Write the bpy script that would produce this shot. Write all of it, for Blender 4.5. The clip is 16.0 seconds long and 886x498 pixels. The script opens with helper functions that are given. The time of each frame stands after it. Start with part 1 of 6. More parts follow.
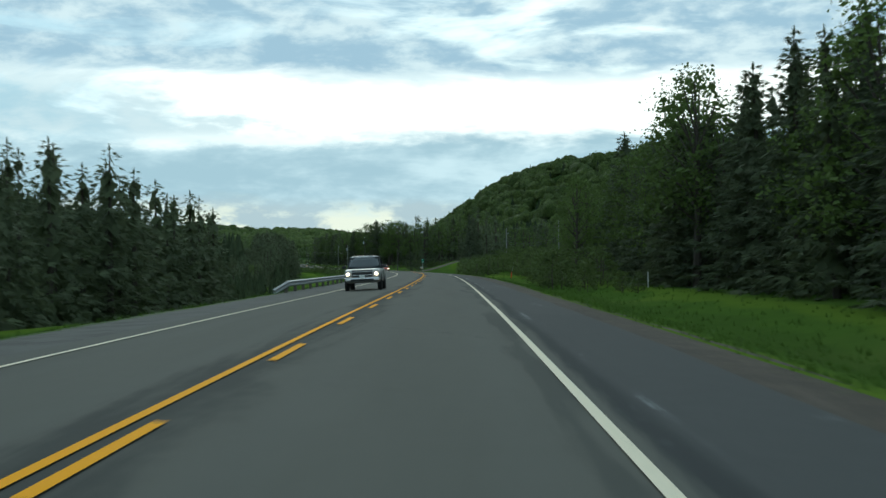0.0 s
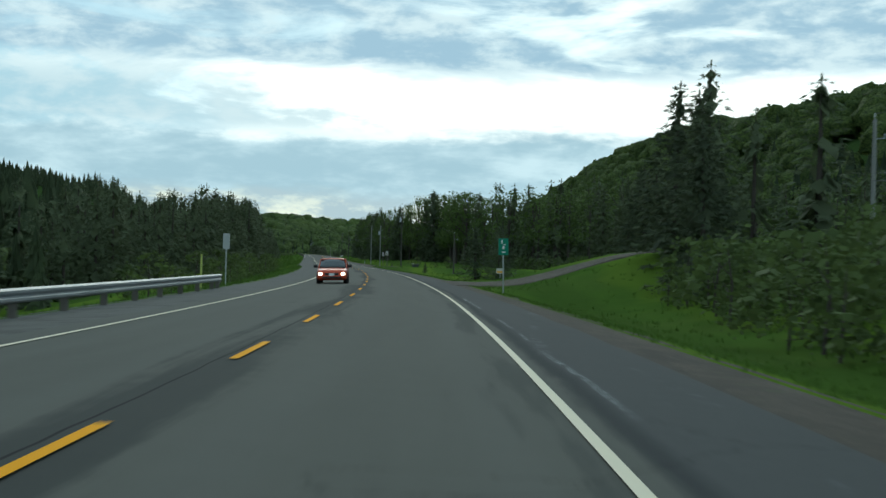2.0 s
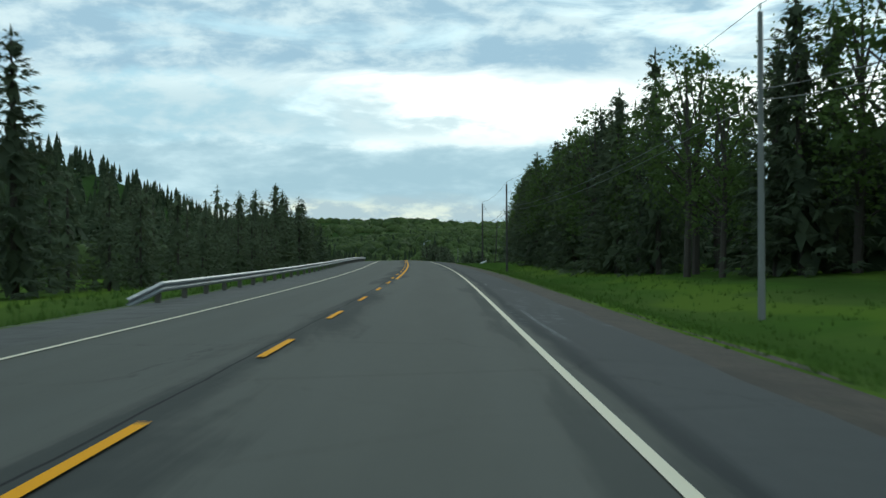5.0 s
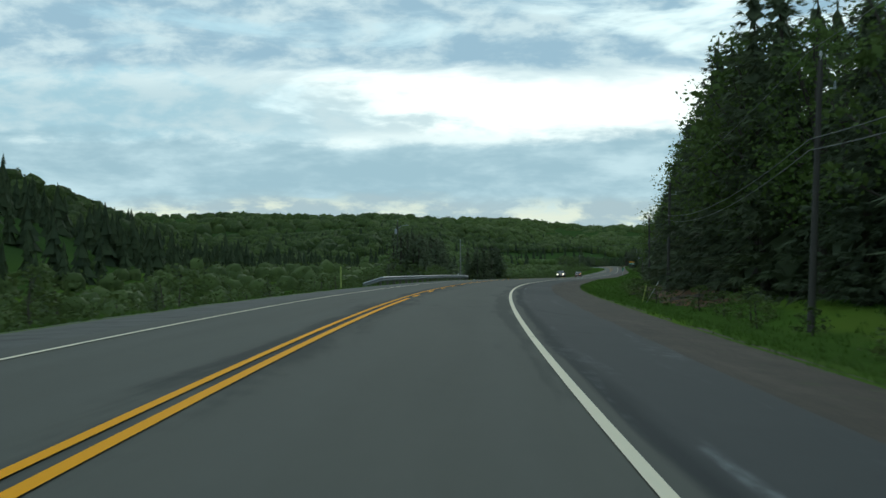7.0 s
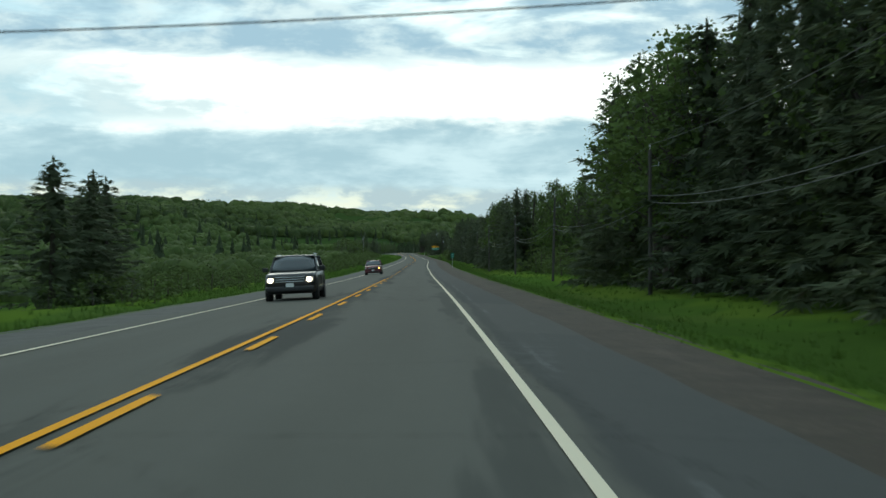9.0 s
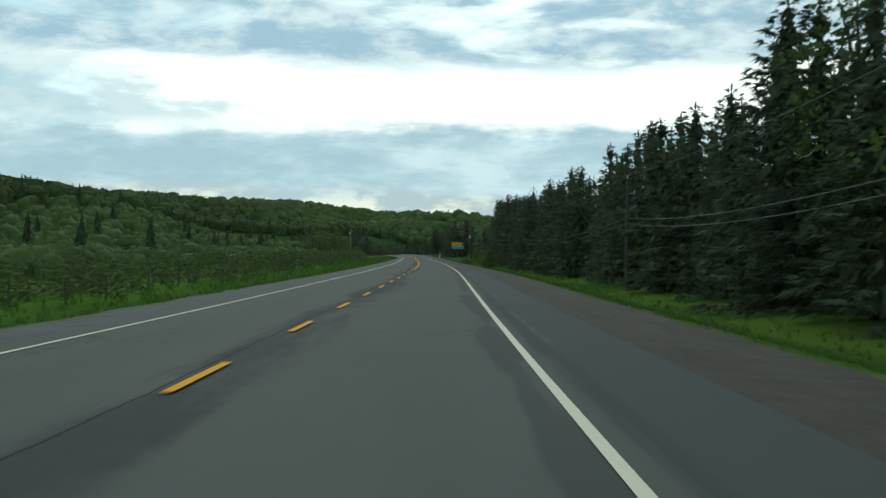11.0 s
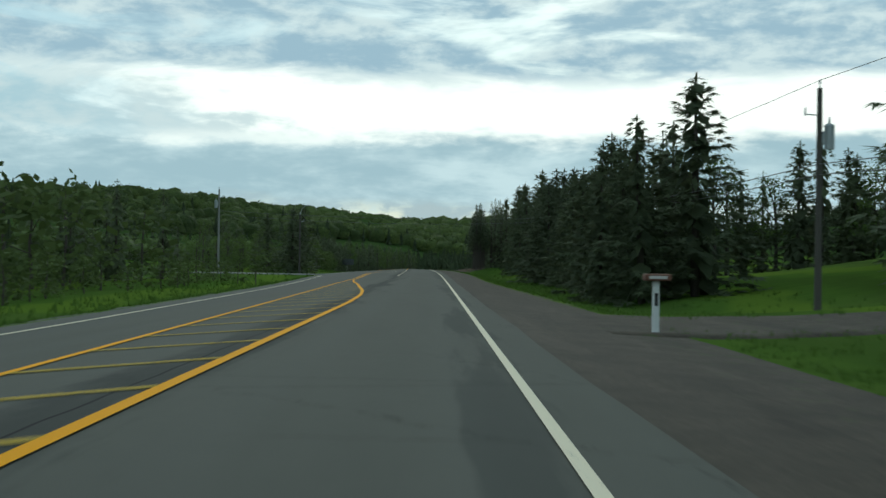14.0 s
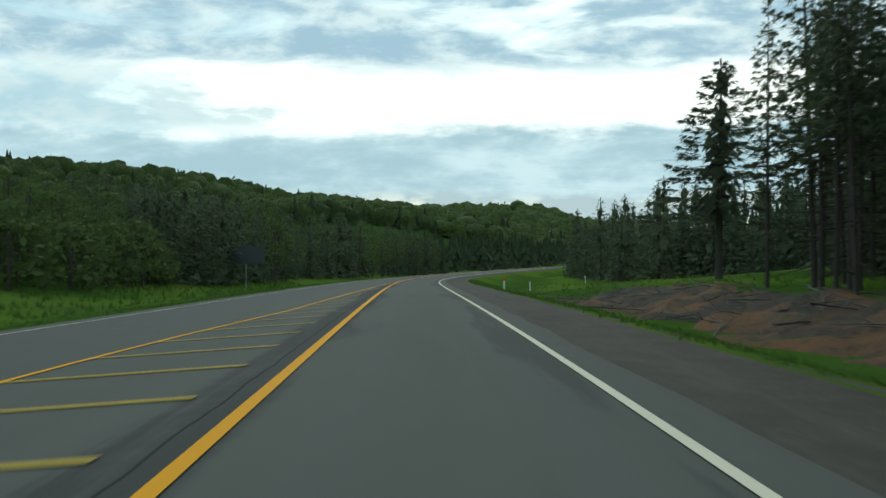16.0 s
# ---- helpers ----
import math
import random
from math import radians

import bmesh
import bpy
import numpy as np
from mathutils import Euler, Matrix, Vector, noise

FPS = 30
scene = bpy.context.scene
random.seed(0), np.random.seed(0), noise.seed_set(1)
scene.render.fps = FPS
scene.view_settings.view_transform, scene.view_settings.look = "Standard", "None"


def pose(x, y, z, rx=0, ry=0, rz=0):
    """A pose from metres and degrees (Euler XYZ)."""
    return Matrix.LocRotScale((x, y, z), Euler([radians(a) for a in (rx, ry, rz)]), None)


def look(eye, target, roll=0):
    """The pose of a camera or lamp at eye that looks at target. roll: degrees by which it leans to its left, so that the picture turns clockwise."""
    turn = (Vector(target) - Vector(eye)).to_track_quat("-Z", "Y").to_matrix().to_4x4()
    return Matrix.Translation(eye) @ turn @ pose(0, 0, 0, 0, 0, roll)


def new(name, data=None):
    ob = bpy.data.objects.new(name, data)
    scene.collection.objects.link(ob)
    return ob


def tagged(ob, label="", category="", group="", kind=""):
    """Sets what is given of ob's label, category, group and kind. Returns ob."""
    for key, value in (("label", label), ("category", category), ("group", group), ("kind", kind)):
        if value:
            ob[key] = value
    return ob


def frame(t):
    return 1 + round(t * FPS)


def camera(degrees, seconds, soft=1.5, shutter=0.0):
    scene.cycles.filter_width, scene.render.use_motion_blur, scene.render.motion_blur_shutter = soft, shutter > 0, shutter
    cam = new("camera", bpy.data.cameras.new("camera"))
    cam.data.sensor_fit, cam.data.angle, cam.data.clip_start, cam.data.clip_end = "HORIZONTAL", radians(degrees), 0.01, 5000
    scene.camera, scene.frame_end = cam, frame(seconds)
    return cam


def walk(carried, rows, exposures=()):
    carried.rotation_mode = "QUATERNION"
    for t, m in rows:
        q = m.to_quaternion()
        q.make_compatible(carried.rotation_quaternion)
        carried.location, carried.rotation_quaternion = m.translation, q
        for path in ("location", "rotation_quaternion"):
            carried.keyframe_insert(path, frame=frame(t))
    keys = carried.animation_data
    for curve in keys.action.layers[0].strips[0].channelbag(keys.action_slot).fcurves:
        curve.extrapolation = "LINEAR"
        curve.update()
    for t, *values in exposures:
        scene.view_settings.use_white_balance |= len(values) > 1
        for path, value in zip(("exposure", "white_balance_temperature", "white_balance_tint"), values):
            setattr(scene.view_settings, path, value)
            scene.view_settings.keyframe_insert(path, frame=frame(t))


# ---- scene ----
# The place is laid out in metres along the road: s runs ahead, off to the right of the centre line.
UNIT = 0.336  # everything stands at this fraction of its size, as the quickened drive may only go so fast
ROWS = [
    (0.00, 2.264, -0.000, 1.1581, 0.422, 0.405, 0.579),
    (0.50, 2.282, 56.255, 0.8757, 0.267, 0.236, -0.269),
    (1.00, 1.788, 112.526, 0.5246, 0.662, 0.132, -0.199),
    (1.50, 0.463, 168.821, 0.1859, 1.569, 0.301, -1.065),
    (2.00, -2.964, 225.049, -0.1807, 4.238, 0.289, -1.517),
    (2.50, -8.762, 281.078, -0.5115, 6.568, 0.313, -1.711),
    (3.00, -16.818, 336.817, -0.6982, 8.835, 0.279, -0.795),
    (3.50, -26.533, 392.260, -0.9078, 10.303, 0.177, -1.493),
    (4.00, -36.545, 447.623, -1.1157, 10.364, 0.320, 0.078),
    (4.20, -40.748, 469.726, -1.1343, 10.406, 0.272, 0.344),
    (4.70, -51.051, 525.016, -1.1462, 10.292, 0.386, 0.238),
    (5.25, -62.133, 585.887, -1.0417, 10.335, 0.511, 0.121),
    (5.80, -73.703, 646.712, -0.6379, 11.582, 0.636, 0.005),
    (6.30, -85.325, 701.773, -0.2554, 12.350, 0.750, -0.101),
    (6.50, -89.980, 723.765, -0.1881, 11.900, 0.637, -0.277),
    (7.00, -99.980, 778.999, -0.2519, 9.133, 0.346, 0.366),
    (7.50, -106.744, 834.707, -0.6738, 5.693, 0.097, -0.428),
    (8.00, -111.050, 890.663, -1.4179, 3.258, -0.118, 0.412),
    (8.50, -112.751, 946.763, -2.2427, 0.271, -0.251, -0.006),
    (9.00, -112.875, 1002.972, -3.0847, -1.002, -0.263, 0.269),
    (9.50, -112.500, 1059.239, -3.9555, -0.825, -0.283, -0.056),
    (10.00, -112.901, 1115.488, -4.7677, -0.093, -0.154, -0.707),
    (10.20, -113.052, 1137.987, -5.0360, -0.196, -0.202, -0.845),
    (10.70, -113.076, 1194.235, -5.6184, -0.175, -0.108, -0.764),
    (11.25, -112.797, 1256.089, -6.1469, -0.571, -0.005, -0.675),
    (11.80, -112.302, 1317.975, -6.4385, -0.167, 0.098, -0.586),
    (12.30, -112.585, 1374.263, -6.6436, 0.863, 0.192, -0.505),
    (12.50, -113.078, 1396.769, -6.7019, 0.735, 0.070, -0.575),
    (13.00, -114.154, 1453.015, -6.8975, 0.480, 0.413, -1.081),
    (13.50, -115.152, 1509.241, -7.0748, 0.716, 0.308, -0.655),
    (14.00, -115.942, 1565.501, -7.2260, 0.827, 0.487, -0.736),
    (14.50, -117.733, 1621.732, -7.3347, 1.545, 0.387, -1.253),
    (15.00, -119.760, 1677.959, -7.3087, 2.205, 0.372, -0.673),
    (15.50, -121.921, 1734.177, -7.4505, 1.891, 0.244, -0.653),
    (16.00, -124.150, 1790.405, -7.7647, 1.833, 0.033, 0.270),
]
BEND = [-0.21260, -0.11667, -0.01960, 0.07618, 0.12285, 0.16268, 0.28941, 0.46608, 0.62723, 0.68765, 0.68133, 0.67328, 0.70414, 0.75527, 0.71999, 0.61703, 0.47570, 0.30914, 0.14165, 0.03671, -0.01494, -0.06817, -0.08774, -0.08548, -0.05437, 0.05966, 0.25269, 0.42105, 0.42765, 0.20301, -0.21666, -0.68290, -0.95648, -0.97848, -0.94387, -0.88673, -0.83743, -0.81463, -0.83457, -0.81732, -0.61897, -0.24953, 0.06275, 0.15716, 0.11486, 0.01670, -0.04005, -0.02205, 0.00705, -0.01478, -0.10546, -0.17293, -0.12716, 0.01506, 0.18052, 0.29469, 0.31876, 0.25684, 0.15494, 0.05454, -0.05562, -0.16386, -0.10131, 0.09904, 0.17971, 0.08509, 0.01171, 0.07819, 0.13622, 0.13092, 0.08841, 0.13418, 0.25119, 0.34147, 0.22829, 0.00337, -0.14196, -0.45000, -0.85000, -1.25000, -1.25000, -1.25000, -1.25000, -1.25000, -1.25000, -1.25000, -1.25000, -1.25000, -1.14500, -0.88250, -0.62000, -0.35750, -0.16000, -0.06000]
GRADE = [0.2953, -0.1860, -0.6721, -0.6181, -0.5895, -0.6025, -0.6843, -0.6255, -0.5709, -0.2445, -0.3780, -0.4678, -0.2255, 0.0021, -0.0616, 0.1690, 0.5467, 0.8244, 0.7934, 0.3100, -0.1416, -0.4566, -1.1260, -1.2999, -1.4736, -1.5760, -1.6024, -1.5909, -1.5583, -1.4141, -0.9605, -1.0677, -0.7894, -0.4886, -0.3209, -0.2846, -0.2416, -0.3493, -0.3685, -0.2906, -0.3031, -0.3890, -0.1375, 0.1053, -0.3907, -0.4507, -0.7235, -1.4203, -1.7051, -1.5937, -1.3703, -1.1066, -0.8358, -0.5812, -0.3527, -0.1503, 0.0312, 0.2000, 0.3638]
BANK = [-0.979, -0.866, -1.502, -1.208, -1.586, -1.517, -1.414, -0.551, -1.296, -2.220, -2.807, -2.049, -3.675, -1.433, 0.418, 0.978, 0.175, -1.186, -3.782, -4.082, -2.558, 0.304, 2.073, 1.963, 2.252, 1.190, 0.618, 0.330, 0.188, 0.130]
LEFT_EXTRA = [-0.38, -0.90, -1.05, -1.24, 0.36, 1.21, 2.77, 4.79, 7.23, 7.30, 4.99, 4.41, 4.41, 4.41, 4.40, 4.40, 4.40]
CROWN = 0.0446
LEFT_LANE = 3.427

cam = camera(39.4, 16.0, soft=1.5, shutter=0.08)
walk(cam, [(t, pose(x * UNIT, y * UNIT, z * UNIT, 90 + pitch, roll, yaw)) for t, x, y, z, yaw, pitch, roll in ROWS], [(0.0, 0.0, 6180, -2), (4.2, 0.02, 6180, -2), (6.5, -0.10, 6180, -2), (7.5, -0.15, 6180, -2), (8.0, -0.10, 6180, -2), (9.0, 0.06, 6400, -2), (10.0, 0.0, 6400, -2), (12.5, 0.0, 6400, -2), (13.0, 0.0, 6400, -2), (13.5, -0.12, 6400, -2), (14.0, -0.16, 6400, -2), (14.5, 0.0, 6400, -2), (16.0, 0.03, 6400, -2)])

# ---- sky and light ----
world = bpy.data.worlds.new("evening_sky")
scene.world = world
world.use_nodes = True
SUN_AZIMUTH, SUN_HEIGHT = radians(8), radians(24)


def node(tree, kind, at=None, **values):
    made = tree.nodes.new(kind)
    for key, value in values.items():
        if key == "op":
            made.operation = value
        elif key == "blend":
            made.blend_type = value
        elif key == "data":
            made.data_type = value
    for slot, value in (at or {}).items():
        if hasattr(value, "is_output"):
            tree.links.new(value, made.inputs[slot])
        else:
            made.inputs[slot].default_value = value
    return made


def calc(tree, op, a, b=0.0, c=0.0):
    return node(tree, "ShaderNodeMath", {0: a, 1: b, 2: c}, op=op).outputs[0]


def span(tree, value, a, b, lo=0.0, hi=1.0):
    made = node(tree, "ShaderNodeMapRange", {"Value": value, "From Min": a, "From Max": b, "To Min": lo, "To Max": hi})
    made.interpolation_type = "SMOOTHSTEP"
    return made.outputs[0]


def blend(tree, fac, a, b, how="MIX"):
    made = node(tree, "ShaderNodeMix", None, data="RGBA", blend=how)
    for slot, value in ((0, fac), (6, a), (7, b)):
        if hasattr(value, "is_output"):
            tree.links.new(value, made.inputs[slot])
        else:
            made.inputs[slot].default_value = value if slot == 0 else (*value, 1.0)
    return made.outputs[2]


def fuzz(tree, vector, scale, detail=4.0, rough=0.55, warp=0.0):
    return node(tree, "ShaderNodeTexNoise", {"Vector": vector, "Scale": scale, "Detail": detail, "Roughness": rough, "Distortion": warp}).outputs["Fac"]


def build_sky():
    tree = world.node_tree
    tree.nodes.clear()
    way = node(tree, "ShaderNodeTexCoord").outputs["Generated"]
    parts = node(tree, "ShaderNodeSeparateXYZ", {0: way}).outputs
    flat = calc(tree, "SQRT", calc(tree, "ADD", calc(tree, "MULTIPLY", parts[0], parts[0]), calc(tree, "MULTIPLY", parts[1], parts[1])))
    height = calc(tree, "MULTIPLY", calc(tree, "ARCTAN2", parts[2], flat), 57.2958)
    side = calc(tree, "MULTIPLY", calc(tree, "ARCTAN2", calc(tree, "MULTIPLY", parts[0], -1.0), parts[1]), 57.2958)
    # clouds lie in flat layers, so they are drawn out along the horizon
    sheet = node(tree, "ShaderNodeCombineXYZ", {0: calc(tree, "MULTIPLY", side, 0.09), 1: calc(tree, "MULTIPLY", height, 0.42), 2: 3.0}).outputs[0]
    fine = node(tree, "ShaderNodeCombineXYZ", {0: calc(tree, "MULTIPLY", side, 0.34), 1: calc(tree, "MULTIPLY", height, 0.80), 2: 7.0}).outputs[0]
    big = fuzz(tree, sheet, 1.0, 5.0, 0.6, 0.4)
    small = fuzz(tree, fine, 1.0, 8.0, 0.58, 0.15)
    ripple = calc(tree, "ADD", calc(tree, "MULTIPLY", calc(tree, "SUBTRACT", big, 0.5), 2.6), calc(tree, "MULTIPLY", calc(tree, "SUBTRACT", small, 0.5), 1.6))
    lift = calc(tree, "ADD", height, ripple)
    sky = node(tree, "ShaderNodeTexSky")
    sky.sky_type = "NISHITA"
    sky.sun_disc = False
    sky.sun_elevation = SUN_HEIGHT
    sky.sun_rotation = SUN_AZIMUTH
    sky.ozone_density = 2.0
    blue = node(tree, "ShaderNodeVectorMath", {0: sky.outputs[0], 1: (0.10, 0.10, 0.10)}, op="MULTIPLY").outputs[0]
    blue = blend(tree, 0.55, blue, (0.50, 0.80, 0.95))
    # upper deck of grey-blue cloud with paler tufts
    tufts = span(tree, small, 0.40, 0.66)
    deck = blend(tree, tufts, (0.40, 0.56, 0.70), (0.75, 0.86, 0.92))
    holes = calc(tree, "MULTIPLY", span(tree, big, 0.50, 0.68), 0.8)
    deck = blend(tree, holes, deck, blue)
    # middle layer under the bright gap
    ridge = span(tree, calc(tree, "ADD", calc(tree, "MULTIPLY", big, 0.6), calc(tree, "MULTIPLY", small, 0.4)), 0.42, 0.64)
    middle = blend(tree, ridge, (0.43, 0.59, 0.69), (0.68, 0.83, 0.91))
    low = blend(tree, span(tree, small, 0.45, 0.62), (0.50, 0.60, 0.66), (0.92, 0.93, 0.80))
    colour = blend(tree, span(tree, lift, 2.1, 3.0), low, middle)
    thin = blend(tree, span(tree, small, 0.38, 0.62), (0.56, 0.80, 0.93), (1.0, 1.08, 1.10))
    glare = blend(tree, span(tree, calc(tree, "ADD", side, calc(tree, "MULTIPLY", big, 10.0)), 14.0, 28.0), (1.25, 1.27, 1.25), thin)
    colour = blend(tree, span(tree, lift, 5.0, 6.0), colour, glare)
    colour = blend(tree, span(tree, lift, 7.7, 8.7), colour, deck)
    # dark streaks that reach into the bright gap
    streak = calc(tree, "MULTIPLY", span(tree, calc(tree, "ADD", calc(tree, "ADD", calc(tree, "MULTIPLY", big, 0.6), calc(tree, "MULTIPLY", small, 0.4)), calc(tree, "MULTIPLY", side, 0.012)), 0.60, 0.72), calc(tree, "MULTIPLY", span(tree, height, 5.0, 6.0), span(tree, height, 9.0, 7.2)))
    colour = blend(tree, calc(tree, "MULTIPLY", streak, 0.6), colour, (0.42, 0.58, 0.68))
    ground = span(tree, height, -2.0, 0.5)
    colour = blend(tree, ground, (0.05, 0.06, 0.05), colour)
    back = node(tree, "ShaderNodeBackground", {"Color": colour, "Strength": 1.0})
    out = node(tree, "ShaderNodeOutputWorld", {"Surface": back.outputs[0]})


build_sky()
sun = new("sun", bpy.data.lights.new("sun", "SUN"))
sun.data.energy, sun.data.angle, sun.data.color = 0.6, radians(25), (1.0, 0.95, 0.86)
sun.matrix_basis = look((0, 0, 100), (-math.sin(SUN_AZIMUTH) * -100, -100, 100 - 100 * math.tan(SUN_HEIGHT)))


# ---- the road's line ----
class Line:
    """The road's centre line: heading, place and height by distance along it."""

    step = 3.0
    s = np.arange(-160.0, 5600.0, step)
    bend = np.interp(s, -40 + 25.0 * np.arange(len(BEND)), BEND, right=0.0, left=0.0) * 1e-3
    grade = np.interp(s, -40 + 40.0 * np.arange(len(GRADE)), GRADE) * 1e-2
    grade[s > 2400] = 0.0
    turn = np.concatenate([[0], np.cumsum((bend[1:] + bend[:-1]) / 2 * step)])
    turn -= np.interp(0, s, turn)
    half = (turn[1:] + turn[:-1]) / 2
    x = np.concatenate([[0], np.cumsum(-np.sin(half) * step)])
    y = np.concatenate([[0], np.cumsum(np.cos(half) * step)])
    z = np.concatenate([[0], np.cumsum((grade[1:] + grade[:-1]) / 2 * step)])
    x, y, z = x - np.interp(0, s, x), y - np.interp(0, s, y), z - np.interp(0, s, z)
    bank = np.interp(s, -40 + 80.0 * np.arange(len(BANK)), BANK) * 1e-2


def smooth(v, a, b):
    q = np.clip((np.asarray(v, float) - a) / (b - a), 0, 1)
    return q * q * (3 - 2 * q)


def left_edge(s):
    """How far the left edge line lies from the centre line: the road widens for the turning lanes."""
    return LEFT_LANE + np.interp(s, 1300 + 50.0 * np.arange(len(LEFT_EXTRA) + 1), [0, *LEFT_EXTRA])


def right_edge(s):
    """Where the gravel shoulder on the right gives way to grass."""
    return np.interp(s, [60, 100, 150, 240, 270, 370, 415, 445, 470, 490, 515, 540, 570, 700, 780, 860, 900, 960, 1025, 1050, 1150, 1430, 1490, 1555, 1600, 1640, 1665, 1760, 1820, 2000], [7.0, 7.5, 7.6, 7.35, 7.1, 6.6, 6.35, 6.7, 7.0, 9.3, 8.8, 7.8, 7.0, 7.0, 7.7, 8.1, 8.3, 8.2, 7.3, 7.6, 8.3, 8.9, 8.7, 8.4, 8.4, 7.2, 6.6, 6.8, 6.35, 6.3])


def left_verge(s):
    """How wide the shoulder beyond the left edge line is."""
    return np.interp(s, [300, 410, 450, 490, 800, 850, 1050, 1300, 1450, 1600, 1830, 1900, 2000], [3.0, 3.1, 3.8, 3.3, 2.9, 3.1, 2.8, 2.4, 1.3, 1.3, 1.6, 2.4, 2.8])


def road_z(s, off):
    """Height of the paved surface, with its crown and its banking; past the shoulders it keeps the shoulder's height."""
    o = np.clip(off, -left_edge(s) - left_verge(s) - 0.2, right_edge(s) + 0.1)
    return np.interp(s, Line.s, Line.z) + np.interp(s, Line.s, Line.bank) * o - CROWN * np.abs(o)


def ripples(x, y):
    """Soft unevenness of natural ground, about one metre high at most."""
    return 0.5 * np.sin(x * 0.043 + 1.3) * np.cos(y * 0.037) + 0.3 * np.sin(x * 0.11 + y * 0.07) + 0.2 * np.sin(x * 0.23 - y * 0.19 + 2)


# heights of the hills over the road: a row for each distance along it, a column for each distance from it
HILL_S = [-300, 200, 600, 1000, 1110, 1400, 1800, 2300, 2900, 3600, 4400, 5300]
HILL_OFF = [-1500, -700, -350, -180, -60, 60, 180, 350, 700, 1500]
HILLS = [
    [62, 60, 55, 49, 0, 16, 31, 38],
    [62, 60, 56, 46, 0, 18, 33, 39],
    [60, 60, 61, 37, 50, 34, 38, 41],
    [56, 60, 80, 44, 61, 43, 41, 42],
    [54, 58, 70, 4, 57, 42, 41, 42],
    [48, 47, 49, 0, 41, 40, 40, 42],
    [36, 24, 0, 23, 22, 33, 38, 39],
    [30, 18, 42, 21, 25, 33, 38, 39],
    [26, 69, 36, 7, 34, 38, 41, 42],
    [6, 0, 13, 16, 43, 45, 46, 48],
    [123, 76, 17, 28, 53, 54, 55, 56],
    [50, 43, 44, 38, 58, 58, 59, 60],
]
CROSSINGS = ((318, 1, 12), (478, 1, 10), (765.5, 1, 6), (1607, 1, 9), (1747, -1, 17))  # side roads: place, side, half width


def hill_z(s, off):
    table = np.insert(np.array(HILLS, float), [4, 4], 0.0, axis=1)
    i = np.clip(np.searchsorted(HILL_S, s) - 1, 0, len(HILL_S) - 2)
    j = np.clip(np.searchsorted(HILL_OFF, off) - 1, 0, len(HILL_OFF) - 2)
    hs, ho = np.array(HILL_S, float), np.array(HILL_OFF, float)
    q, r = np.clip((s - hs[i]) / (hs[i + 1] - hs[i]), 0, 1), np.clip((off - ho[j]) / (ho[j + 1] - ho[j]), 0, 1)
    q, r = q * q * (3 - 2 * q), r * r * (3 - 2 * r)
    return (table[i, j] * (1 - r) + table[i, j + 1] * r) * (1 - q) + (table[i + 1, j] * (1 - r) + table[i + 1, j + 1] * r) * q


def level(s, off):
    """1 where a side road or a lay-by crosses the ditch, 0 elsewhere."""
    out = np.zeros_like(s)
    for c, side, w in CROSSINGS:
        out = np.maximum(out, np.where(np.sign(off) == side, smooth(np.abs(s - c), w + 7, w - 1), 0))
    return out


def ground_z(s, off):
    """Height of the ground: verges, ditches, valley floor and hills. It meets the shoulders' edges a little below them."""
    s, off = np.broadcast_arrays(np.asarray(s, float), np.asarray(off, float))
    base = road_z(s, off)
    x, y = plan(s, off)
    d = np.where(off > 0, off - right_edge(s), -off - left_edge(s) - left_verge(s))
    verge = np.interp(d, [-1, 0, 0.6, 4.0, 6.5, 9.5], [-0.30, -0.02, -0.10, -0.95, -1.05, -0.75])
    verge = np.where(d > 0, verge * (1 - level(s, off)) - 0.05 * level(s, off), verge)
    verge = np.where((d > 0) & (off < 0), verge * (1 - 0.6 * smooth(s, 1790, 1830)), verge)
    rough = smooth(d, 3, 25) * ripples(x, y) * 0.4 * (1 - level(s, off) * smooth(d, 40, 20))
    # to the right: level meadow at the farms, wooded slope elsewhere
    slope = np.interp(s, [0, 150, 280, 340, 390, 540, 640, 900, 1200, 1500, 1560, 1600, 1680, 1780, 1830, 1880, 2000], [0.5, 1, 2.5, 2.5, -0.6, 0.2, 1.2, 2, 0.5, 0.5, 2.0, 2.5, 1.0, 1.5, 2.2, 1.6, 1])
    right = slope * smooth(off, 9, 40)
    right = right + 1.9 * smooth(off, 9, 21) * smooth(np.abs(s - 319), 22, 8)
    right = right + 2.0 * smooth(off, 16, 42) * smooth(s, 1585, 1612) * smooth(s, 1700, 1665)
    right = right + 0.95 * smooth(d, 1.8, 6.5) * smooth(s, 1790, 1806) * smooth(s, 1905, 1875)
    # to the left: the ground drops into a river valley, hills stand beyond it
    drop = np.interp(s, [-50, 40, 80, 200, 290, 360, 740, 800, 870, 950, 1005, 1050, 1100, 1500, 1620, 1790, 1840, 1960, 2100, 2600], [-1.5, -1.5, -6, -7, -4, -1.0, -0.6, -3, -5, -4, 0.2, 0.0, -1.0, -1.0, -0.2, 0.2, 1.9, 1.9, 0.0, -0.2])
    leftward = drop * smooth(-off, 11, 30)
    swell = smooth(np.abs(off), 80, 300) * (5 * np.sin(s * 0.011 + off * 0.004) + 3 * np.sin(off * 0.017 + s * 0.006))
    return base + verge + rough + np.where(off > 0, right, leftward) + hill_z(s, off) + swell


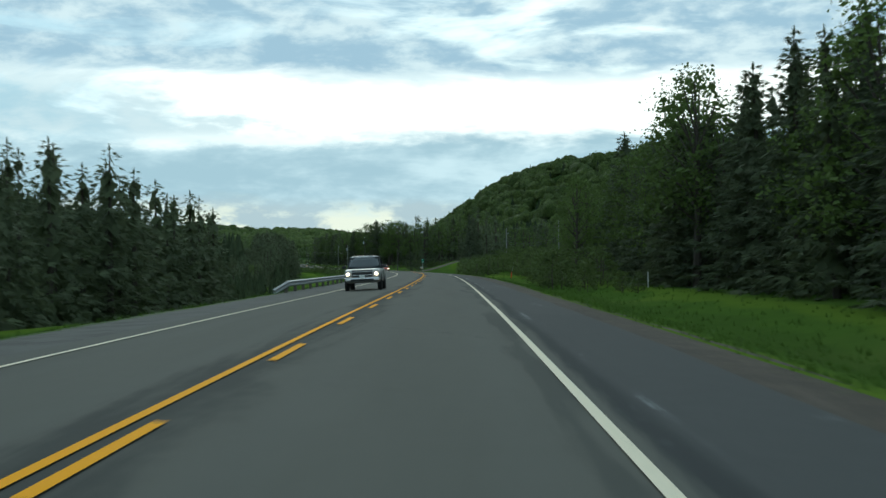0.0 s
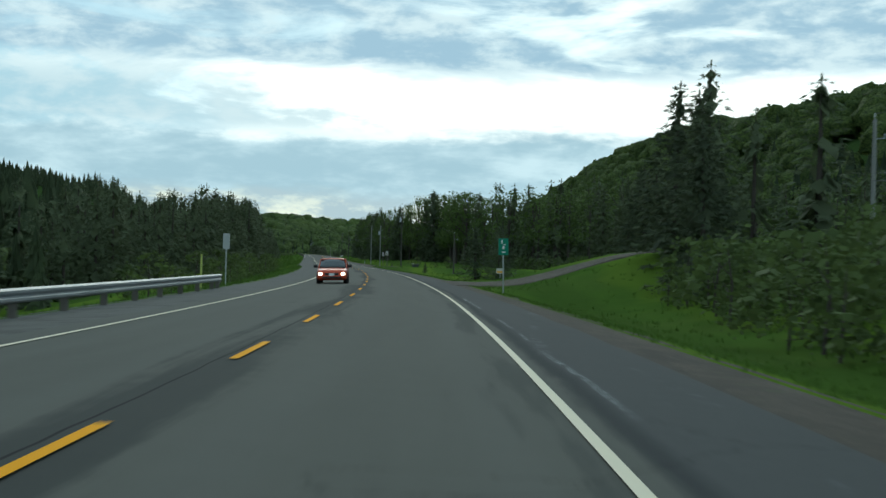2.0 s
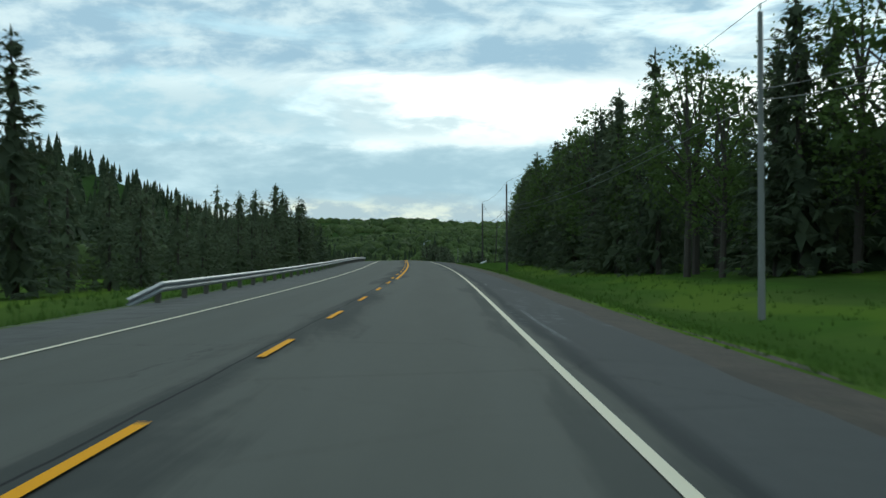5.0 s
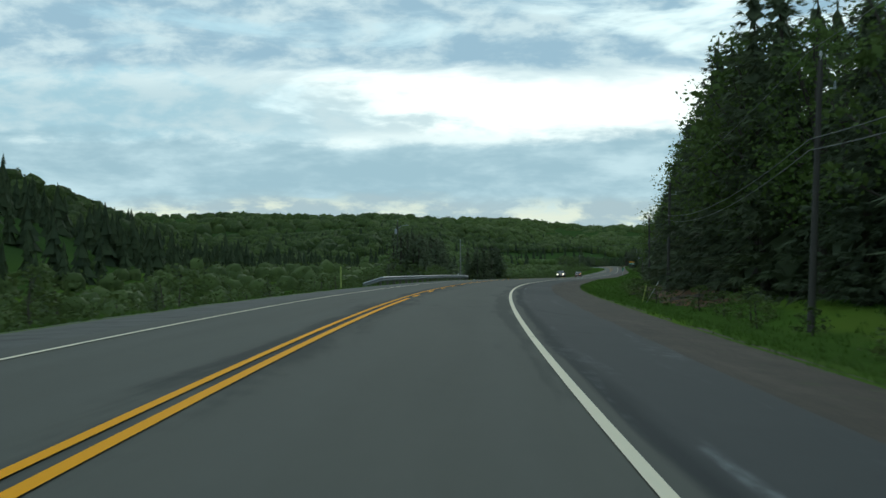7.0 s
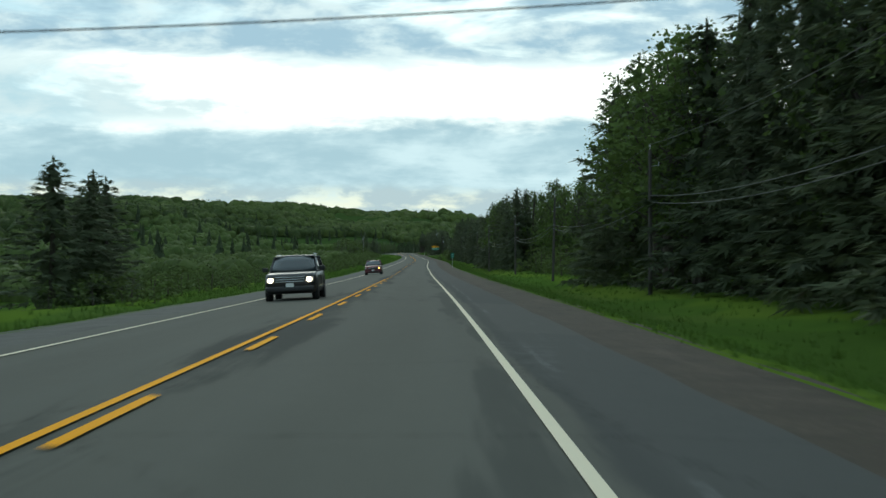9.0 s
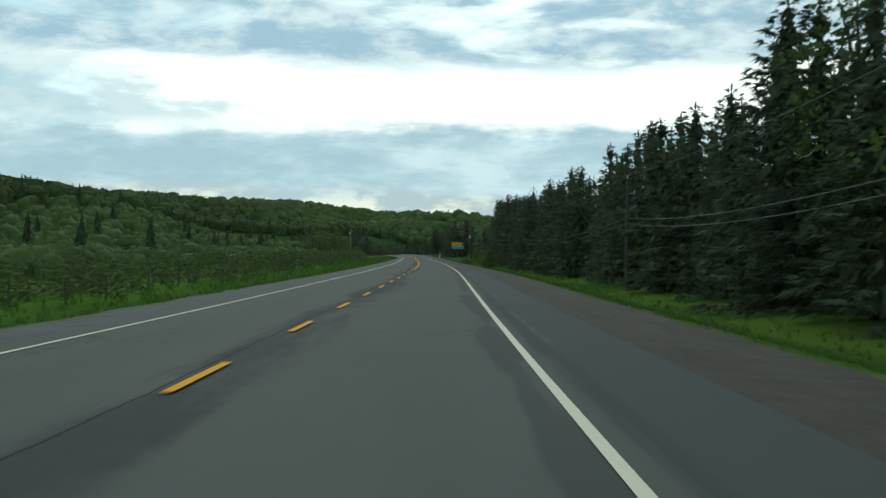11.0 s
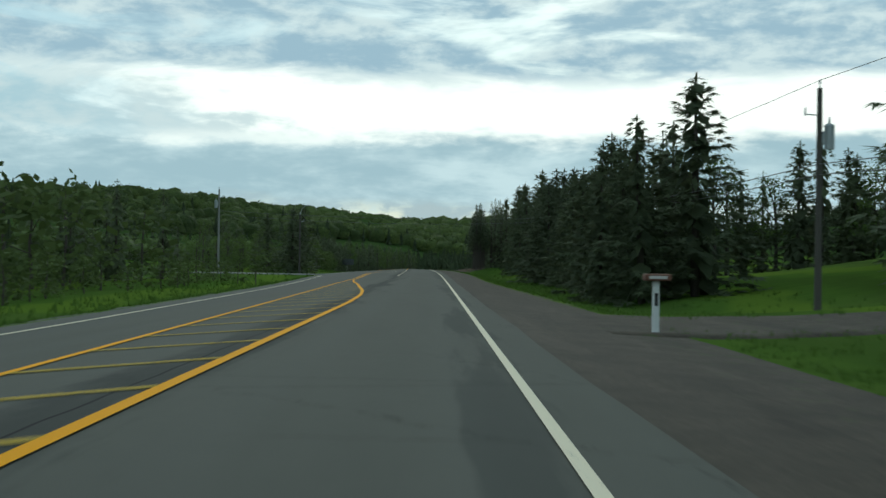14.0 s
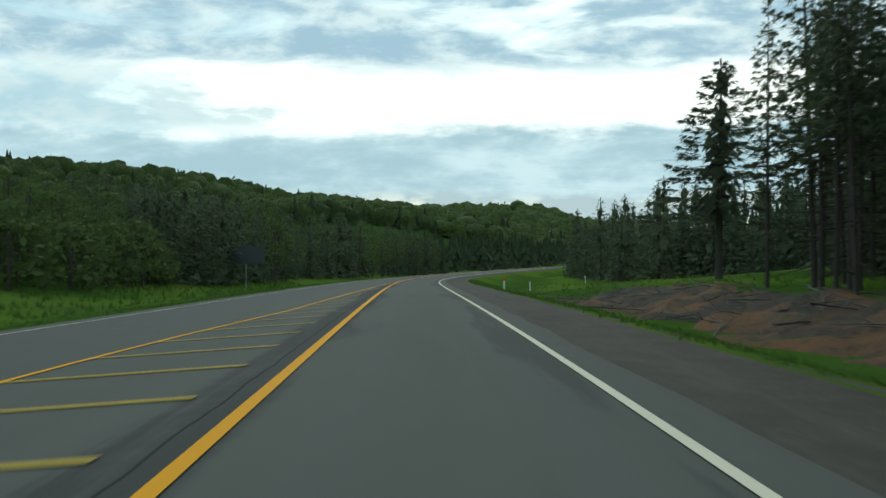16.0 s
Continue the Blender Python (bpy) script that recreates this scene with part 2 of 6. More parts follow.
def plan(s, off):
    """Plan place of a point; far from the road the cross direction is the same everywhere, so that the sheet never folds."""
    s, off = np.asarray(s, float), np.asarray(off, float)
    turn, near = np.interp(s, Line.s, Line.turn), np.clip(off, -70, 70)
    far = off - near
    return np.interp(s, Line.s, Line.x) + near * np.cos(turn) + far, np.interp(s, Line.s, Line.y) + near * np.sin(turn) + far * 0.08


def spot(s, off, up=0.0):
    """Place on the ground beside the road, and the road's heading there in degrees."""
    x, y = plan(s, off)
    return float(x), float(y), float(ground_z(s, off)) + up, math.degrees(float(np.interp(s, Line.s, Line.turn)))


def deck_pose(s, off, up=0.0):
    """A pose on the pavement, pitched with the grade, the cross fall and the bend."""
    x, y = plan(s, off)
    fall = float(road_z(s, off + 0.05) - road_z(s, off - 0.05)) / 0.1
    rise = float(road_z(s + 0.5, off) - road_z(s - 0.5, off))
    m = pose(float(x), float(y), float(road_z(s, off)) + up, 0, 0, math.degrees(float(np.interp(s, Line.s, Line.turn))))
    return m @ Matrix.Rotation(math.atan(rise), 4, "X") @ Matrix.Rotation(-math.atan(fall), 4, "Y")


# ---- materials ----
def material(name, rough=0.8, metal=0.0, spec=0.4):
    mat = bpy.data.materials.new(name)
    mat.use_nodes = True
    skin = mat.node_tree.nodes["Principled BSDF"]
    skin.inputs["Roughness"].default_value = rough
    skin.inputs["Metallic"].default_value = metal
    skin.inputs["Specular IOR Level"].default_value = spec
    return mat, mat.node_tree, skin


def relief(tree, skin, height, distance, strength=0.6):
    bump = node(tree, "ShaderNodeBump", {"Strength": strength, "Distance": distance * UNIT, "Height": height})
    tree.links.new(bump.outputs[0], skin.inputs["Normal"])


def plain(name, colour, rough=0.6, metal=0.0, vary=0.12, grain=6.0, spec=0.4):
    """A painted or solid surface with slight unevenness in tone and gloss."""
    mat, tree, skin = material(name, rough, metal, spec)
    here = node(tree, "ShaderNodeTexCoord").outputs["Object"]
    spots = fuzz(tree, here, grain / UNIT, 5.0, 0.6)
    luck = node(tree, "ShaderNodeObjectInfo").outputs["Random"]
    tone = calc(tree, "ADD", calc(tree, "MULTIPLY", calc(tree, "SUBTRACT", spots, 0.5), vary * 2), calc(tree, "MULTIPLY", calc(tree, "SUBTRACT", luck, 0.5), vary))
    tree.links.new(blend(tree, calc(tree, "ADD", tone, 0.5), tuple(c * (1 - vary) for c in colour), tuple(min(1, c * (1 + vary)) for c in colour)), skin.inputs["Base Color"])
    tree.links.new(calc(tree, "ADD", calc(tree, "MULTIPLY", spots, 0.2), rough - 0.1), skin.inputs["Roughness"])
    return mat


def foliage(name, dark, light, spread=0.5, clumps=0.0):
    """Leaves or needles: every tree has its own tone, every spray differs a little, light passes through."""
    mat, tree, skin = material(name, 0.75, 0.0, 0.08)
    luck = node(tree, "ShaderNodeObjectInfo").outputs["Random"]
    here = node(tree, "ShaderNodeTexCoord").outputs["Object"]
    isle = node(tree, "ShaderNodeNewGeometry").outputs["Random Per Island"]
    mass = fuzz(tree, here, 0.45 / UNIT, 3.0)
    tone = calc(tree, "ADD", calc(tree, "MULTIPLY", luck, spread), calc(tree, "ADD", calc(tree, "MULTIPLY", isle, 0.75 if clumps else 0.35), calc(tree, "MULTIPLY", calc(tree, "SUBTRACT", mass, 0.45), 0.7)))
    colour = blend(tree, tone, dark, light)
    tree.links.new(colour, skin.inputs["Base Color"])
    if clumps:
        # crowns seen from afar: leaf clumps in relief, shade between them painted into the colour
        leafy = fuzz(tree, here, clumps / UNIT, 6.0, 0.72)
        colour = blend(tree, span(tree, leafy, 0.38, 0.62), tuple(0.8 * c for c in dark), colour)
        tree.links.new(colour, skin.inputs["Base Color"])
        relief(tree, skin, leafy, 1.3, 1.0)
    thin = node(tree, "ShaderNodeBsdfTranslucent", {"Color": colour})
    mixed = node(tree, "ShaderNodeMixShader", {0: 0.3, 1: skin.outputs[0], 2: thin.outputs[0]})
    tree.links.new(mixed.outputs[0], tree.nodes["Material Output"].inputs["Surface"])
    return mat


def asphalt_material():
    mat, tree, skin = material("weathered_asphalt", 0.92, 0.0, 0.04)
    lane = node(tree, "ShaderNodeUVMap").outputs[0]
    parts = node(tree, "ShaderNodeSeparateXYZ", {0: lane}).outputs
    off, s = parts[0], parts[1]
    long = node(tree, "ShaderNodeCombineXYZ", {0: calc(tree, "MULTIPLY", off, 0.9), 1: calc(tree, "MULTIPLY", s, 0.07)}).outputs[0]
    broad = fuzz(tree, long, 1.0, 5.0, 0.6, 0.6)
    stone = fuzz(tree, lane, 55.0, 3.0, 0.7)
    mid = fuzz(tree, lane, 2.2, 5.0, 0.65)
    colour = blend(tree, broad, (0.090, 0.087, 0.074), (0.122, 0.118, 0.100))
    colour = blend(tree, calc(tree, "MULTIPLY", calc(tree, "SUBTRACT", stone, 0.35), 0.5), colour, (0.13, 0.135, 0.125))
    # polished wheel tracks, at 0.95 and 2.75 m from the centre line on both sides
    away = calc(tree, "ABSOLUTE", off)
    track = calc(tree, "ABSOLUTE", calc(tree, "SUBTRACT", calc(tree, "ABSOLUTE", calc(tree, "SUBTRACT", away, 1.85)), 0.9))
    colour = blend(tree, calc(tree, "MULTIPLY", span(tree, track, 0.45, 0.0), 0.28), colour, (0.122, 0.120, 0.106))
    # tar and damp along the centre joint, ragged at its sides
    ragged = calc(tree, "ADD", calc(tree, "ABSOLUTE", calc(tree, "ADD", off, 0.05)), calc(tree, "MULTIPLY", calc(tree, "SUBTRACT", broad, 0.49), 2.6))
    ragged = calc(tree, "ADD", ragged, calc(tree, "MULTIPLY", calc(tree, "SUBTRACT", mid, 0.5), 0.7))
    colour = blend(tree, calc(tree, "MULTIPLY", span(tree, ragged, 0.66, 0.10), 0.60), colour, (0.028, 0.032, 0.032))
    # darker, older paving outside the right edge line
    old = span(tree, calc(tree, "ADD", off, calc(tree, "MULTIPLY", calc(tree, "SUBTRACT", broad, 0.5), 0.9)), 3.66, 3.86)
    wide_part = span(tree, s, 1600.0, 1480.0)
    old = calc(tree, "MULTIPLY", old, wide_part)
    older = blend(tree, mid, (0.068, 0.068, 0.065), (0.096, 0.095, 0.090))
    seam = calc(tree, "ABSOLUTE", calc(tree, "SUBTRACT", calc(tree, "ADD", off, calc(tree, "MULTIPLY", calc(tree, "SUBTRACT", broad, 0.5), 0.5)), 3.84))
    older = blend(tree, calc(tree, "MULTIPLY", span(tree, seam, 0.30, 0.06), 0.62), older, (0.024, 0.027, 0.028))
    wear = calc(tree, "MULTIPLY", span(tree, broad, 0.57, 0.64), span(tree, mid, 0.48, 0.6))
    older = blend(tree, calc(tree, "MULTIPLY", wear, 0.35), older, (0.19, 0.195, 0.195))
    scuff = calc(tree, "MULTIPLY", span(tree, calc(tree, "ABSOLUTE", calc(tree, "SUBTRACT", calc(tree, "ADD", off, calc(tree, "MULTIPLY", calc(tree, "SUBTRACT", broad, 0.5), 0.5)), 4.14)), 0.085, 0.02), calc(tree, "MULTIPLY", span(tree, fuzz(tree, lane, 0.09, 2.0), 0.52, 0.60), span(tree, fuzz(tree, lane, 6.0, 4.0, 0.7), 0.42, 0.62)))
    # a milled rumble strip, worn pale between its grooves
    groove = span(tree, calc(tree, "ABSOLUTE", calc(tree, "SUBTRACT", calc(tree, "FRACT", calc(tree, "DIVIDE", s, 0.32)), 0.5)), 0.40, 0.48)
    milled = span(tree, calc(tree, "ABSOLUTE", calc(tree, "SUBTRACT", off, 4.22)), 0.18, 0.14)
    older = blend(tree, calc(tree, "MULTIPLY", calc(tree, "MULTIPLY", milled, groove), 0.30), older, (0.03, 0.033, 0.034))
    fresh = calc(tree, "MULTIPLY", milled, calc(tree, "MULTIPLY", span(tree, calc(tree, "ABSOLUTE", calc(tree, "SUBTRACT", s, 120.5)), 4.0, 2.0), span(tree, fuzz(tree, lane, 3.0, 4.0, 0.7), 0.40, 0.60)))
    scuff = calc(tree, "MULTIPLY", calc(tree, "MAXIMUM", scuff, fresh), calc(tree, "SUBTRACT", 1.0, calc(tree, "MULTIPLY", groove, 0.65)))
    older = blend(tree, calc(tree, "MULTIPLY", scuff, 0.75), older, (0.30, 0.31, 0.31))
    # the older paving was laid in bays, some darker than others
    bays = node(tree, "ShaderNodeTexWhiteNoise", {"Vector": node(tree, "ShaderNodeCombineXYZ", {0: calc(tree, "FLOOR", calc(tree, "DIVIDE", calc(tree, "ADD", s, calc(tree, "MULTIPLY", mid, 0.9)), 17.0))}).outputs[0]}).outputs[0]
    older = blend(tree, calc(tree, "MULTIPLY", span(tree, s, 930.0, 1000.0), 0.55), older, blend(tree, mid, (0.085, 0.084, 0.076), (0.112, 0.110, 0.100)))
    older = blend(tree, calc(tree, "MULTIPLY", bays, 0.30), older, (0.048, 0.051, 0.053))
    colour = blend(tree, old, colour, older)
    # dark stain on the lane side of the right edge line
    stain = calc(tree, "ADD", calc(tree, "ABSOLUTE", calc(tree, "SUBTRACT", off, 3.25)), calc(tree, "MULTIPLY", calc(tree, "SUBTRACT", fuzz(tree, long, 1.3, 4.0), 0.44), 3.0))
    colour = blend(tree, calc(tree, "MULTIPLY", span(tree, stain, 0.5, 0.15), 0.45), colour, (0.040, 0.044, 0.042))
    colour = blend(tree, calc(tree, "MULTIPLY", span(tree, calc(tree, "MULTIPLY", off, -1.0), 3.5, 4.4), 0.5), colour, (0.105, 0.103, 0.096))
    # fine cracks, in places only
    cracks = node(tree, "ShaderNodeTexVoronoi", {"Vector": node(tree, "ShaderNodeVectorMath", {0: lane, 1: node(tree, "ShaderNodeCombineXYZ", {0: calc(tree, "MULTIPLY", mid, 1.2), 1: calc(tree, "MULTIPLY", mid, 1.0)}).outputs[0]}, op="ADD").outputs[0], "Scale": 0.22})
    cracks.feature = "DISTANCE_TO_EDGE"
    thin = calc(tree, "MULTIPLY", span(tree, cracks.outputs["Distance"], 0.006, 0.002), span(tree, fuzz(tree, lane, 0.06, 2.0), 0.52, 0.6))
    colour = blend(tree, calc(tree, "MULTIPLY", thin, 0.4), colour, (0.015, 0.015, 0.015))
    joint = calc(tree, "ABSOLUTE", calc(tree, "ADD", calc(tree, "ADD", off, 0.18), calc(tree, "MULTIPLY", calc(tree, "SUBTRACT", fuzz(tree, lane, 0.5, 3.0), 0.5), 0.12)))
    colour = blend(tree, calc(tree, "MULTIPLY", span(tree, joint, 0.024, 0.008), 0.75), colour, (0.013, 0.013, 0.014))
    tree.links.new(colour, skin.inputs["Base Color"])
    tree.links.new(calc(tree, "ADD", 0.8, calc(tree, "MULTIPLY", mid, 0.2)), skin.inputs["Roughness"])
    relief(tree, skin, stone, 0.006, 0.5)
    return mat


def gravel_material():
    mat, tree, skin = material("reddish_gravel", 0.95, 0.0, 0.2)
    lane = node(tree, "ShaderNodeUVMap").outputs[0]
    stones = node(tree, "ShaderNodeTexVoronoi", {"Vector": lane, "Scale": 22.0}).outputs["Color"]
    grey = node(tree, "ShaderNodeSeparateColor", {0: stones}).outputs[0]
    mid = fuzz(tree, lane, 0.9, 5.0, 0.65)
    colour = blend(tree, grey, (0.042, 0.034, 0.025), (0.086, 0.068, 0.050))
    colour = blend(tree, span(tree, mid, 0.35, 0.7), colour, (0.045, 0.036, 0.027))
    parts = node(tree, "ShaderNodeSeparateXYZ", {0: lane}).outputs
    long = node(tree, "ShaderNodeCombineXYZ", {0: parts[0], 1: calc(tree, "MULTIPLY", parts[1], 0.12)}).outputs[0]
    worn = fuzz(tree, long, 0.9, 5.0, 0.65, 0.5)
    colour = blend(tree, calc(tree, "MULTIPLY", span(tree, worn, 0.52, 0.70), 0.5), colour, (0.092, 0.074, 0.057))
    colour = blend(tree, calc(tree, "MULTIPLY", span(tree, worn, 0.46, 0.30), 0.6), colour, (0.028, 0.022, 0.017))
    weeds = calc(tree, "MULTIPLY", span(tree, fuzz(tree, lane, 1.7, 5.0, 0.7), 0.56, 0.66), span(tree, parts[0], 5.6, 8.4))
    colour = blend(tree, calc(tree, "MULTIPLY", weeds, 0.7), colour, (0.060, 0.095, 0.024))
    tree.links.new(colour, skin.inputs["Base Color"])
    relief(tree, skin, grey, 0.012, 0.8)
    return mat


def dust_material():
    mat, tree, skin = material("grey_gravel", 0.95, 0.0, 0.2)
    lane = node(tree, "ShaderNodeUVMap").outputs[0]
    grain = fuzz(tree, lane, 18.0, 4.0, 0.7)
    mid = fuzz(tree, lane, 0.8, 5.0, 0.65)
    colour = blend(tree, grain, (0.065, 0.064, 0.058), (0.125, 0.122, 0.112))
    colour = blend(tree, span(tree, mid, 0.4, 0.7), colour, (0.060, 0.059, 0.052))
    tree.links.new(colour, skin.inputs["Base Color"])
    relief(tree, skin, grain, 0.012, 0.7)
    return mat


def turf_material():
    mat, tree, skin = material("meadow_turf", 1.0, 0.0, 0.0)
    lane = node(tree, "ShaderNodeUVMap").outputs[0]
    wide, mid, blade = fuzz(tree, lane, 0.035, 4.0), fuzz(tree, lane, 0.5, 5.0, 0.65), fuzz(tree, lane, 7.0, 4.0, 0.7)
    colour = blend(tree, mid, (0.048, 0.092, 0.018), (0.100, 0.172, 0.026))
    colour = blend(tree, span(tree, wide, 0.45, 0.62), colour, (0.092, 0.132, 0.030))
    colour = blend(tree, calc(tree, "MULTIPLY", blade, 0.5), colour, (0.035, 0.065, 0.018))
    parts = node(tree, "ShaderNodeSeparateXYZ", {0: lane}).outputs
    # mown bands that run along the road, brighter and darker in turn
    bands = calc(tree, "SINE", calc(tree, "ADD", calc(tree, "MULTIPLY", parts[0], 0.55), calc(tree, "MULTIPLY", wide, 9.0)))
    colour = blend(tree, calc(tree, "MULTIPLY", span(tree, bands, 0.2, 0.9), 0.45), colour, (0.130, 0.190, 0.024))
    colour = blend(tree, calc(tree, "MULTIPLY", span(tree, bands, -0.3, -0.9), 0.45), colour, (0.044, 0.074, 0.018))
    # the forest floor further off is brown and dark green
    wild = span(tree, calc(tree, "ADD", calc(tree, "ABSOLUTE", parts[0]), calc(tree, "MULTIPLY", mid, 8.0)), 70.0, 95.0)
    colour = blend(tree, wild, colour, blend(tree, mid, (0.030, 0.055, 0.017), (0.055, 0.090, 0.026)))
    tree.links.new(colour, skin.inputs["Base Color"])
    relief(tree, skin, blade, 0.08, 0.7)
    return mat


def paint_material(name, colour, worn):
    mat, tree, skin = material(name, 0.85, 0.0, 0.1)
    lane = node(tree, "ShaderNodeUVMap").outputs[0]
    chips = fuzz(tree, lane, 9.0, 5.0, 0.75)
    broad = fuzz(tree, lane, 0.35, 3.0)
    bare = span(tree, calc(tree, "ADD", calc(tree, "MULTIPLY", chips, 0.6), calc(tree, "MULTIPLY", broad, 0.4)), worn, worn + 0.09)
    tone = blend(tree, chips, tuple(c * 0.8 for c in colour), colour)
    tree.links.new(blend(tree, bare, tone, (0.075, 0.08, 0.075)), skin.inputs["Base Color"])
    relief(tree, skin, chips, 0.002, 0.3)
    return mat


ASPHALT, GRAVEL, DUST, TURF = asphalt_material(), gravel_material(), dust_material(), turf_material()
WHITE_PAINT = paint_material("white_road_paint", (0.82, 0.715, 0.53), 0.60)
YELLOW_PAINT = paint_material("yellow_road_paint", (0.88, 0.37, 0.0), 0.61)
WORN_YELLOW = paint_material("worn_yellow_paint", (0.50, 0.34, 0.04), 0.54)
FADED_YELLOW = paint_material("faded_yellow_paint", (0.30, 0.21, 0.045), 0.46)
NEEDLES = foliage("spruce_needles", (0.072, 0.088, 0.056), (0.130, 0.156, 0.080))
LEAVES = foliage("broad_leaves", (0.074, 0.106, 0.034), (0.136, 0.196, 0.052))
BRUSH_LEAVES = foliage("brush_leaves", (0.060, 0.082, 0.032), (0.138, 0.186, 0.054))
GRASS = foliage("grass_blades", (0.066, 0.118, 0.022), (0.112, 0.192, 0.034), 0.1)
FAR_CONIFER = foliage("far_conifers", (0.044, 0.060, 0.036), (0.082, 0.106, 0.050))
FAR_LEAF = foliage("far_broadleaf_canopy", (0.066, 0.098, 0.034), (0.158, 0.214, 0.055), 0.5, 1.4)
BARK = plain("bark", (0.075, 0.062, 0.052), 0.9, 0.0, 0.3, 9.0, 0.2)
STEEL = plain("galvanised_steel", (0.30, 0.31, 0.31), 0.55, 0.6, 0.12, 3.0)
TIMBER = plain("weathered_timber", (0.13, 0.115, 0.10), 0.85, 0.0, 0.3, 5.0, 0.2)


# ---- building helpers ----
def mesh(name, verts, faces, mats, index=None, uv=None, soft=False):
    me = bpy.data.meshes.new(name)
    me.from_pydata([tuple(v) for v in verts] if not isinstance(verts, np.ndarray) else verts.tolist(), [], faces.tolist() if isinstance(faces, np.ndarray) else faces)
    for mat in mats if isinstance(mats, (list, tuple)) else [mats]:
        me.materials.append(mat)
    if index is not None:
        me.polygons.foreach_set("material_index", np.asarray(index, dtype=np.int32))
    if uv is not None:
        layer = me.uv_layers.new(name="lane")
        ends = np.empty(len(me.loops), dtype=np.int32)
        me.loops.foreach_get("vertex_index", ends)
        layer.data.foreach_set("uv", np.asarray(uv, dtype=np.float32)[ends].ravel())
    if soft:
        me.polygons.foreach_set("use_smooth", np.ones(len(me.polygons), dtype=bool))
    me.update()
    return me


def part(name, data, mat=None, parent=None, label="", m=None):
    """Links a mesh, or a bmesh, as one object under a thing or a part."""
    if isinstance(data, bmesh.types.BMesh):
        me = bpy.data.meshes.new(name)
        data.to_mesh(me)
        data.free()
        data = me
    if mat is not None and not data.materials:
        data.materials.append(mat)
    ob = new(name, data)
    if parent is not None:
        ob.parent = parent
    if m is not None:
        ob.matrix_basis = m
    return tagged(ob, label)


def sheet(s, offs, heights):
    """Vertices, faces and lane coordinates of a strip; offs and heights are arrays of one row for each s."""
    rows, cols = offs.shape
    ss = np.repeat(s[:, None], cols, 1)
    x, y = plan(ss, offs)
    verts = np.stack([x, y, heights], -1).reshape(-1, 3)
    i = np.arange(rows - 1)[:, None] * cols + np.arange(cols - 1)[None, :]
    faces = np.stack([i, i + 1, i + 1 + cols, i + cols], -1).reshape(-1, 4)
    return verts, faces, np.stack([offs, ss], -1).reshape(-1, 2)


def box(bm, size, centre=(0, 0, 0), bevel=0.0, turn=None):
    made = bmesh.ops.create_cube(bm, size=1.0)["verts"]
    bmesh.ops.scale(bm, vec=size, verts=made)
    if turn is not None:
        bmesh.ops.rotate(bm, cent=(0, 0, 0), matrix=turn, verts=made)
    bmesh.ops.translate(bm, vec=centre, verts=made)
    if bevel:
        edges = list({e for v in made for e in v.link_edges})
        bmesh.ops.bevel(bm, geom=edges, offset=bevel, segments=2, affect="EDGES", profile=0.6)
    return bm


def rod(bm, a, b, r0, r1=None, sides=8):
    """A tapered round bar from a to b."""
    a, b = Vector(a), Vector(b)
    way = (b - a)
    m = Matrix.Translation((a + b) / 2) @ way.to_track_quat("Z", "Y").to_matrix().to_4x4()
    bmesh.ops.create_cone(bm, cap_ends=True, segments=sides, radius1=r0, radius2=r0 if r1 is None else r1, depth=way.length, matrix=m)
    return bm


def thing(name, m, label, category, group="", kind=""):
    ob = new(name)
    ob.empty_display_size = 0.2
    ob.matrix_basis = m
    return tagged(ob, label, category, group, kind)


# ---- ground, road and shoulders ----
RUN = np.concatenate([np.arange(-150, 2420, 5.0), np.geomspace(2420, 5400, 70)])
OUT = np.array([-1.0, 0.0, 0.6, 2.0, 4.0, 6.5, 9.5, 13, 18, 24, 32, 42, 55, 70, 88, 110, 135, 165, 200, 235, 270, 310, 370, 450, 560, 720, 950, 1300, 1800, 2600])
lefts = (left_edge(RUN) + left_verge(RUN))[:, None]
offs = np.concatenate([-lefts - OUT[::-1][None, :], right_edge(RUN)[:, None] + OUT[None, :]], 1)
v, f, uv = sheet(RUN, offs, ground_z(np.repeat(RUN[:, None], offs.shape[1], 1), offs))
ground = part("ground", mesh("ground", v, f, TURF, None, uv, True))
tagged(ground, "green roadside meadow and wooded valley ground with ditches", "ground", "", "structure")

ROAD_RUN = np.arange(-150, 2900, 3.0)


def strip(name, a, b, count, lift, mat, label, category, run=ROAD_RUN, jag=0.0):
    """A paved or gravel strip between the offsets a(s) and b(s), following the road's surface."""
    lo, hi = a(run), b(run)
    if jag:
        lo = lo + jag * np.array([noise.noise((0.3 * q, 3.1, 0.0)) for q in run])
        hi = hi + jag * np.array([noise.noise((0.3 * q, 9.7, 0.0)) for q in run])
    o = lo[:, None] + (hi - lo)[:, None] * np.linspace(0, 1, count)[None, :]
    ss = np.repeat(run[:, None], count, 1)
    v, f, uv = sheet(run, o, road_z(ss, o) + lift)
    ob = part(name, mesh(name, v, f, mat, None, uv, True))
    return tagged(ob, label, category, "", "structure")


def paved_edge(s):
    return np.interp(s, [150, 240, 410, 780, 860, 1020, 1420, 1480, 1600, 1650], [5.85, 5.85, 5.55, 5.8, 5.85, 5.5, 5.6, 5.4, 4.3, 4.12])


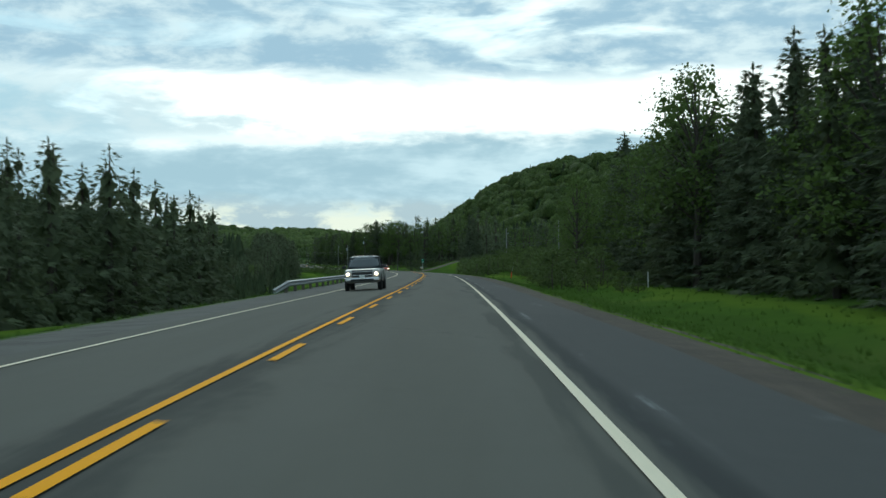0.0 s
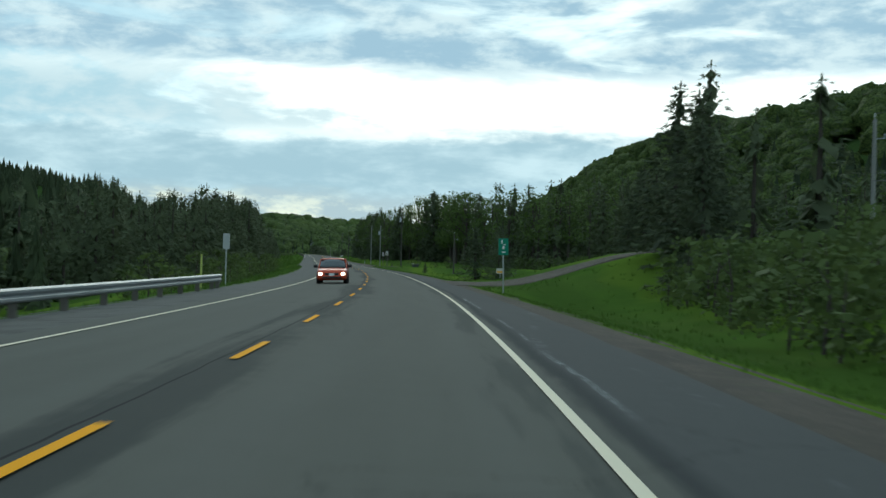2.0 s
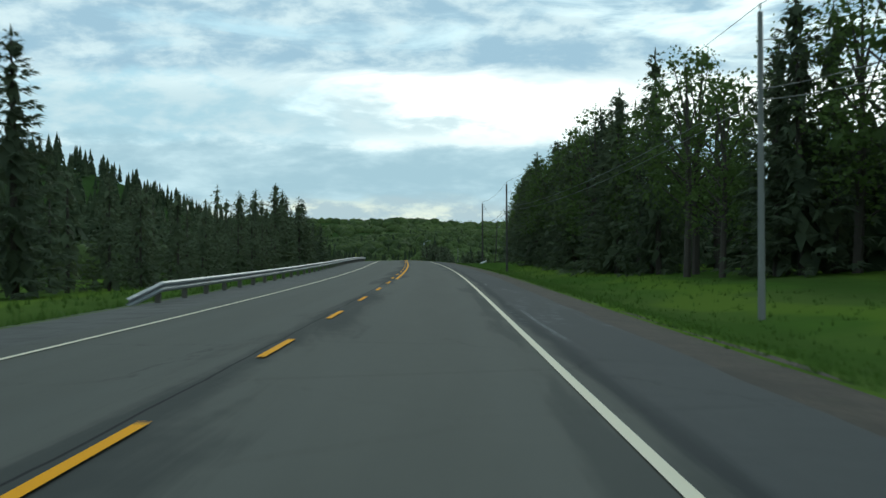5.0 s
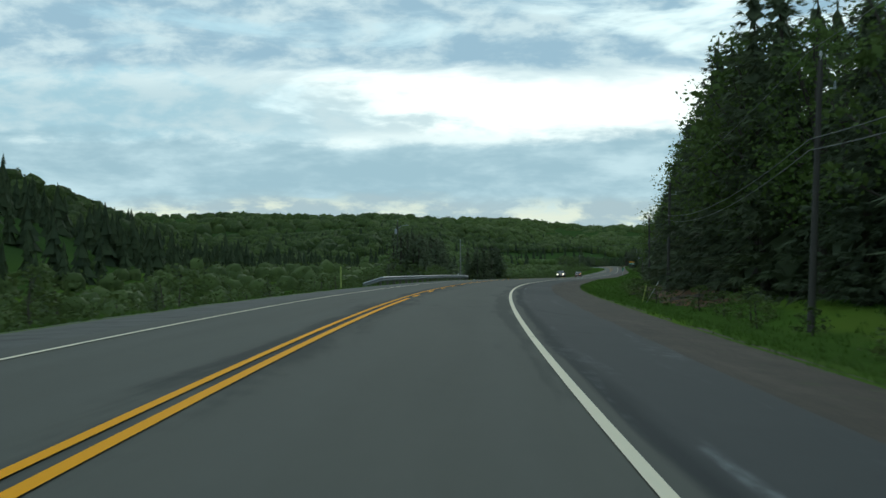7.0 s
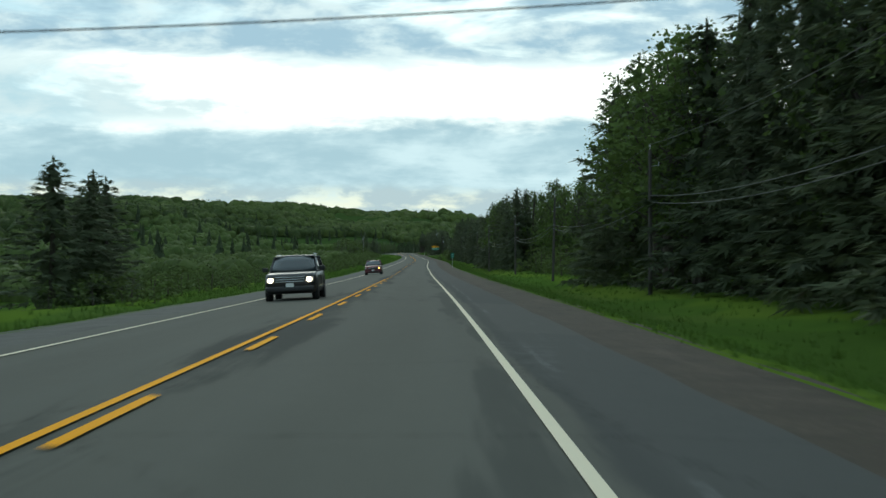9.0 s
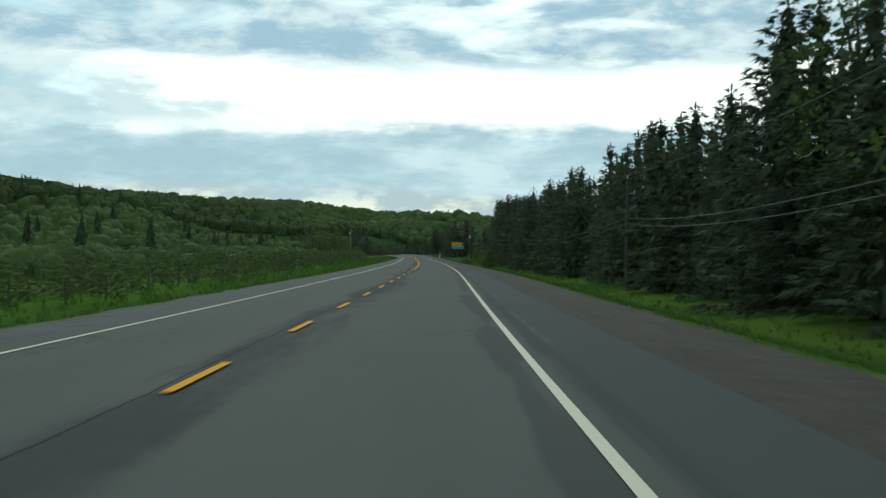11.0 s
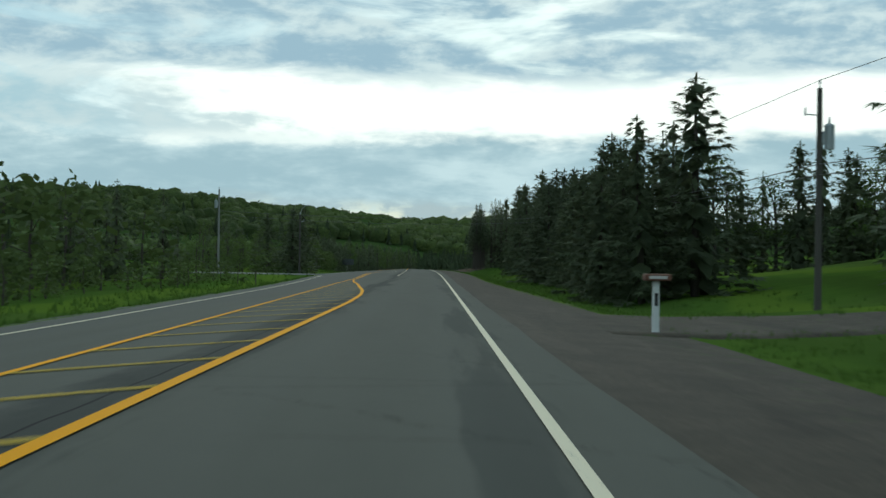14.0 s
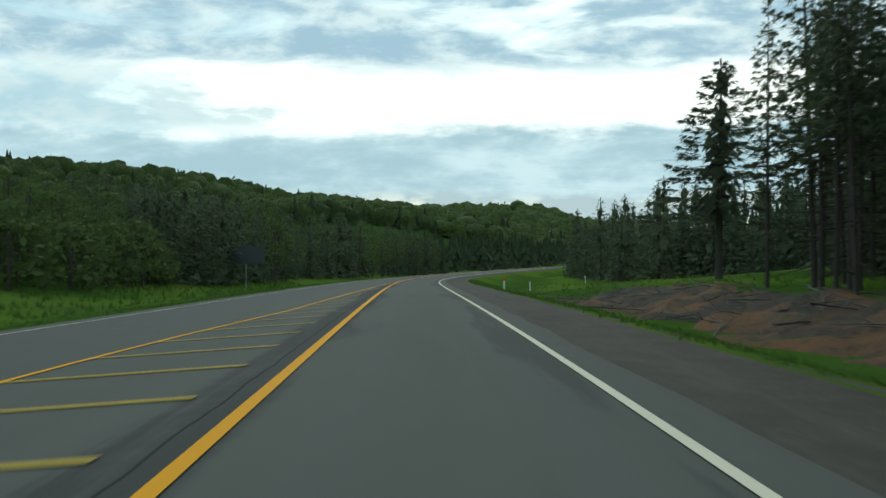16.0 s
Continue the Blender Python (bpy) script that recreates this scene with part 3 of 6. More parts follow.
road = strip("road", lambda s: -left_edge(s) - 0.8, paved_edge, 20, 0.0, ASPHALT, "two-lane grey asphalt highway, weathered and patched", "road", jag=0.12)
strip("shoulder_right", lambda s: paved_edge(s) - 0.3, lambda s: right_edge(s) + 0.2, 6, -0.035, GRAVEL, "reddish-brown gravel shoulder along the highway", "shoulder", jag=0.25)
strip("shoulder_left", lambda s: -left_edge(s) - left_verge(s) - 0.2, lambda s: -left_edge(s) - 0.6, 4, -0.03, DUST, "grey gravel shoulder along the highway", "shoulder", jag=0.25)


def stripe(name, s0, s1, offset, width, mat, label, lift=0.012):
    run = np.arange(s0, s1 + 0.01, min(3.0, s1 - s0))
    o = np.asarray(offset(run) if callable(offset) else offset + 0 * run, float)[:, None] + np.array([-width / 2, width / 2])[None, :]
    ss = np.repeat(run[:, None], 2, 1)
    v, f, uv = sheet(run, o, road_z(ss, o) + lift)
    return part(name, mesh(name, v, f, mat, None, uv), None, road, label)


def island(s):
    """Offset of the left yellow line where the painted median opens."""
    return np.interp(s, [1480, 1528, 1564, 1590, 1620, 1645, 1670, 1700, 1729, 1755, 1769, 1783, 1816, 1824, 1836, 1869, 1900], [-0.12, -0.9, -1.3, -1.85, -2.5, -3.0, -3.2, -3.8, -3.5, -4.7, -4.2, -3.75, -3.5, -3.0, -2.0, -1.0, -0.12])


def nearside(s):
    """Offset of the right yellow line, which gives way to the turning lane."""
    return np.interp(s, [1490, 1610, 1618, 1625, 1634, 1642, 1650, 1658, 1671, 1702, 1729], [0.12, 0.14, 0.03, -0.3, -0.95, -1.5, -2.2, -2.7, -2.95, -3.55, -3.25])


stripe("edge_line", -150, 2880, 3.5, 0.12, WHITE_PAINT, "white edge line")
stripe("edge_line", -150, 1742, lambda s: np.where(s < 1700, -left_edge(s), np.interp(s, [1700, 1724, 1742], [-float(left_edge(1700)), -11.2, -12.4])), 0.11, WHITE_PAINT, "thin white edge line")
stripe("edge_line", 1760, 2880, lambda s: -left_edge(s), 0.11, WHITE_PAINT, "thin white edge line")
for s0, s1, o in ((-150, 228, -0.12), (770, 1100, -0.12), (618, 830, 0.12), (1331, 1490, 0.12), (1423, 1480, -0.12)):
    stripe("solid_line", s0, s1, o, 0.11, YELLOW_PAINT, "solid yellow centre line")
stripe("solid_line", 1480, 1729, island, 0.12, YELLOW_PAINT, "solid yellow median line")
stripe("solid_line", 1490, 1729, nearside, 0.13, YELLOW_PAINT, "solid yellow median line")
stripe("solid_line", 1755, 2300, island, 0.12, YELLOW_PAINT, "solid yellow median line")
stripe("solid_line", 1754.9, 2300, lambda s: 0.12 - 0.24 * smooth(s, 1800, 1755), 0.13, YELLOW_PAINT, "solid yellow median line")


def dashes(first, last, offset, mat, length=3.0, period=9.0, label="yellow centre dash", width=0.105):
    flat = mesh("dash", np.array([(-width / 2, -length / 2, 0), (width / 2, -length / 2, 0), (width / 2, length / 2, 0), (-width / 2, length / 2, 0)]), [(0, 1, 2, 3)], mat, None, np.array([(0, 0), (width, 0), (width, length), (0, length)]))
    s = first
    while s + length / 2 <= last:
        part("dash", flat, None, road, label if s == first else "", deck_pose(s, offset, 0.014))
        s += period


PERIOD = 8.63
for s0, s1, o, phase in ((-72, 228, 0.12, 7.5), (228, 618, 0.0, 7.5), (618, 770, -0.12, 7.5), (830, 1100, 0.12, 3.4), (1100, 1330, 0.0, 5.6), (1330, 1425, -0.12, 6.2)):
    dashes(s0 + (phase - s0) % PERIOD, s1, o, YELLOW_PAINT, 3.0, PERIOD)
dashes(1672.2, 1711, 0.0, WHITE_PAINT, 2.6, 6.2, "white turning-lane dash", 0.14)
stripe("solid_line", 1714, 1730, 0.0, 0.14, WHITE_PAINT, "white turning-lane line")
for k in range(84):
    s = 1516.54 + 3.3 * k if k < 42 else 1764.6 + 3.6 * (k - 42)
    a, b = float(island(s)) + 0.06, float(nearside(s)) - 0.06 if s < 1700 else -0.5
    if b - a > 0.35:
        back = s - (0.95 if s < 1700 else 0.0) * (b - a)
        bar = mesh("hatch_bar", np.array([(*plan(q, o), road_z(q, o) + 0.013) for q, o in ((back, a), (back + 0.22, a), (s + 0.22, b), (s, b))], float), [(0, 3, 2, 1)], WORN_YELLOW, None, np.array([(a, back), (a, back + 0.2), (b, s + 0.2), (b, s)]))
        part("hatch_bar", bar, None, road)


# ---- trees ----
def spruce_mesh(seed, h, w, sprays=2000, bare=0.04, thin=False):
    """Trunk and crown of a spruce: boughs that droop and turn up at their ends, set with slim sprays of needles on both sides."""
    rng = np.random.default_rng(seed)
    boughs = 150
    tv, tf = [], []
    sides = 6
    for k, z in enumerate((0.0, 0.5 * h, 0.985 * h)):
        r = (0.0150, 0.010, 0.0012)[k] * h * (0.62 if thin else 1.0)
        tv += [(r * math.cos(6.2832 * i / sides), r * math.sin(6.2832 * i / sides), z - (0.4 if k == 0 else 0)) for i in range(sides)]
    for k in range(2):
        tf += [(k * sides + i, k * sides + (i + 1) % sides, (k + 1) * sides + (i + 1) % sides, (k + 1) * sides + i) for i in range(sides)]
    if bare > 0.2:
        # dead twigs on the bare stem
        for k in range(70):
            a, z, n = rng.uniform(0, 6.283), h * rng.uniform(0.06, 0.75), rng.uniform(0.3, 1.0) * w
            out = np.array([math.cos(a), math.sin(a), rng.uniform(-0.35, 0.15)])
            root, n0 = np.array([0, 0, z]), len(tv)
            tv += [tuple(root + (0, 0, 0.022)), tuple(root - (0, 0, 0.022)), tuple(root + out * n)]
            tf.append((n0, n0 + 1, n0 + 2))
    k = np.arange(boughs)
    q = np.clip((k + rng.uniform(-2.5, 2.5, boughs)) / (boughs - 1), 0, 1)
    z = h * (bare + (0.965 - bare) * q)
    a = 2.39996 * k + rng.uniform(-0.4, 0.4, boughs)
    p1, p2 = rng.uniform(0, 6.283, 2)
    lumps = 1 + 0.13 * np.sin(2 * a + p1 + 5 * q) + 0.10 * np.sin(23 * q + a + p2)
    reach = w * (1 - q) ** 0.80 * lumps + 0.012 * h
    if thin:
        reach = reach * (0.45 + 0.65 * np.sin(3.1416 * np.minimum(1, 0.2 + 0.9 * q)))
    length = reach * rng.uniform(0.66, 1.12, boughs)
    droop = rng.uniform(0.18, 0.55, boughs) * (1.0 - 1.25 * q) - 0.35 * np.maximum(0.0, q - 0.75) / 0.25
    up = np.array([0, 0, 1.0])
    # every spray sits on a bough; longer boughs carry more of them
    share = length + 0.035 * h
    on = rng.choice(boughs, sprays, p=share / share.sum())
    ends = np.arange(boughs)
    on = np.concatenate([on, ends])
    n = len(on)
    u = np.sqrt(rng.uniform(0.04, 0.95, n))
    u[-boughs:] = 0.86
    az, far, dip = a[on], length[on], droop[on]
    out = np.stack([np.cos(az), np.sin(az), 0 * az], -1)
    side = np.stack([-np.sin(az), np.cos(az), 0 * az], -1)
    root = out * (far * u)[:, None] + up * (z[on] + far * (-dip * u + 0.24 * u * u))[:, None]
    angle = rng.uniform(0.2, 1.25, n) * rng.choice([-1, 1], n)
    angle[-boughs:] *= 0.3
    way = out * np.cos(angle)[:, None] + side * np.sin(angle)[:, None] + up * (rng.uniform(-0.75, 0.12, n) + 0.5 * np.maximum(0, q[on] - 0.6))[:, None]
    way /= np.linalg.norm(way, axis=1)[:, None]
    coarse = 0.8 if thin else min(1.6, (1700.0 / sprays) ** 0.40)
    size = np.minimum((0.026 + 0.030 * rng.random(n)) * h * coarse, 0.25 * far + 0.022 * h)
    across = np.cross(way, rng.normal(size=(n, 3)) * 0.55 + up)
    across /= np.linalg.norm(across, axis=1)[:, None] + 1e-9
    # three slim fingers to a spray
    tips = []
    for turn in (-0.42, 0.0, 0.42):
        ahead = way * math.cos(turn) + across * math.sin(turn) + up * rng.uniform(-0.22, 0.02, (n, 1))
        reach_ = size * (rng.uniform(0.85, 1.15, n) if turn == 0 else rng.uniform(0.6, 0.95, n))
        foot = root - ahead * (0.12 * size)[:, None]
        slim = across * (size * rng.uniform(0.075, 0.115, n) * coarse ** 0.3)[:, None] + up * (size * rng.uniform(-0.04, 0.04, n))[:, None]
        tips.append(np.stack([foot + ahead * (0.3 * reach_)[:, None] + slim, foot + ahead * (0.25 * reach_)[:, None] - slim, root + ahead * reach_[:, None]], 1))
    quads = []
    if not thin:
        # dim inner growth: short hanging sprays close to the stem
        m = 130 if sprays > 1000 else 45
        low = bare + (0.93 - bare) * rng.random(m)
        az, r = rng.uniform(0, 6.283, m), w * (1 - low) ** 0.8 * rng.uniform(0.10, 0.40, m)
        spot_ = np.stack([r * np.cos(az), r * np.sin(az), low * h], -1)
        fall = np.stack([0.5 * np.cos(az), 0.5 * np.sin(az), -1 + 0 * az], -1)
        cross = np.stack([-np.sin(az), np.cos(az), 0 * az], -1) + rng.normal(size=(m, 3)) * 0.3
        n1 = (0.045 + 0.04 * rng.random(m)) * h * (1.15 - 0.6 * low) * (1.0 if sprays > 1000 else 1.5)
        quads.append(np.stack([spot_ - fall * (0.5 * n1)[:, None], spot_ + cross * (0.34 * n1)[:, None], spot_ + fall * (0.7 * n1)[:, None], spot_ - cross * (0.34 * n1)[:, None]], 1))
    for lean in ((0.10, 0, 1), (-0.06, 0.09, 1), (-0.05, -0.1, 1), (0.02, 0.0, 1.0)):
        lean = np.array(lean)
        base, turn = up * h * 0.945, np.array([lean[1] + 0.05, 0.08, 0])
        quads.append(np.stack([base, base + lean * 0.022 * h + turn * 0.03 * h, base + lean * 0.055 * h, base + lean * 0.022 * h - turn * 0.03 * h])[None])
    cv = np.concatenate(quads).reshape(-1, 3)
    cf = np.arange(len(cv)).reshape(-1, 4).tolist()
    fingers = np.concatenate(tips).reshape(-1, 3)
    cf += (np.arange(len(fingers)).reshape(-1, 3) + len(cv)).tolist()
    cv = np.concatenate([cv, fingers])
    return mesh("trunk", tv, tf, BARK, None, None, True), mesh("crown", cv, cf, NEEDLES)


def broadleaf_mesh(seed, h, w, leaves=2400, low=0.28, mat=None, size=(0.045, 0.095), heads_=18):
    """Trunk with limbs and a crown of many leaf sprays in uneven clumps, larger sprays within and small ones outside."""
    rng = np.random.default_rng(seed)
    bm = bmesh.new()
    rod(bm, (0, 0, -0.4), (0.1, 0, h * 0.42), 0.017 * h, 0.011 * h, 7)
    rod(bm, (0.1, 0, h * 0.42), (0.0, 0.1, h * 0.88), 0.011 * h, 0.002 * h, 6)
    heads = []
    for k in range(heads_):
        a, q = 2.4 * k + rng.uniform(-0.5, 0.5), (k + 0.5) / heads_
        z = h * (low + (0.90 - low) * q)
        r = w * math.sin(math.pi * (0.26 + 0.66 * q)) * rng.uniform(0.45, 0.72)
        end = (r * math.cos(a), r * math.sin(a), z)
        if k % 3 == 0 or leaves > 1000:
            rod(bm, (0.05, 0.02, z * 0.72), end, 0.006 * h, 0.0015 * h, 4)
        heads.append((*end, w * rng.uniform(0.40, 0.56) * (1 - 0.35 * q)))
    heads.append((0, 0, h * 0.90, w * 0.30))
    me = bpy.data.meshes.new("trunk")
    bm.to_mesh(me)
    bm.free()
    me.materials.append(BARK)
    heads = np.array(heads)
    which = heads[rng.choice(len(heads), leaves, p=heads[:, 3] ** 2 / (heads[:, 3] ** 2).sum())]
    way = rng.normal(size=(leaves, 3))
    way /= np.linalg.norm(way, axis=1)[:, None]
    inner = rng.random(leaves) < 0.22
    depth = np.where(inner, rng.uniform(0.1, 0.6, leaves), rng.uniform(0.58, 0.96, leaves))
    centres = which[:, :3] + way * (which[:, 3] * depth)[:, None] * np.array([1, 1, 0.8])
    return me, leaf_cloud("crown", centres, rng, rng.uniform(*size, leaves) * np.where(inner, 1.9, 1.0), mat or LEAVES)


def leaf_cloud(name, centres, rng, size, mat):
    n = len(centres)
    a, b = rng.normal(size=(n, 3)), rng.normal(size=(n, 3))
    a /= np.linalg.norm(a, axis=1)[:, None]
    b -= a * (a * b).sum(1)[:, None]
    b /= np.linalg.norm(b, axis=1)[:, None]
    r = rng.uniform(*size, n)[:, None] if not isinstance(size, np.ndarray) else size[:, None] * rng.uniform(0.7, 1.2, (n, 1))
    verts = np.stack([centres - a * r, centres - b * r * 0.7, centres + a * r, centres + b * r * 0.7], 1).reshape(-1, 3)
    return mesh(name, verts, np.arange(4 * n).reshape(-1, 4), mat)


SPRUCES = [(spruce_mesh(k, 10.0, w, n), 10.0) for k, (w, n) in enumerate(((1.9, 1550), (2.2, 1700), (1.7, 1450), (2.4, 1750), (1.8, 1500), (2.05, 1600)))]
GAUNT = [(spruce_mesh(20 + k, 10.0, w, 800, b, True), 10.0) for k, (w, b) in enumerate(((1.25, 0.36), (1.05, 0.46), (1.4, 0.40)))]
DENSE = [(spruce_mesh(33, 10.0, 3.0, 3600, 0.02), 10.0)]
TIERED = [(spruce_mesh(30, 10.0, 2.7, 2600, 0.27), 10.0)]
BROAD = [(broadleaf_mesh(40 + k, 10.0, w, 2300, low, None, (0.045, 0.095)), 10.0) for k, (w, low) in enumerate(((2.7, 0.3), (2.3, 0.25), (3.0, 0.34), (2.5, 0.2)))]
BUSHES = [(broadleaf_mesh(60 + k, 3.0, w, 420, 0.12, BRUSH_LEAVES, (0.05, 0.11), 10), 3.0) for k, w in enumerate((1.5, 1.9, 1.25))]
# plainer growth for the rows behind
BACK = {
    "spruce": [(spruce_mesh(80 + k, 10.0, w, 200, 0.05), 10.0) for k, w in enumerate((2.2, 2.5, 1.9, 2.3))],
    "gaunt": [(spruce_mesh(90 + k, 10.0, w, 220, b, True), 10.0) for k, (w, b) in enumerate(((1.2, 0.36), (1.1, 0.46)))],
    "broad": [(broadleaf_mesh(100 + k, 10.0, w, 500, 0.3, None, (0.075, 0.13), 13), 10.0) for k, w in enumerate((2.8, 2.5))],
    "bush": [(broadleaf_mesh(110 + k, 3.0, w, 210, 0.12, BRUSH_LEAVES, (0.07, 0.13), 8), 3.0) for k, w in enumerate((1.5, 1.8))],
}
MIDDLE = {"spruce": [(spruce_mesh(70 + k, 10.0, w, 450), 10.0) for k, w in enumerate((1.9, 2.2, 1.7, 2.05))], "broad": [(broadleaf_mesh(120 + k, 10.0, w, 1000, 0.27, None, (0.065, 0.12)), 10.0) for k, w in enumerate((2.7, 2.4))]}
KINDS = {
    "spruce": (SPRUCES, "spruce_tree", "spruce", "dark green spruce with drooping boughs beside the highway"),
    "tiered": (TIERED, "spruce_tree", "spruce", "lone dark spruce with a bare stem below its boughs"),
    "dense": (DENSE, "spruce_tree", "spruce", "dense dark spruce with boughs down to the grass"),
    "gaunt": (GAUNT, "spruce_tree", "spruce", "thin spruce with a bare lower trunk at the wood's edge"),
    "broad": (BROAD, "broadleaf_tree", "tree", "leafy green broadleaf tree at the edge of the wood"),
    "bush": (BUSHES, "bush", "bush", "dense green bush growing beside the highway ditch"),
}
chance = random.Random(5)


def tree(kind, s, off, h, label="", fat=1.0, sink=0.0):
    pool, name, category, usual = KINDS[kind]
    (trunk, crown), tall = pool[chance.randrange(len(pool))]
    x, y, z, heading = spot(s, off, -sink)
    k = h / tall
    top = thing(name, pose(x, y, z, chance.uniform(-2, 2), chance.uniform(-2, 2), chance.uniform(0, 360)), label or usual, category, "roadside " + category + " growth")
    top.scale = (k * fat, k * fat, k)
    part("trunk", trunk, None, top)
    part("crown", crown, None, top)
    return top


COUNTS, STANDS = {}, {}
LIMIT = {"spruce": 300, "gaunt": 60, "broad": 110, "bush": 240}
NEAR = {"spruce": 45, "gaunt": 45, "broad": 45, "bush": 30}


def stand(kind, s, off, h, fat, near=False):
    """Notes a tree that goes into the joined growth behind or beyond the countable front row."""
    pool = MIDDLE.get(kind, KINDS[kind][0]) if near else BACK[kind]
    (trunk, crown), tall = pool[chance.randrange(len(pool))]
    x, y, z, heading = spot(s, off)
    STANDS.setdefault(kind, []).append((trunk, crown, h / tall, fat, x, y, z, chance.uniform(0, 6.283)))


def belt(kind, s0, s1, a0, a1, gap, h0, h1, rows=2, depth=5.0, fat=1.0, mix=None, share=0.0):
    """Trees along the road between s0 and s1; the front row's offset runs from a0 to a1."""
    for row in range(min(rows, 2)):
        s = s0 + chance.uniform(0, gap)
        while s < s1:
            q = (s - s0) / max(1e-6, s1 - s0)
            front = a0 + (a1 - a0) * q
            away = (row * depth + chance.uniform(-0.35, 0.35) * depth) * (1 if front > 0 else -1)
            which = mix if mix and chance.random() < share else kind
            h, wide = chance.uniform(h0, h1) * (1 + 0.06 * row), fat * chance.uniform(0.85, 1.2)
            if row == 0 and abs(front) < NEAR[which] and COUNTS.get(which, 0) < LIMIT[which]:
                COUNTS[which] = COUNTS.get(which, 0) + 1
                tree(which, s, front + away, h, "", wide)
            else:
                stand(which, s, front + away, h, wide, row == 0 and abs(front) < 25 and which != "bush")
            s += gap * chance.uniform(0.6, 1.4) * (1.0 if row == 0 else 1.35)


def raw(me):
    v = np.empty(len(me.vertices) * 3)
    me.vertices.foreach_get("co", v)
    return v.reshape(-1, 3), [tuple(p.vertices) for p in me.polygons]


def join_stands():
    cache = {}
    for kind, items in STANDS.items():
        for piece in (0, 1):
            verts, faces, n = [], [], 0
            for item in items:
                me, k, fat, x, y, z, a = item[piece], *item[2:]
                if me.name not in cache:
                    cache[me.name] = raw(me)
                v, f = cache[me.name]
                m = np.array([[math.cos(a) * k * fat, -math.sin(a) * k * fat, 0], [math.sin(a) * k * fat, math.cos(a) * k * fat, 0], [0, 0, k]])
                verts.append(v @ m.T + np.array([x, y, z]))
                faces += [tuple(i + n for i in p) for p in f]
                n += len(v)
            name = ("stand_trunks", "stand_crowns")[piece]
            ob = part(name, mesh(name, np.concatenate(verts), faces, items[0][piece].materials[0]))
            what = {"spruce": "dark green spruces", "gaunt": "thin bare-stemmed spruces", "broad": "leafy broadleaf trees", "bush": "green bushes"}[kind]
            tagged(ob, f"{'trunks' if piece == 0 else 'foliage'} of dense {what} behind the roadside row", "woods", "", "stuff")


# to the right of the road
belt("spruce", 18, 150, 22.5, 25, 3.4, 13, 16.5, 3, 4.0, 1.2, "broad", 0.22)
for s, off, h in ((101, 22.5, 19), (108, 24, 20), (116, 24.5, 19.5)):
    tree("broad", s, off, h, "tall leafy broadleaf tree above the roadside wood", 1.2)
for s, off, h in ((165, 20.5, 14.2), (171, 21.5, 15.0), (177, 24, 14.8)):
    tree("broad", s, off, h, "tall leafy broadleaf tree rising above bushes", 1.0)
belt("broad", 150, 222, 28, 36, 4.2, 15, 19, 2, 6.0, 1.1, "spruce", 0.4)
belt("bush", 88, 120, 15.5, 16, 4.0, 1.4, 2.6, 1, 4.0, 1.3)
belt("bush", 120, 300, 13.6, 25, 2.8, 2.2, 4.2, 2, 4.0, 1.3)
belt("bush", 225, 300, 24, 25, 3.4, 3.0, 5.0, 2, 7.0, 1.3)
belt("spruce", 292, 310, 19, 20, 5.0, 10, 13, 2, 5.0, 1.3)
belt("spruce", 340, 372, 27, 31, 4.6, 10.5, 13.5, 2, 5.0, 1.25)
tree("spruce", 384, 16, 7.0, "broad low spruce at the edge of a mown field", 1.7)
tree("spruce", 450, 15.9, 1.9, "small young spruce standing in mown grass", 1.5)
tree("spruce", 478, 24, 1.6, "small young spruce standing in mown grass", 1.5)
for s, off, h in ((476, 23, 2.4), (473, 19.5, 1.1), (479, 26.5, 1.8), (484, 21.5, 1.2), (470, 27, 1.5), (550, 22, 2.0), (556, 24, 2.6)):
    tree("bush", s, off, h, "rounded olive-green bush standing in mown grass", 1.3)
tree("spruce", 508, 14, 1.5, "small young spruce standing in mown grass", 1.7)
belt("broad", 395, 500, 84, 62, 3.6, 14, 17.5, 2, 6.0, 1.1, "spruce", 0.3)
belt("bush", 400, 580, 62, 40, 4.5, 2.0, 4.0, 1, 6.0, 1.4)
belt("broad", 500, 640, 60, 30, 3.4, 18.5, 23, 2, 6.0, 1.1, "spruce", 0.35)
belt("broad", 640, 700, 24, 19, 4.0, 15, 19, 2, 6.0, 1.1, "spruce", 0.4)
belt("spruce", 700, 860, 20.5, 20.5, 3.5, 14, 18, 2, 4.0, 1.15, "broad", 0.22)
belt("spruce", 860, 928, 20.5, 20.5, 3.4, 17, 20.5, 2, 4.0, 1.15, "broad", 0.35)
belt("spruce", 928, 1000, 21, 21, 3.5, 14.5, 17.5, 2, 4.0, 1.15, "broad", 0.22)
belt("bush", 770, 960, 13.5, 14, 9.0, 1.0, 1.8, 1, 2.0, 1.6)
belt("spruce", 1000, 1030, 20, 20, 3.4, 12, 14, 2, 4.5, 1.2, "broad", 0.3)
belt("spruce", 1030, 1090, 21.5, 21.5, 3.2, 17, 20, 2, 4.5, 1.2, "broad", 0.3)
belt("broad", 1090, 1134, 20.5, 21.5, 3.2, 16.5, 19.5, 2, 4.0, 1.2, "spruce", 0.5)
belt("broad", 1115, 1240, 35, 26, 3.6, 14, 16.8, 2, 6.0, 1.2, "spruce", 0.4)
belt("bush", 1100, 1215, 21, 22, 3.4, 2.0, 4.2, 2, 5.0, 1.4)
belt("spruce", 1235, 1300, 20, 19.5, 3.4, 12.5, 15.5, 2, 4.5, 1.2, "broad", 0.3)
belt("spruce", 1300, 1480, 19.5, 19.5, 3.6, 10.5, 14, 2, 4.5, 1.2)
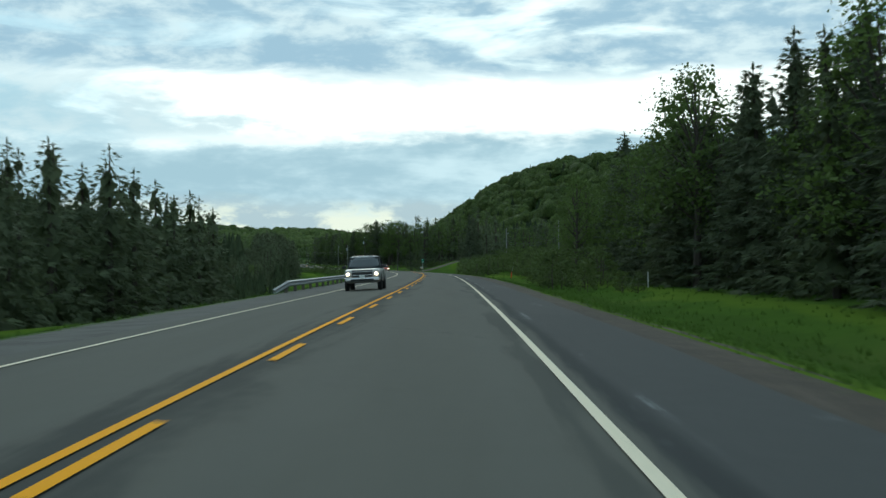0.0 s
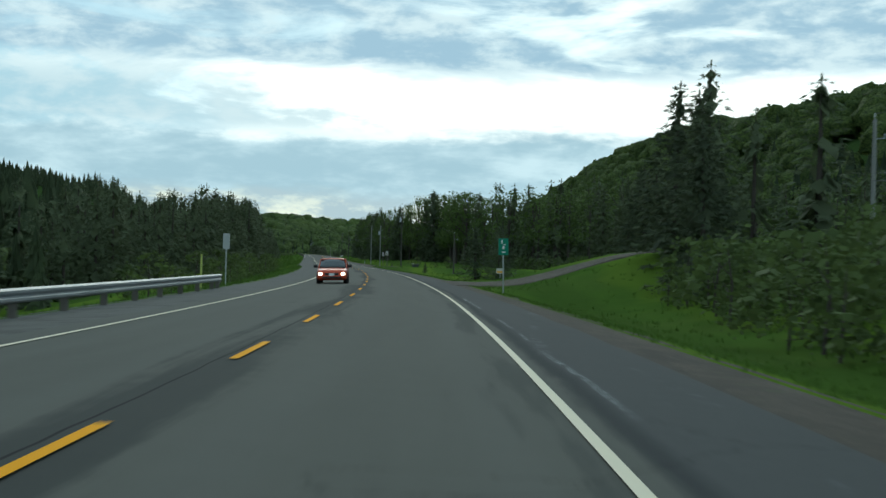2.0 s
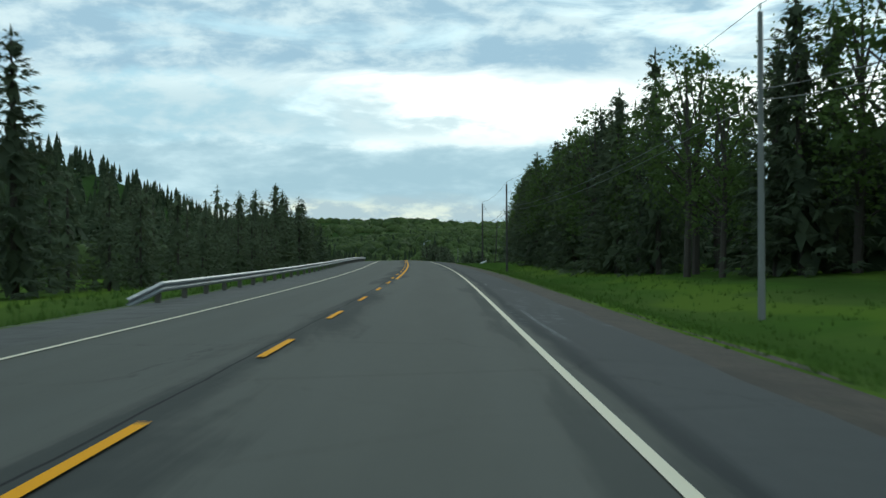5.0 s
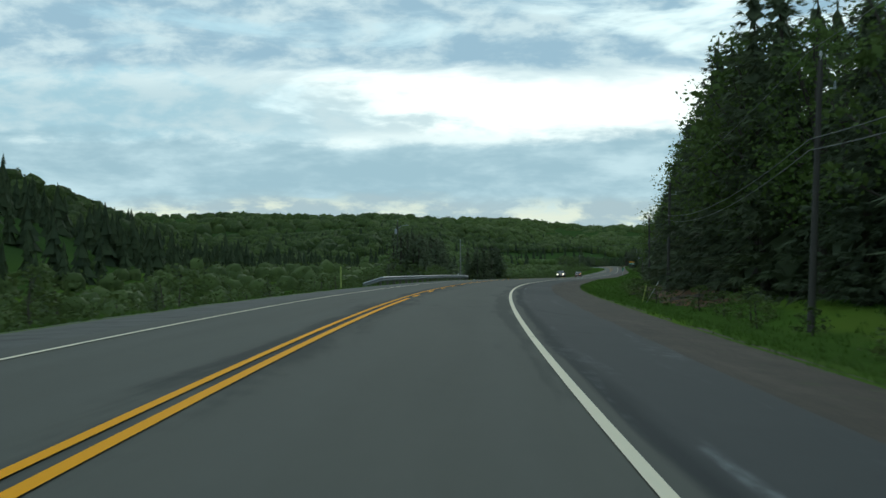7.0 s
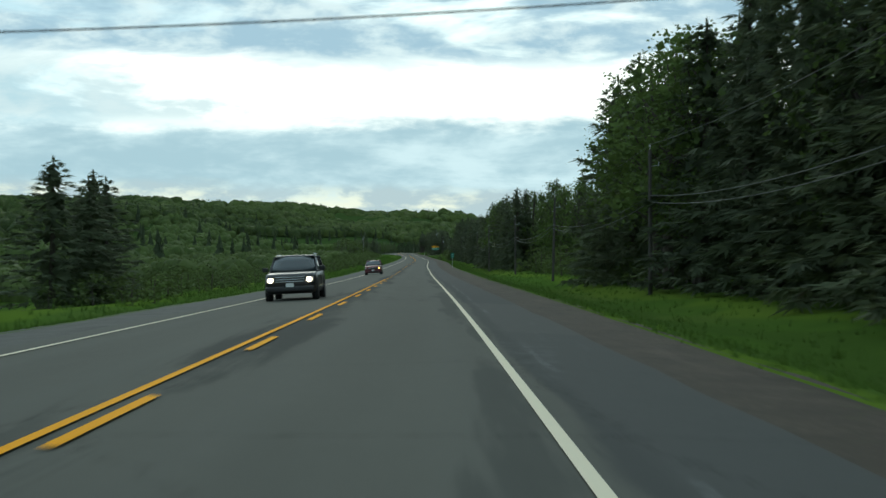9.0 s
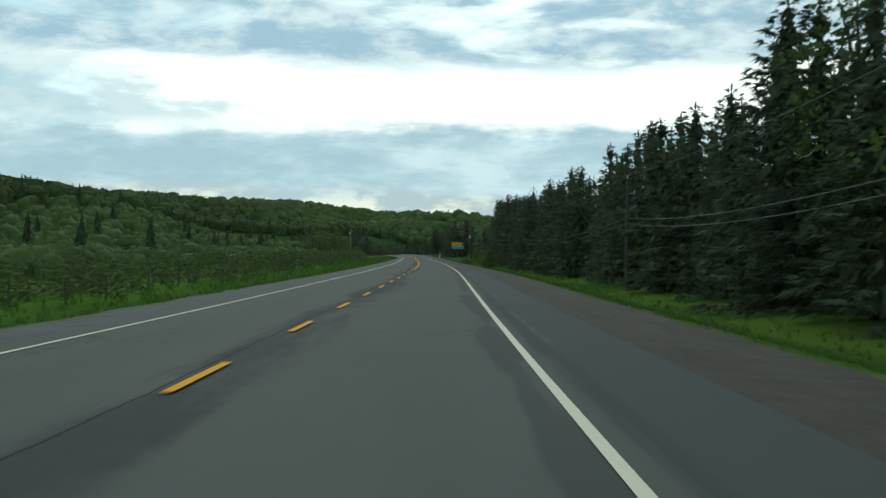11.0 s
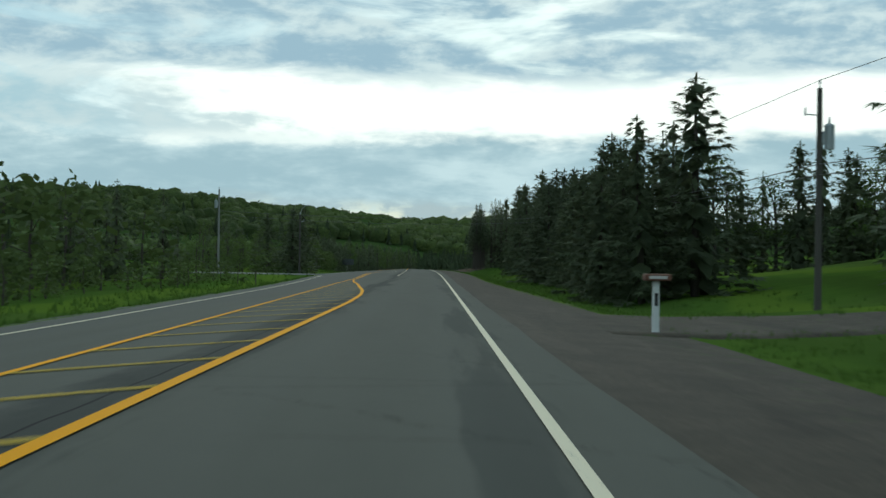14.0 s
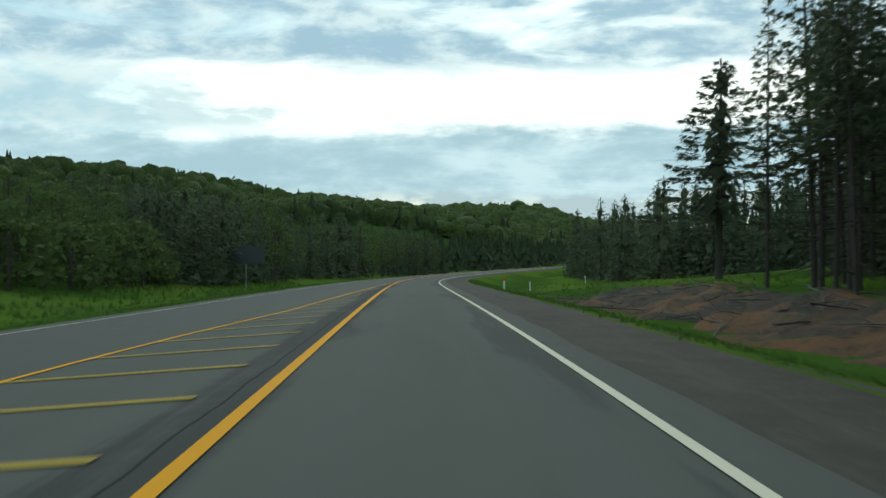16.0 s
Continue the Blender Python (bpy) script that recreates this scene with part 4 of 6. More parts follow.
belt("spruce", 1480, 1568, 20, 23, 3.6, 13, 15.5, 2, 5.0, 1.15)
tree("spruce", 1574, 22.5, 14.5, "tall airy spruce at the corner of the wood", 1.3)
tree("spruce", 1570, 19, 9.0, "dark spruce at the corner of the wood", 1.4)
belt("spruce", 1632, 1654, 29, 37, 3.2, 15, 18, 2, 4.0, 1.2)
belt("bush", 1480, 1580, 15.5, 18, 3.2, 2.0, 3.6, 1, 3.0, 1.4)
belt("bush", 1500, 1590, 12.5, 14, 7.0, 0.8, 1.6, 1, 2.0, 1.4)
belt("spruce", 1676, 1702, 54, 27, 2.4, 9, 13.5, 2, 5.0, 1.25, "broad", 0.4)
belt("spruce", 1600, 1676, 78, 56, 4.0, 9, 14, 2, 6.0, 1.2, "broad", 0.3)
tree("spruce", 1647, 17.9, 13.2, "tall full spruce at the corner of a mown lawn", 1.55)
tree("spruce", 1646, 14.6, 11.0, "dense spruce at the corner of a mown lawn", 1.4)
tree("spruce", 1651, 12.8, 10.0, "dense spruce beside the highway", 1.3)
belt("spruce", 1652, 1662, 15, 15.5, 3.0, 9, 11.5, 2, 3.5, 1.4)
belt("spruce", 1660, 1690, 15.5, 16, 3.0, 9, 10.8, 2, 4.0, 1.3)
belt("spruce", 1690, 1720, 16, 16, 3.0, 10, 12, 2, 4.0, 1.3)
belt("spruce", 1727, 1743, 21.5, 21.5, 3.0, 5.5, 8, 2, 4.0, 1.4)
for s, off, h in ((1755, 19.2, 15.6), (1759, 18.0, 13.8), (1765, 17.4, 14.0)):
    tree("spruce", s, off, h, "tall dark spruce beside a timber utility pole", 1.25)
belt("spruce", 1744, 1762, 22, 21, 3.0, 11, 13.2, 2, 4.0, 1.3)
belt("spruce", 1762, 1810, 19.5, 20, 3.0, 11.5, 15, 2, 5.0, 1.05, "gaunt", 0.2)
belt("gaunt", 1806, 1849, 13.6, 16.6, 1.5, 10.5, 13, 2, 3.5, 1.0)
tree("tiered", 1866, 18, 12.0, "lone dark spruce with tiered boughs at a clearing", 1.3)
belt("spruce", 1812, 1862, 21, 22.5, 2.2, 8.5, 10.5, 2, 4.0, 1.25)
belt("spruce", 1935, 2150, 26, 16, 4.4, 8, 12, 3, 6.0, 1.1)
# to the left of the road
belt("spruce", 22, 70, -21, -19, 3.0, 8, 11.5, 3, 4.0, 1.15)
belt("spruce", 72, 128, -20, -22, 3.0, 10.5, 12.5, 2, 4.0, 1.2)
belt("spruce", 70, 240, -36, -40, 4.5, 7, 10.5, 2, 6.0, 1.1)
belt("spruce", 240, 330, -38, -28, 4.5, 6, 9, 2, 6.0, 1.1)
belt("bush", 285, 460, -11.5, -12, 6.0, 1.5, 3.0, 1, 2.0, 1.3)
belt("spruce", 330, 400, -24, -21, 3.4, 8.5, 11, 3, 4.0, 1.2)
belt("spruce", 400, 434, -21, -21, 3.0, 10.5, 12, 3, 4.0, 1.25)
belt("spruce", 437, 456, -20.5, -20.5, 2.8, 12.5, 14.5, 2, 4.0, 1.2)
belt("spruce", 456, 505, -21, -20, 3.3, 8.5, 11, 3, 4.0, 1.25)
tree("spruce", 439, -20.5, 12.5, "tall dark spruce at the front of the wood", 1.3)
belt("spruce", 505, 602, -20, -22, 3.3, 14.5, 17.5, 3, 4.0, 1.2)
tree("spruce", 627, -20.3, 14.5, "tall pointed spruce beside the highway", 1.2)
belt("spruce", 634, 720, -17, -17, 4.0, 5, 8, 2, 5.0, 1.2)
belt("spruce", 725, 786, -19, -20, 3.2, 9, 12.5, 2, 5.0, 1.2)
tree("spruce", 791, -21, 14.0, "tall pointed spruce above the dark hillside wood", 1.2)
tree("spruce", 797, -22, 11.5, "pointed spruce above the dark hillside wood", 1.1)
tree("spruce", 803, -21, 10.6, "pointed spruce above the dark hillside wood", 1.2)
tree("spruce", 811, -20.5, 10.4, "pointed spruce above the dark hillside wood", 1.3)
belt("spruce", 792, 822, -25, -26, 3.0, 8, 9.5, 2, 4.0, 1.4)
belt("bush", 815, 1005, -20, -18, 3.6, 2.0, 4.5, 2, 8.0, 1.3, "spruce", 0.2)
belt("spruce", 1008, 1046, -25, -26, 1.8, 8.2, 9.6, 2, 3.5, 1.6)
belt("spruce", 1055, 1064, -20, -20, 2.4, 7.5, 8.5, 2, 3.0, 1.7)
tree("spruce", 1093, -21.5, 10.0, "dense dark spruce in a roadside clump", 1.9)
tree("spruce", 1098, -20.2, 9.0, "dense dark spruce in a roadside clump", 1.9)
tree("spruce", 1103, -21.4, 9.9, "dense dark spruce in a roadside clump", 1.9)
tree("spruce", 1106, -23, 8.6, "dense dark spruce in a roadside clump", 1.9)
tree("spruce", 1111, -22.4, 10.1, "dense dark spruce in a roadside clump", 1.9)
belt("bush", 1085, 1500, -16, -15, 3.4, 1.4, 2.6, 2, 5.0, 1.6)
belt("spruce", 1640, 1712, -30, -28, 4.4, 7, 10, 2, 6.0, 1.2, "bush", 0.4)
belt("bush", 1600, 1715, -19, -20, 4.0, 1.8, 3.2, 1, 6.0, 1.4)
tree("spruce", 1765, -17.8, 10.5, "dark spruce behind the street lamp", 1.8)
tree("spruce", 1778, -18.2, 9.8, "dark spruce beside the street lamp", 1.9)
belt("bush", 1500, 1600, -14, -15, 2.8, 1.2, 2.4, 2, 5.0, 1.6)
belt("bush", 1500, 1600, -22, -23, 3.4, 1.6, 2.8, 2, 5.0, 1.6)
tree("spruce", 1789, -24, 11, "tall dark spruce beside the highway", 1.4)
tree("spruce", 1854, -23, 14.3, "tall dense spruce standing apart beside the highway", 1.75)
belt("bush", 1770, 1860, -19, -24, 3.4, 2.5, 4.5, 2, 5.0, 1.5)
belt("broad", 1770, 1850, -28, -33, 5.0, 6, 9, 2, 7.0, 1.3, "spruce", 0.4)
belt("broad", 1866, 1899, -24, -22, 2.6, 6, 8.5, 2, 4.0, 1.3)
belt("spruce", 1899, 1945, -21, -18.5, 2.4, 7.5, 9.5, 2, 4.0, 1.3)
belt("spruce", 1945, 2100, -20, -17, 3.6, 8, 11, 2, 6.0, 1.2, "broad", 0.35)
for s, off, h, fat in ((213, 30.0, 10.5, 1.5), (220, 31.5, 9.5, 1.5), (258, 34.0, 6.0, 1.4)):
    tree("spruce", s, off, h, "dark dense spruce among leafy bushes", fat)
for s, off, h in ((206, 25.5, 6.0), (214, 26.0, 7.0), (236, 30.0, 6.5)):
    tree("broad", s, off, h, "young bright green broadleaf tree among bushes", 1.3)
for s, off, h in ((380, 18.4, 7.0), (388, 20.0, 7.6)):
    tree("dense", s, off, h, "dense dark spruce at the edge of a mown field", 1.15)
belt("bush", 236, 292, 13.2, 16.5, 2.2, 2.2, 4.0, 2, 3.5, 1.3)
belt("bush", 1866, 1903, -20.5, -19.5, 1.9, 3.6, 5.4, 2, 2.5, 1.25)
belt("spruce", 1890, 1945, 42, 29, 2.4, 8.5, 11.5, 2, 4.0, 1.2)
join_stands()


# ---- woods too dense to count ----
def wood_points(s0, s1, a0, a1, spacing, rng):
    n = int((s1 - s0) * abs(a1 - a0) / spacing ** 2)
    s, off = rng.uniform(s0, s1, n), rng.uniform(min(a0, a1), max(a0, a1), n)
    x, y = plan(s, off)
    return np.stack([x, y, ground_z(s, off)], 1)


def far_conifers(name, points, h0, h1, label, rng, tiers=8, arms=6):
    """Small spruces of jagged, drooping skirts that narrow to a point."""
    n = len(points)
    h = rng.uniform(h0, h1, (n, 1, 1)) * rng.uniform(0.8, 1.15, (n, 1, 1))
    q = (np.arange(tiers) / tiers)[None, :, None]
    a = rng.uniform(0, 6.283, (n, 1, 1)) + np.arange(arms)[None, None, :] * 6.283 / arms + rng.uniform(-0.3, 0.3, (n, tiers, arms)) + 1.9 * np.arange(tiers)[None, :, None]
    girth = rng.uniform(0.16, 0.26, (n, 1, 1))
    ends = []
    q = np.clip(q + rng.uniform(-0.07, 0.07, (n, tiers, arms)), 0, 0.98)
    for turn in (-0.5, 0.5):
        reach = girth * h * (1 - 0.95 * q) ** 0.85 * rng.uniform(0.55, 1.3, (n, tiers, arms))
        ends.append(np.stack([np.cos(a + turn) * reach, np.sin(a + turn) * reach, h * (0.05 + 0.86 * q) - 0.35 * reach + 0 * a], -1))
    peak = np.minimum(h * (0.05 + 0.86 * q + 0.24), h * (0.93 + 0.07 * q)) + 0 * a
    apex = np.stack([0 * a, 0 * a, peak], -1)
    verts = (np.stack([apex, *ends], 3).reshape(n, -1, 3) + points[:, None, :]).reshape(-1, 3)
    ob = part(name, mesh(name, verts, np.arange(len(verts)).reshape(-1, 3), FAR_CONIFER))
    return tagged(ob, label, "woods", "", "stuff")


def far_canopy(name, points, r0, r1, label, rng, leaves=6, mat=None, tall=0.9, leaf=0.17, core=1.0):
    """Broadleaf crowns seen from afar: uneven domes, side by side, with leaf sprays standing out of them."""
    n = len(points)
    r = rng.uniform(r0, r1, n)
    rings, segs = (-0.3, 0.35, 0.82), 7
    verts = np.zeros((n, len(rings) * segs + 1, 3))
    spin = rng.uniform(0, 6.283, (n, 1))
    swell = rng.uniform(0.78, 1.22, (n, len(rings) * segs + 1))
    for k, up in enumerate(rings):
        a = spin + 6.2832 * (np.arange(segs)[None, :] + 0.5 * (k % 2)) / segs
        flat = math.sqrt(1 - up * up)
        verts[:, k * segs:(k + 1) * segs] = np.stack([flat * np.cos(a), flat * np.sin(a), up + 0 * a], -1)
    verts[:, -1, 2] = 1.0
    verts *= (swell * r[:, None] * core)[:, :, None]
    verts += points[:, None, :] + np.array([0, 0, 1]) * (r * tall)[:, None, None]
    one = [(k * segs + i, k * segs + (i + 1) % segs, (k + 1) * segs + (i + 1) % segs, (k + 1) * segs + i) for k in range(len(rings) - 1) for i in range(segs)]
    cap = [((len(rings) - 1) * segs + i, (len(rings) - 1) * segs + (i + 1) % segs, len(rings) * segs) for i in range(segs)]
    size = len(rings) * segs + 1
    shift = np.arange(n)[:, None, None] * size
    faces = (np.array(one)[None] + shift).reshape(-1, 4).tolist() + (np.array(cap)[None] + shift).reshape(-1, 3).tolist()
    ball = rng.normal(size=(n, leaves, 3))
    ball /= np.linalg.norm(ball, axis=2)[:, :, None]
    ball[:, :, 2] = np.abs(ball[:, :, 2])
    centres = (points[:, None, :] + np.array([0, 0, 1]) * (r * tall)[:, None, None] + ball * r[:, None, None] * rng.uniform(0.92, 1.16, (n, leaves, 1))).reshape(-1, 3)
    m = len(centres)
    a, b = rng.normal(size=(m, 3)), rng.normal(size=(m, 3))
    a /= np.linalg.norm(a, axis=1)[:, None]
    b /= np.linalg.norm(b, axis=1)[:, None]
    w = np.repeat(r * leaf, leaves)[:, None] * rng.uniform(0.5, 1.2, (m, 1))
    sprays = np.stack([centres - a * w, centres - b * w * 0.8, centres + a * w, centres + b * w * 0.8], 1).reshape(-1, 3)
    faces += (np.arange(4 * m).reshape(-1, 4) + n * size).tolist()
    me = mesh(name, np.concatenate([verts.reshape(-1, 3), sprays]), faces, mat or FAR_LEAF, None, None, True)
    return tagged(part(name, me), label, "woods", "", "stuff")


wild = np.random.default_rng(11)
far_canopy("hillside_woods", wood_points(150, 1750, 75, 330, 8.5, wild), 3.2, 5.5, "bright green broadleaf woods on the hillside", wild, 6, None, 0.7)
far_conifers("hillside_spruces", wood_points(300, 1900, 80, 320, 19.0, wild), 6, 10, "scattered dark spruces on the wooded hillside", wild)
far_conifers("ridge_conifers", wood_points(-50, 1250, -75, -330, 8.5, wild), 6, 11, "dark conifer woods on the low ridge across the valley", wild, 6)
far_canopy("valley_brush", wood_points(330, 1700, -30, -80, 7.0, wild), 1.4, 2.8, "olive-green brush on the valley floor", wild, 44, BRUSH_LEAVES, 0.45, 0.11, 0.9)
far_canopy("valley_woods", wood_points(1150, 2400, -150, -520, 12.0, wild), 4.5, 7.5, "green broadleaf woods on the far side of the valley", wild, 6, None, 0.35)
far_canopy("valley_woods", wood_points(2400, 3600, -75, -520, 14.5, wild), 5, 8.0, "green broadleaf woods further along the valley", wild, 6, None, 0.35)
far_canopy("valley_thicket", wood_points(1120, 1900, -75, -150, 9.0, wild), 2.2, 4.2, "green thicket of low broadleaf trees in the valley", wild, 44, LEAVES, 0.6, 0.10, 0.92)
far_conifers("valley_conifers", wood_points(1300, 3300, -60, -420, 33.0, wild), 8, 13, "dark conifers among the valley's broadleaf woods", wild)
far_conifers("roadside_conifers", wood_points(2100, 3300, 18, 200, 9.5, wild), 9, 13, "dark conifer woods beside the highway ahead", wild)
far_conifers("roadside_conifers", wood_points(2090, 3300, -16, -80, 9.0, wild), 8, 12, "dark conifer woods beside the highway ahead", wild)
far_canopy("valley_thicket", wood_points(1850, 2110, -34, -95, 6.5, wild), 2.4, 4.0, "green thicket of low broadleaf trees beside the meadow", wild, 36, LEAVES, 0.6, 0.10, 0.92)
far_canopy("horizon_woods", wood_points(3900, 4900, -2200, -1300, 46.0, wild), 15, 22, "green wooded hills on the horizon", wild, 6, None, -0.25)
far_canopy("horizon_woods", wood_points(2900, 5200, -1300, 1300, 40.0, wild), 15, 23, "green wooded hills on the horizon", wild, 6, None, -0.35)
far_canopy("back_hill_woods", wood_points(150, 2900, -520, -1200, 36.0, wild), 12, 17, "green wooded upland beyond the valley", wild, 6, None, -0.25)
far_canopy("back_hill_woods", wood_points(300, 2900, 330, 700, 20.0, wild), 7, 11, "green wooded upland behind the hillside", wild, 6, None, -0.1)
far_conifers("ridge_conifers", wood_points(880, 1125, -62, -210, 8.5, wild), 6, 10, "dark conifer woods on the low ridge across the valley", wild, 6)
far_conifers("valley_spruces", wood_points(60, 340, -24, -80, 4.6, wild), 3, 7, "dark young spruces crowding the slope below the guardrail", wild)
for s0, s1, a0, a1, gap in ((18, 160, 34, 75, 5.5), (160, 300, 46, 75, 6.0), (395, 510, 95, 120, 6.0), (510, 640, 60, 95, 5.5), (640, 1100, 30, 75, 5.0), (1100, 1480, 34, 75, 5.5), (1480, 1570, 34, 60, 5.0), (1590, 1705, 70, 112, 5.5), (1885, 2120, 46, 90, 6.0)):
    far_conifers("inner_woods", wood_points(s0, s1, a0, a1, gap, wild), 9, 13, "dark interior of the roadside woods", wild, 9, 6)
for s0, s1, a0, a1, gap in ((10, 70, -32, -70, 5.0), (330, 800, -36, -75, 5.0)):
    far_conifers("inner_woods", wood_points(s0, s1, a0, a1, gap, wild), 9, 13, "dark interior of the roadside woods", wild, 9, 6)


# ---- guardrails ----
def guardrail(s0, s1, off, label, flare=0.0):
    """A steel beam of W section on timber posts; its ends bend down and away from the road."""
    x, y, z, heading = spot(s0, off)
    top = thing("guardrail", pose(x, y, z), label, "guardrail", "guardrails beside the highway")
    run = np.concatenate([[s0 - 2.2], np.arange(s0, s1, 3.81), [s1, s1 + 2.2]])
    away = np.zeros(len(run))
    away[0], away[-1] = -0.5 - flare, -0.5
    sink = np.zeros(len(run))
    sink[0], sink[-1] = 0.42, 0.42
    section = [(0.0, 0.62), (0.075, 0.575), (0.075, 0.52), (0.01, 0.475), (0.01, 0.455), (0.075, 0.41), (0.075, 0.355), (0.0, 0.31)]
    rings = []
    for s, a, d in zip(run, away, sink):
        o = off + a
        px, py = plan(s, o)
        base = float(road_z(s, off)) - 0.02 - d
        turn = float(np.interp(s, Line.s, Line.turn))
        ring = [(float(px) + (0.12 + u) * math.cos(turn) - x, float(py) + (0.12 + u) * math.sin(turn) - y, base + h - z) for u, h in section]
        ring += [(p[0] - 0.012 * math.cos(turn), p[1] - 0.012 * math.sin(turn), p[2]) for p in reversed(ring)]
        rings.append(ring)
    n = len(rings[0])
    verts = [p for ring in rings for p in ring]
    faces = [(k * n + i, k * n + (i + 1) % n, (k + 1) * n + (i + 1) % n, (k + 1) * n + i) for k in range(len(rings) - 1) for i in range(n)]
    faces += [tuple(range(n)), tuple(range((len(rings) - 1) * n, len(rings) * n))]
    part("beam", mesh("beam", verts, faces, STEEL, None, None, False), None, top, "galvanised steel beam")
    post = box(bmesh.new(), (0.16, 0.18, 1.25), (0, 0, -0.03), 0.012)
    me = bpy.data.meshes.new("post")
    post.to_mesh(me)
    post.free()
    me.materials.append(TIMBER)
    for s in run[1:-1]:
        px, py = plan(s, off)
        part("post", me, None, top, "", pose(float(px) - x, float(py) - y, float(road_z(s, off)) - 0.02 - z, 0, 0, math.degrees(float(np.interp(s, Line.s, Line.turn)))))
    return top


guardrail(64, 279, -6.3, "galvanised steel guardrail on timber posts above the valley")
guardrail(598, 744, -6.3, "galvanised steel guardrail on timber posts beside spruces")
guardrail(876, 942, -6.4, "galvanised steel guardrail round the outside of the bend", 0.6)

# ---- poles and wires ----
POLE_WOOD = plain("grey_pole_wood", (0.085, 0.076, 0.068), 0.85, 0.0, 0.3, 4.0, 0.2)
PALE_POLE = plain("pale_pole_wood", (0.24, 0.235, 0.22), 0.85, 0.0, 0.2, 4.0, 0.2)
CABLE = plain("cable_sheath", (0.10, 0.10, 0.10), 0.6, 0.0, 0.1, 2.0)
GREY_TANK = plain("grey_enamel", (0.36, 0.38, 0.39), 0.45, 0.2, 0.1, 3.0)
PORCELAIN = plain("porcelain", (0.55, 0.55, 0.53), 0.3, 0.0, 0.08, 6.0)
HEADS = {}


def utility_pole(key, s, off, crest, extra="", wood=None, lean=0.0, arm_side=1):
    """A round timber pole whose top stands crest metres over the road, with an insulator pin and what it carries."""
    x, y, z, heading = spot(s, off)
    h = float(np.interp(s, Line.s, Line.z)) + crest - z
    label = "weathered timber utility pole" + {"tank": " carrying a grey transformer", "lamp": " carrying a street lamp on an arm", "tank lamp": " with a transformer and a lamp arm"}.get(extra, " carrying overhead cables")
    top = thing("utility_pole", pose(x, y, z, 0, lean, heading), label, "utility pole", "utility poles beside the highway")
    bm = bmesh.new()
    rod(bm, (0, 0, -0.6), (0, 0, h), 0.15, 0.10, 12)
    part("pole", bm, wood or POLE_WOOD, top)
    bm = bmesh.new()
    rod(bm, (0, 0, h - 0.05), (0, 0, h + 0.16), 0.02, 0.02, 6)
    rod(bm, (0, 0, h + 0.16), (0, 0, h + 0.28), 0.06, 0.035, 8)
    rod(bm, (0, 0, h + 0.28), (0, 0, h + 0.33), 0.05, 0.02, 8)
    part("insulator", bm, PORCELAIN, top, "pale porcelain insulator")
    bm = bmesh.new()
    rod(bm, (0.1, 0, h - 1.05), (0.55 * arm_side, 0, h - 1.0), 0.025, 0.025, 6)
    rod(bm, (0.55 * arm_side, 0, h - 1.05), (0.55 * arm_side, 0, h - 0.75), 0.045, 0.03, 8)
    part("bracket", bm, GREY_TANK, top, "steel bracket with an insulator")
    if "tank" in extra:
        bm = bmesh.new()
        rod(bm, (-0.38 * arm_side, 0, h - 2.35), (-0.38 * arm_side, 0, h - 1.45), 0.19, 0.19, 16)
        rod(bm, (-0.38 * arm_side, 0, h - 1.45), (-0.38 * arm_side, 0, h - 1.36), 0.21, 0.14, 16)
        rod(bm, (-0.38 * arm_side, 0, h - 1.36), (-0.38 * arm_side, 0, h - 1.1), 0.05, 0.03, 8)
        tank = part("transformer", bm, GREY_TANK, top, "grey transformer tank")
        bm = box(bmesh.new(), (0.22, 0.10, 0.5), (-0.14 * arm_side, 0, h - 1.9), 0.01)
        part("hanger", bm, GREY_TANK, tank)
    if "lamp" in extra:
        bm = bmesh.new()
        a, b, c = (0.1, 0, h - 1.3), (0.9, -0.2, h - 0.75), (1.6, -0.3, h - 0.68)
        if extra == "lamp":
            a, b, c = (0.0, 0, h - 0.1), (0.25, 0, h + 0.9), (0.8, -0.1, h + 1.35)
        rod(bm, a, b, 0.035, 0.03, 8)
        rod(bm, b, c, 0.03, 0.03, 8)
        arm = part("lamp_arm", bm, GREY_TANK, top, "curved steel lamp arm")
        bm = box(bmesh.new(), (0.62, 0.26, 0.13), (c[0] + 0.25, c[1], c[2]), 0.05)
        part("lamp_head", bm, GREY_TANK, arm, "grey lamp head, unlit")
    HEADS[key] = Vector((x, y, z)), h, heading
    return top


